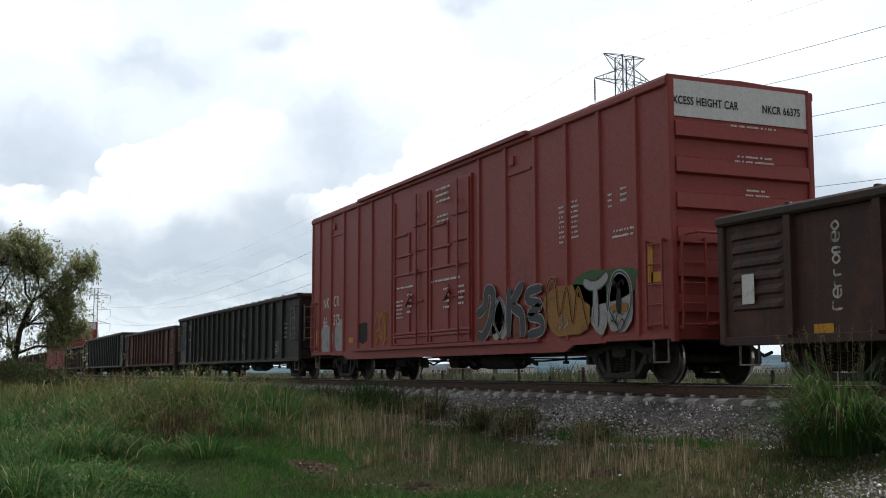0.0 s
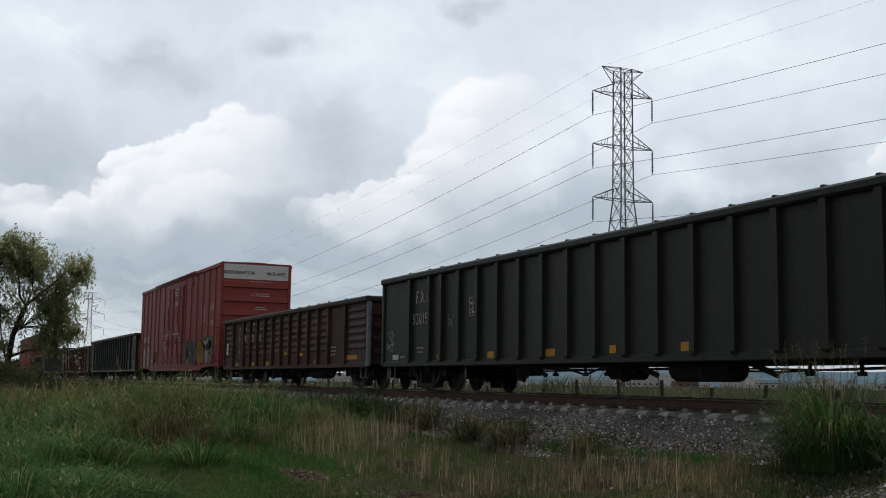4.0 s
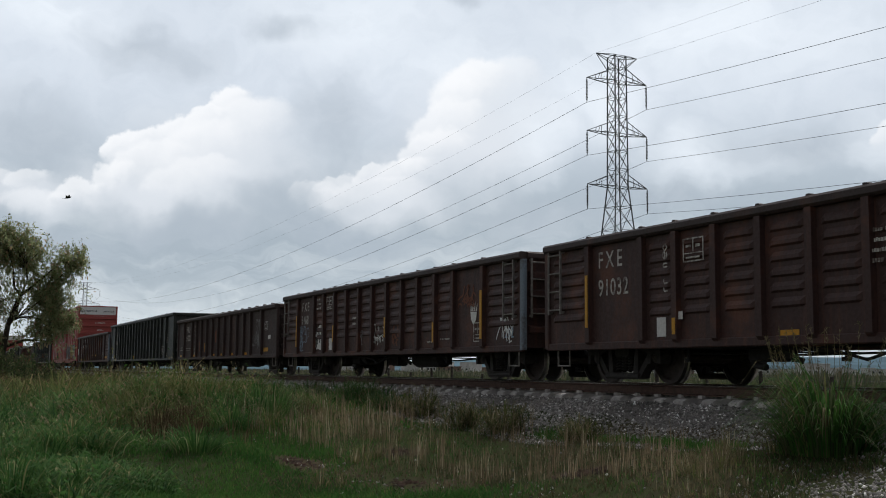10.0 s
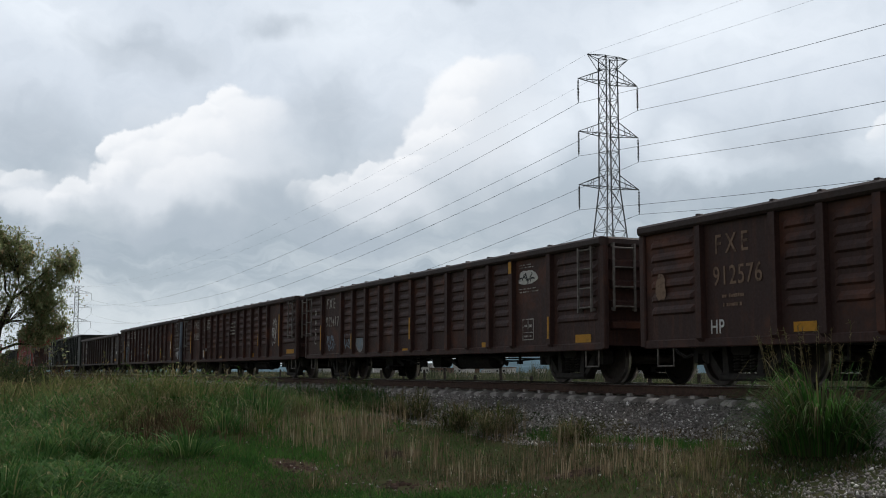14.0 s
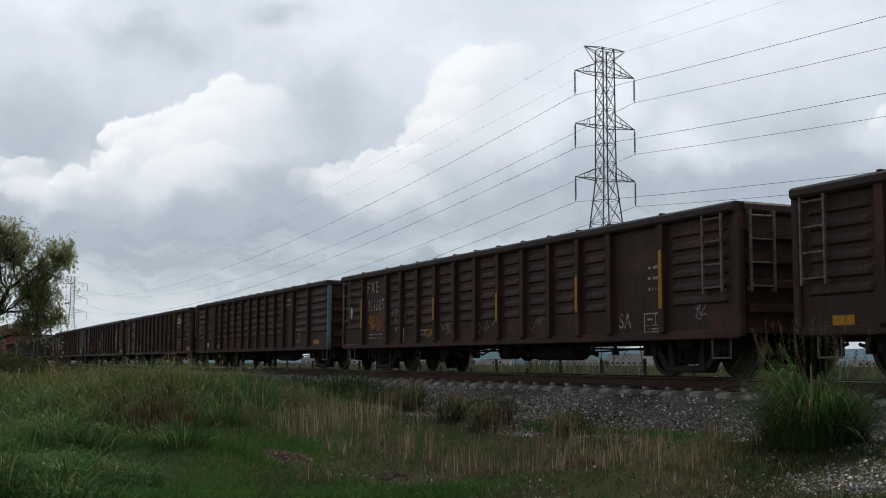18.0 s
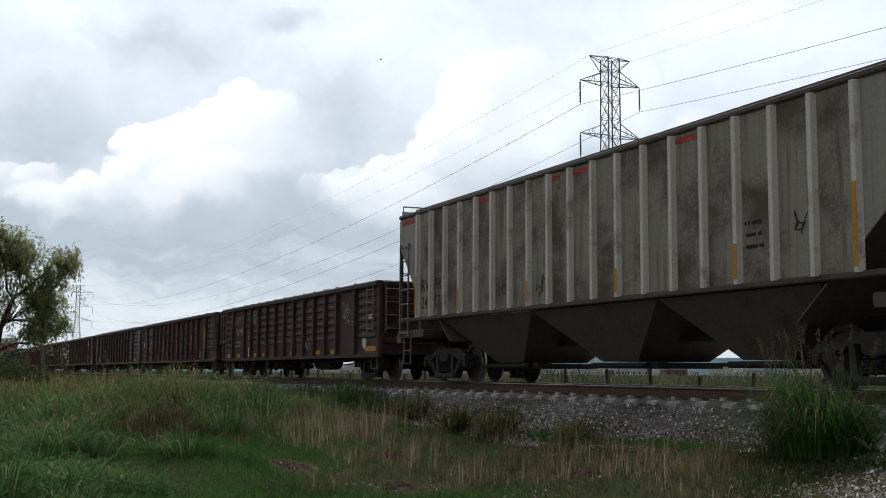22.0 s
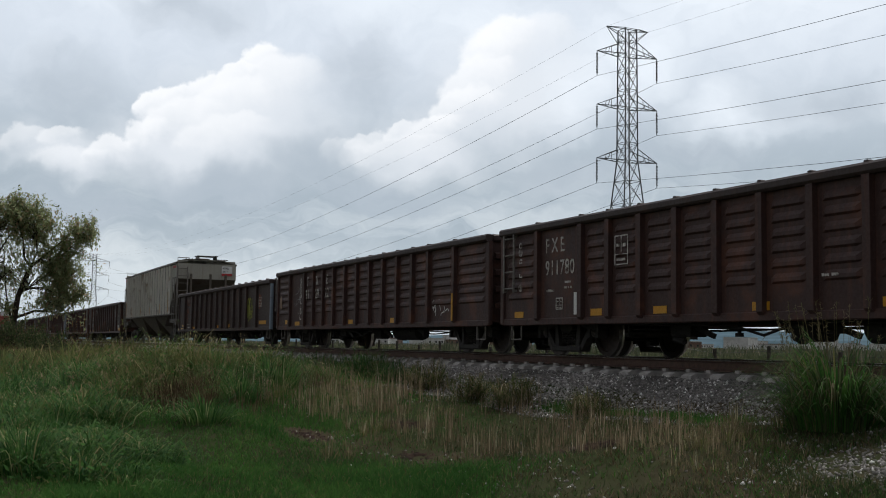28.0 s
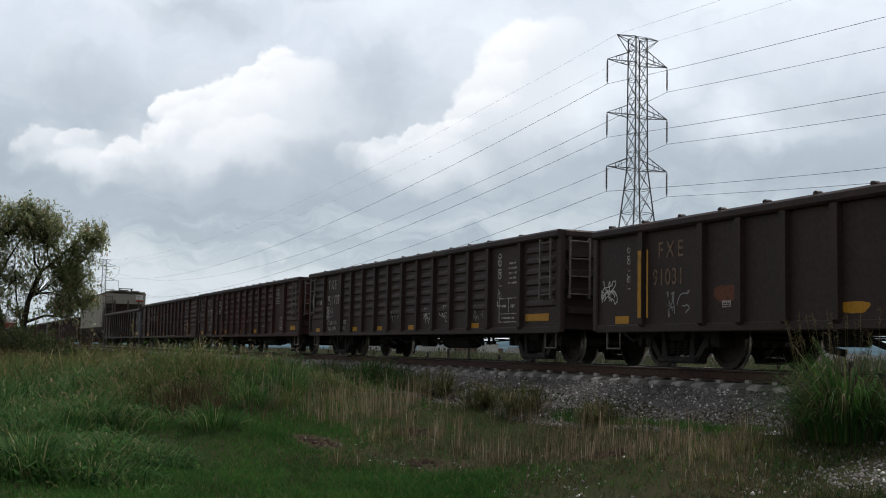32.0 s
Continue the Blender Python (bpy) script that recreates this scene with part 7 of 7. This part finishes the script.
    keep = (y < 9.0) & (r.random(len(x)) > 0.8 * green_chance(x, y)) & (r.random(len(x)) < (0.35 + 0.65 * (noise_mask(x, y, 93, 2.5) > 0.45)) * (0.06 + grown(x, y)))
    x, y = x[keep], y[keep]
    cut = len(x) * 2 // 5
    for nm, sl, mt, lb, sd in (("low_dry_grass", slice(0, cut), "brown_weeds", "low dry grass between tufts", 94), ("low_green_grass", slice(cut, None), "weeds", "low dull green weeds between dry tufts", 95)):
        k = len(x[sl])
        blades(nm, on_ground(x[sl], y[sl]), r.uniform(0.03, 0.14, k), r.uniform(0.007, 0.016, k), 1.0, M[mt], lb, "grass", sd)
    # patches of short green between the dry tufts
    x, y, d, a, r = spread(110000, 6.5, 22, 16, 53, 191)
    keep = (y < 8.4) & (r.random(len(x)) < smoothstep(0.30, 0.62, noise_mask(x, y, 193, 1.3)) * grown(x, y))
    x, y = x[keep], y[keep]
    blades("green_patches", on_ground(x, y), r.uniform(0.04, 0.15, len(x)), r.uniform(0.007, 0.014, len(x)), 1.0, M["weeds"], "patches of dull green grass among dry stalks", "grass", 194)
    # green strip along the foot of the ballast
    r = np.random.default_rng(97)
    cx = r.uniform(-15.2, -10.2, 420)
    cy = 8.55 + 0.14 * r.standard_normal(420) + 0.1 * np.sin(2 * cx)
    tufts("green_strip", cx, cy, r.uniform(0.06, 0.2, 420), 14, 0.2, (0.008, 0.016), "lawn", "strip of green grass at the foot of the ballast", 98, (0.1, 0.7), (0.2, 0.8))
    # rough growth on the far bank
    cx, cy, cd, ca, r = spread(5200, 30, 90, -5, 9, 18)
    keep = (cy < 9.0) & (cy > -6)
    cx, cy = cx[keep], cy[keep]
    q = noise_mask(cx, cy, 63, 0.5)
    ch = (0.2 + 1.1 * q ** 2) * r.uniform(0.5, 1.2, len(cx))
    hue = noise_mask(cx, cy, 64, 0.6) + 0.2 * r.standard_normal(len(cx))
    for lo, hi, mat, word, sd in ((-9, 0.45, "brown_weeds", "brown", 19), (0.45, 9, "olive", "olive green", 20)):
        k = (hue >= lo) & (hue < hi)
        tufts("rough_growth", cx[k], cy[k], ch[k], 16, 0.5, (0.025, 0.06), mat, "rough " + word + " weeds on a bank", sd, (0.0, 0.8), (0.2, 0.9))
    r = np.random.default_rng(23)
    n = 110000
    y = YC + 3.8 + 30 * r.random(n) ** 2.2
    x = -y * np.tan(np.radians(r.uniform(34, 82, n)))
    hh = (0.38 + 0.65 * noise_mask(x, y, 51) ** 2) * r.uniform(0.5, 1.2, n)
    n2 = 36000
    y2 = YC + 40 + 190 * r.random(n2) ** 1.5
    x2 = -y2 * np.tan(np.radians(r.uniform(34, 82, n2)))
    keep = noise_mask(x2, y2, 55, 0.12) + 0.25 * noise_mask(x2, y2, 56, 0.6) > 0.6
    x2, y2 = x2[keep], y2[keep]
    blades("far_scrub", on_ground(x2, y2), (0.7 + 1.7 * noise_mask(x2, y2, 58, 0.3) ** 2) * r.uniform(0.4, 1.1, len(x2)), r.uniform(0.08, 0.22, len(x2)), 0.5, M["scrub"], "grey-green scrub across the fields", "scrub", 25)
    blades("far_weeds", on_ground(x, y), hh, r.uniform(0.02, 0.045, n), 0.6, M["weeds"], "weeds and tall grass beyond the track", "grass", 24)


build_grass()


def soil_patch(bx, by, rx, ry, seed):
    """Crumbs of turned earth lying on the ground."""
    r = np.random.default_rng(seed)
    n = int(230 * rx)
    a, q = r.uniform(0, 2 * np.pi, n), np.sqrt(r.random(n))
    x, y = bx + rx * q * np.cos(a), by + ry * q * np.sin(a)
    at = np.stack([x, y, ground_z(x, y) + 0.01 * (1 - q)], -1)
    size = r.uniform(0.012, 0.042, n) * (1.15 - q)
    cube = np.array([(-1, -1, -1), (1, -1, -1), (1, 1, -1), (-1, 1, -1), (-0.6, -0.6, 0.7), (0.7, -0.5, 0.6), (0.5, 0.6, 0.8), (-0.6, 0.7, 0.6)])
    v = at[:, None] + (cube[None] + 0.25 * r.standard_normal((n, 8, 3))) * size[:, None, None] * np.array((1.2, 1.2, 0.7))
    f = np.array([(0, 1, 5, 4), (1, 2, 6, 5), (2, 3, 7, 6), (3, 0, 4, 7), (4, 5, 6, 7)])
    f = (f[None] + 8 * np.arange(n)[:, None, None]).reshape(-1, 4)
    whole("soil_crumbs", numpy_mesh("soil_crumbs", v.reshape(-1, 3), f, M["soil"]), "patch of loose reddish-brown earth among grass", "soil", kind="stuff")


for i, row in enumerate(BARE[:4]):
    soil_patch(*row, 300 + i)


def grass_clump(name, at, radius, height, count, seed, label, seeds=True, mats=("green", "weeds"), broad=0.024):
    r = np.random.default_rng(seed)
    ob = thing(name, label, "grass clump", at)
    for half, mat in enumerate(mats):
        n = count // 2
        a = r.uniform(0, 2 * np.pi, n)
        q = np.sqrt(r.random(n))
        out = np.stack([np.cos(a), np.sin(a)], -1)
        pos = np.concatenate([out * (radius * 0.5 * q)[:, None], np.zeros((n, 1))], 1)
        lobes = 1 + 0.22 * np.sin(3 * a + seed) + 0.15 * np.sin(5 * a + 2 * seed)
        h = height * r.uniform(0.35, 1.0, n) * (1 - 0.38 * q ** 2) * lobes
        reach = r.uniform(0.1, 1.0, n) * radius * (0.4 + 0.6 * q) * lobes
        v, f = arching(pos, out, h, reach, r.uniform(0.4 * broad, broad, n), r.uniform(0.7, 1.8, n) * (0.35 + 0.65 * q), 5)
        part("leaf_tuft", numpy_mesh("leaf_tuft", v, f, M[mat]), ob)
    if seeds:
        mm = Mesh()
        rr = random.Random(seed)
        for i in range(38):
            an, q = rr.uniform(0, 6.28), rr.uniform(0, radius * 0.5)
            base = Vector((q * math.cos(an), q * math.sin(an), 0.2))
            lean = rr.uniform(0.03, 0.28)
            top = base + Vector((math.cos(an) * lean, math.sin(an) * lean, height * rr.uniform(0.6, 0.98)))
            mm.tube(base, top, 0.003, 0.002, 3)
            for k in range(9):
                b = base.lerp(top, 0.84 + 0.018 * k)
                mm.tube(b, b + Vector((rr.uniform(-0.035, 0.035), rr.uniform(-0.035, 0.035), rr.uniform(-0.02, 0.05))), 0.0045, 0.0015, 3)
        part("seed_spray", mm.data("seed_spray", M["seed"]), ob, label="thin reddish-straw seed heads")
    return ob


def leafy_bush(name, at, radius, height, stems, seed, label, mats=("fresh", "green", "weeds"), seeds=True):
    """Many leaning grass stems with long drooping leaves all along them, and loose seed heads above."""
    r = np.random.default_rng(seed)
    ob = thing(name, label, "grass clump", at)
    a, q = r.uniform(0, 2 * np.pi, stems), np.sqrt(r.random(stems))
    foot = np.stack([radius * 0.42 * q * np.cos(a), radius * 0.42 * q * np.sin(a), 0 * q], -1)
    h = height * np.sqrt(1.02 - 0.72 * q ** 2) * r.uniform(0.6, 1.08, stems)
    lean = np.stack([np.cos(a), np.sin(a), 0 * a], -1) * (radius * 0.55 * q * r.uniform(0.5, 1.2, stems))[:, None]
    for k, mat in enumerate(mats):
        n = stems * 7
        i = r.integers(0, stems, n)
        t = r.uniform(0.08, 1.0, n)
        pos = foot[i] + lean[i] * (t ** 1.4)[:, None]
        pos[:, 2] += h[i] * t
        b = a[i] + r.normal(0, 1.3, n)
        out = np.stack([np.cos(b), np.sin(b)], -1)
        L = r.uniform(0.16, 0.42, n) * (1.1 - 0.4 * t)
        v, f = arching(pos, out, L * r.uniform(0.2, 0.8, n), L * r.uniform(0.5, 1.0, n), r.uniform(0.009, 0.020, n), r.uniform(0.8, 2.2, n), 4)
        part("leaf_tuft", numpy_mesh("leaf_tuft", v, f, M[mat]), ob)
    m = Mesh()
    rr = random.Random(seed)
    for i in range(0, stems, 2 if seeds else 6):
        p = Vector(foot[i])
        top = p + Vector(lean[i]) * 1.15 + Vector((rr.uniform(-0.08, 0.08), rr.uniform(-0.08, 0.08), float(h[i]) * rr.uniform(1.0, 1.38)))
        m.tube(p, top, 0.004, 0.002, 3)
        for k in range(12):
            c = p.lerp(top, 0.86 + 0.0125 * k)
            m.tube(c, c + Vector((rr.uniform(-0.045, 0.045), rr.uniform(-0.045, 0.045), rr.uniform(-0.01, 0.05))), 0.004, 0.0015, 3)
    part("seed_spray", m.data("seed_spray", M["seed"]), ob, label="thin reddish-straw seed heads")
    return ob


grass_clump("grass_clump", (-8.67, 8.14, float(ground_z(-8.67, 8.14)) - 0.03), 0.98, 1.12, 1200, 61, "large tussock of arching green grass with straw seed heads", True, ("lawn", "weeds"), 0.030)
for i, (gx, gy, gr, gh, gc) in enumerate([(-25.5, 9.0, 0.95, 0.65, 110), (-23.6, 8.8, 0.9, 0.7, 110), (-21.9, 8.7, 0.7, 0.5, 70), (-27.8, 8.9, 0.9, 0.65, 100), (-30.2, 8.8, 0.9, 0.6, 90)]):
    leafy_bush("weed_clump", (gx, gy, float(ground_z(gx, gy)) - 0.04), gr, gh, gc, 70 + i, "dark green weed clump at the foot of the ballast", ("green", "weeds", "green"), False)
for i, (gx, gy, gr, gh, gc) in enumerate([(-19.4, 8.4, 0.6, 0.55, 60), (-17.0, 8.1, 0.5, 0.5, 50), (-15.9, 8.3, 0.55, 0.5, 50), (-13.4, 8.2, 0.4, 0.35, 36)]):
    leafy_bush("dry_weed_clump", (gx, gy, float(ground_z(gx, gy)) - 0.04), gr, gh, gc, 80 + i, "half-dry olive and brown weed clump beside the ballast", ("olive", "weeds", "dry"), False)

# tussocks over the mound and the lush side of the meadow
rt = random.Random(44)
kinds = [grass_clump("grass_tussock", (-14.0 - 2 * q, 2.5 + q, float(ground_z(-14.0 - 2 * q, 2.5 + q)) - 0.04), 0.75, 0.5 + 0.1 * q, 300, 90 + q, "arching tussock of lush green grass", False, ("green", "fresh")) for q in range(4)]
for q in kinds:
    tagged(q, group="tussocks of the meadow")
for i in range(70):
    rad, ang = math.exp(rt.uniform(math.log(12), math.log(27))), rt.uniform(-4, 17)
    gx, gy = -math.cos(radians(ang)) * rad, math.sin(radians(ang)) * rad
    if gy > 8.8 or (ang > 8 and rad < 20):
        continue
    ob = copy_thing(rt.choice(kinds), pose(gx, gy, float(ground_z(gx, gy)) - 0.05, 0, 0, rt.uniform(0, 360)))


def build_tree(name, at, label, trunk_pts, blobs, leaves, leaf_len, mat, seed, r0):
    rng = random.Random(seed)
    tree = thing(name, label, "tree", at)
    for line in trunk_pts:
        m = Mesh()
        n = len(line)
        for k in range(n - 1):
            f0, f1 = line[k], line[k + 1]
            m.tube(f0[:3], f1[:3], f0[3], f1[3], 8)
        part("limb" if line[0][2] > 0.3 else "trunk", m.data("limb", M["bark"], True), tree)
    r = np.random.default_rng(seed)
    for (bx, by, bz, rx, ry, rz, count) in blobs:
        tw = Mesh()
        hang = []
        for i in range(max(6, count // 60)):
            u = Vector([max(-1.0, min(1.0, rng.gauss(0, 0.55))) for _ in range(3)])
            p = Vector((bx + u.x * rx, by + u.y * ry, bz + u.z * rz))
            tw.tube((bx, by, bz - 0.5 * rz), p, 0.018, 0.006, 4)
            hang.append(p)
        part("branchwork", tw.data("branchwork", M["bark"]), tree)
        # leaves hang in small sprays along the outer twigs
        count = int(0.62 * count)
        sprays = max(4, count // 16)
        idx = r.integers(0, len(hang), sprays)
        hp = np.array([tuple(h) for h in hang])[idx]
        mid = hp + np.clip(r.normal(0, 0.42, (sprays, 3)), -0.9, 0.9) * np.array((rx, ry, rz)) * 0.7
        which = r.integers(0, sprays, count)
        fall = r.random(count)
        swing = r.normal(0, 0.10, (sprays, 2))
        c = mid[which] + np.stack([swing[which, 0] * fall + r.normal(0, 0.06, count), swing[which, 1] * fall + r.normal(0, 0.10, count), 0.22 - 0.5 * fall + r.normal(0, 0.05, count)], -1)
        a = r.uniform(0, 2 * np.pi, count)
        tilt = r.uniform(-1.4, 0.2, count)
        dirv = np.stack([np.cos(a) * np.cos(tilt), np.sin(a) * np.cos(tilt), np.sin(tilt)], -1)
        side = np.stack([-np.sin(a), np.cos(a), r.normal(0, 0.4, count)], -1)
        L = leaf_len * r.uniform(0.6, 1.3, count)[:, None]
        v = np.stack([c, c + dirv * L * 0.5 + side * L * 0.17, c + dirv * L, c + dirv * L * 0.5 - side * L * 0.17], 1)
        f = (np.array([(0, 1, 2, 3)])[None] + 4 * np.arange(count)[:, None, None]).reshape(-1, 4)
        part("crown", numpy_mesh("crown", v.reshape(-1, 3), f, mat), tree)
    return tree


def polar(r, ang):
    return -math.cos(radians(ang)) * r, math.sin(radians(ang)) * r


# local axes of the trees: x towards the right of the view, y away
def oriented(tree, ang):
    tree.rotation_euler = (0, 0, radians(90 - ang))


tx0, ty0 = polar(62, 2.3)
willow = build_tree("willow_tree", (tx0, ty0, float(ground_z(tx0, ty0)) - 0.1), "leaning willow tree with open grey-green crown", [
    [(1.0, 0, 0, 0.187), (1.0, 0, 1.75, 0.151), (1.17, 0, 3.06, 0.130), (1.45, 0, 3.95, 0.108), (1.71, 0, 4.62, 0.086), (2.33, 0, 5.14, 0.058), (3.19, 0, 6.0, 0.043), (3.8, 0, 6.6, 0.022)],
    [(1.71, 0, 4.62, 0.065), (1.39, 0.1, 5.05, 0.054), (1.3, 0.1, 6.0, 0.036), (0.9, 0.2, 7.2, 0.022)],
    [(1.75, 0, 4.7, 0.050), (2.0, -0.1, 5.4, 0.040), (1.9, -0.1, 6.6, 0.022)],
    [(1.04, 0, 1.95, 0.079), (2.03, 0.1, 2.35, 0.058), (3.14, 0.1, 2.31, 0.029)],
    [(1.25, 0, 3.3, 0.072), (1.71, 0.1, 3.5, 0.058), (2.26, 0.1, 3.55, 0.036), (3.0, 0.1, 3.3, 0.018)],
    [(0.25, 0.3, 0, 0.158), (0.0, 0.3, 1.73, 0.130), (-0.26, 0.3, 2.87, 0.108), (-0.55, 0.3, 4.0, 0.079), (-1.2, 0.2, 5.4, 0.050), (-1.8, 0.2, 6.9, 0.022)],
    [(-0.5, 0.3, 3.9, 0.065), (0.2, 0.2, 5.4, 0.043), (0.8, 0.1, 6.5, 0.022)],
    [(0.95, 0, 1.6, 0.058), (0.6, -0.2, 3.1, 0.036), (0.45, -0.2, 4.6, 0.022)]],
    [(1.85, 0, 6.6, 1.1, 1.2, 1, 6019), (1, 0.3, 7.3, 1.1, 1.1, 0.8, 4377), (0, 0, 7, 1.2, 1.2, 1.1, 4377), (0.5, 0, 7.95, 0.7, 0.8, 0.4, 957), (1.7, 0, 7.6, 0.7, 0.7, 0.4, 1094),
     (4.05, 0, 6.5, 0.792, 0.9, 0.72, 3420), (3.4, 0, 5.7, 0.7, 0.8, 0.6, 2090), (4.45, 0, 6.3, 0.495, 0.6, 0.5, 889),
     (3.3, 0, 4.3, 0.8, 0.9, 0.9, 7429), (2.6, 0.1, 5, 0.8, 0.8, 0.6, 2660), (3, 0, 2.9, 0.9, 0.9, 0.6, 4522), (4.05, 0, 3.4, 0.55, 0.6, 0.5, 1453),
     (0.3, 0, 4.4, 1, 1, 1, 2470), (-1.2, 0.2, 5.6, 1.3, 1.2, 1.2, 4940), (-1.5, 0.2, 3.8, 1.1, 1.1, 0.9, 2470), (-2, 0, 7.2, 1.3, 1.2, 1, 3556), (0.6, 0, 2.6, 0.8, 0.8, 0.5, 855), (1.6, 0.2, 4.6, 2.2, 1.2, 2.2, 3600), (-0.6, 0.2, 5.2, 2.2, 1.2, 2.2, 3600)], 0, 0.20, M["leaf"], 31, 0.26)
oriented(willow, 2.8)
for i, (rr, ang, sc, mt) in enumerate([(66, 4.4, 1.0, "leaf_red"), (57, 3.2, 0.85, "weeds"), (58, 1.6, 1.2, "weeds"), (56, 0.5, 1.3, "weeds"), (70, 5.4, 0.75, "leaf_red"), (55, 4.6, 0.6, "weeds"), (60, 2.5, 1.0, "weeds")]):
    bx, by = polar(rr, ang)
    sh = build_tree("shrub", (bx, by, float(ground_z(bx, by)) - 0.1), ("reddish-brown" if mt == "leaf_red" else "dark green") + " shrub under a willow tree", [[(0, 0, 0, 0.06), (0.1, 0, 0.6, 0.05), (0.2, 0, 1.2, 0.02)]],
                    [(0, 0, 0.9 * sc, 1.4 * sc, 1.2, 0.8 * sc, 2200), (1.2 * sc, 0, 0.6 * sc, 1.0 * sc, 1.0, 0.6 * sc, 1300), (-1.2 * sc, 0, 0.6 * sc, 1.0 * sc, 1, 0.6 * sc, 1300)], 0, 0.16, M[mt], 80 + i, 0.05)
    oriented(sh, ang)


def build_fence():
    rng = random.Random(17)
    tops = []
    for i in range(34):
        x = -64 + i * 2.3 + rng.uniform(-0.2, 0.2)
        y = YC + 7.2
        z = float(ground_z(x, y))
        h = rng.uniform(0.95, 1.25)
        m = Mesh()
        lean = rng.uniform(-0.12, 0.12)
        m.tube((0, 0, -0.1), (lean * 0.5, 0.02, h * 0.5), 0.065, 0.06, 7)
        m.tube((lean * 0.5, 0.02, h * 0.5), (lean, 0.0, h), 0.06, 0.05, 7)
        whole("fence_post", m.data("fence_post", M["post_wood"]), "weathered grey wooden fence post leaning slightly", "fence post", (x, y, z), "posts of the field fence")
        tops.append(Vector((x + lean, y, z + h)))
    for dz in (0.12, 0.45, 0.78):
        m = Mesh().path([p - Vector((0, 0, dz)) - tops[0] for p in tops], 0.006, 3)
        whole("fence_wire", m.data("fence_wire", M["wire"]), "thin rusty fence wire strung from post to post", "wire", tops[0], "wires of the field fence")


build_fence()
build_town()


def build_bird():
    """A small dark bird on the wing."""
    bird = thing("bird", "small dark bird flying with spread wings", "bird", (0, 0, 0))
    body = Mesh().path([(-0.05, 0, 0.0), (-0.03, 0, 0.003), (0.0, 0, 0.004), (0.025, 0, 0.005), (0.038, 0, 0.007), (0.047, 0, 0.006)], [0.003, 0.008, 0.013, 0.011, 0.008, 0.002], 8)
    part("body", body.data("body", M["feather"], True), bird)
    part("tail", Mesh().prism([(-0.044, -0.005), (-0.08, -0.014), (-0.074, 0.0), (-0.08, 0.014), (-0.044, 0.005)], -0.0015, 0.0015, "z").data("tail", M["feather"]), bird)
    for s in (-1, 1):
        wing = Mesh().prism([(0.019, s * 0.008), (0.022, s * 0.044), (0.0, s * 0.094), (-0.012, s * 0.062), (-0.019, s * 0.008)], -0.0015, 0.0015, "z")
        part("wing", wing.data("wing", M["feather"]), bird, turn=(s * 0.45, 0, 0))
    return bird


BIRD = build_bird()
BIRD_HIGH = build_bird()


def motions():
    def run(t):
        """How far the train has come at a time."""
        k = t / 16 - 1
        return -123.42 * k - 0.647 * k * k
    for car, u in CARS:
        walk(car, [(t, pose(u + run(t), YC, RAIL)) for t in range(0, 33, 2)])
    start = run(0)
    steps = [2 * i / FPS for i in range(int(32 * FPS / 2) + 1)]
    turns = [math.degrees((run(t) - start) / 0.438) for t in steps]
    spin = [Matrix.Rotation(radians(a % 360), 4, "Y") for a in turns]
    for w, dx in WHEELSETS:
        walk(w, [(t, Matrix.Translation((dx, 0, 0.435)) @ m) for t, m in zip(steps, spin)])
    # the clouds drift slowly up and to the right
    axis = Vector((math.sin(radians(24.9)), math.cos(radians(24.9)), 0))
    rows = []
    for t in range(0, 33, 4):
        k = (t - 19) / 32
        rows.append((t, Matrix.Translation((0, 0, EYE)) @ Matrix.Rotation(radians(1.45 * k), 4, axis) @ Matrix.Rotation(radians(-2.0 * k), 4, "Z")))
    walk(SKY, rows)
    flight = [(0, -41.87, -35.68, 7.57), (9, -16.87, -5.68, 3.57), (9.6, -16.49, -1.27, 3.79), (9.9, -16.30, 0.94, 3.90), (10, -16.24, 1.68, 3.93), (10.1, -16.10, 2.70, 3.93), (10.2, -15.83, 3.96, 4.00), (10.3, -15.41, 5.29, 4.22), (10.4, -14.85, 6.54, 4.61), (10.8, -12.60, 11.56, 6.17), (12, -1.88, 24.63, 10.84), (32, 68.12, 44.63, 16.84)]
    walk(BIRD, [(t, pose(x, y, z, 12, -8, 66)) for t, x, y, z in flight])
    flight = [(0, -92, -150, 9), (20, -41.4, -0.6, 6), (21, -38.8, 6.9, 8.6), (21.4, -37.7, 9.9, 10.4), (21.8, -36.5, 12.6, 12.0), (22.2, -35.2, 15.5, 12.7), (22.6, -33.9, 17.7, 13.3), (23.2, -31.8, 21.2, 15.2), (32, -4, 80, 50)]
    walk(BIRD_HIGH, [(t, pose(x, y, z, 14, -10, 64)) for t, x, y, z in flight])


motions()
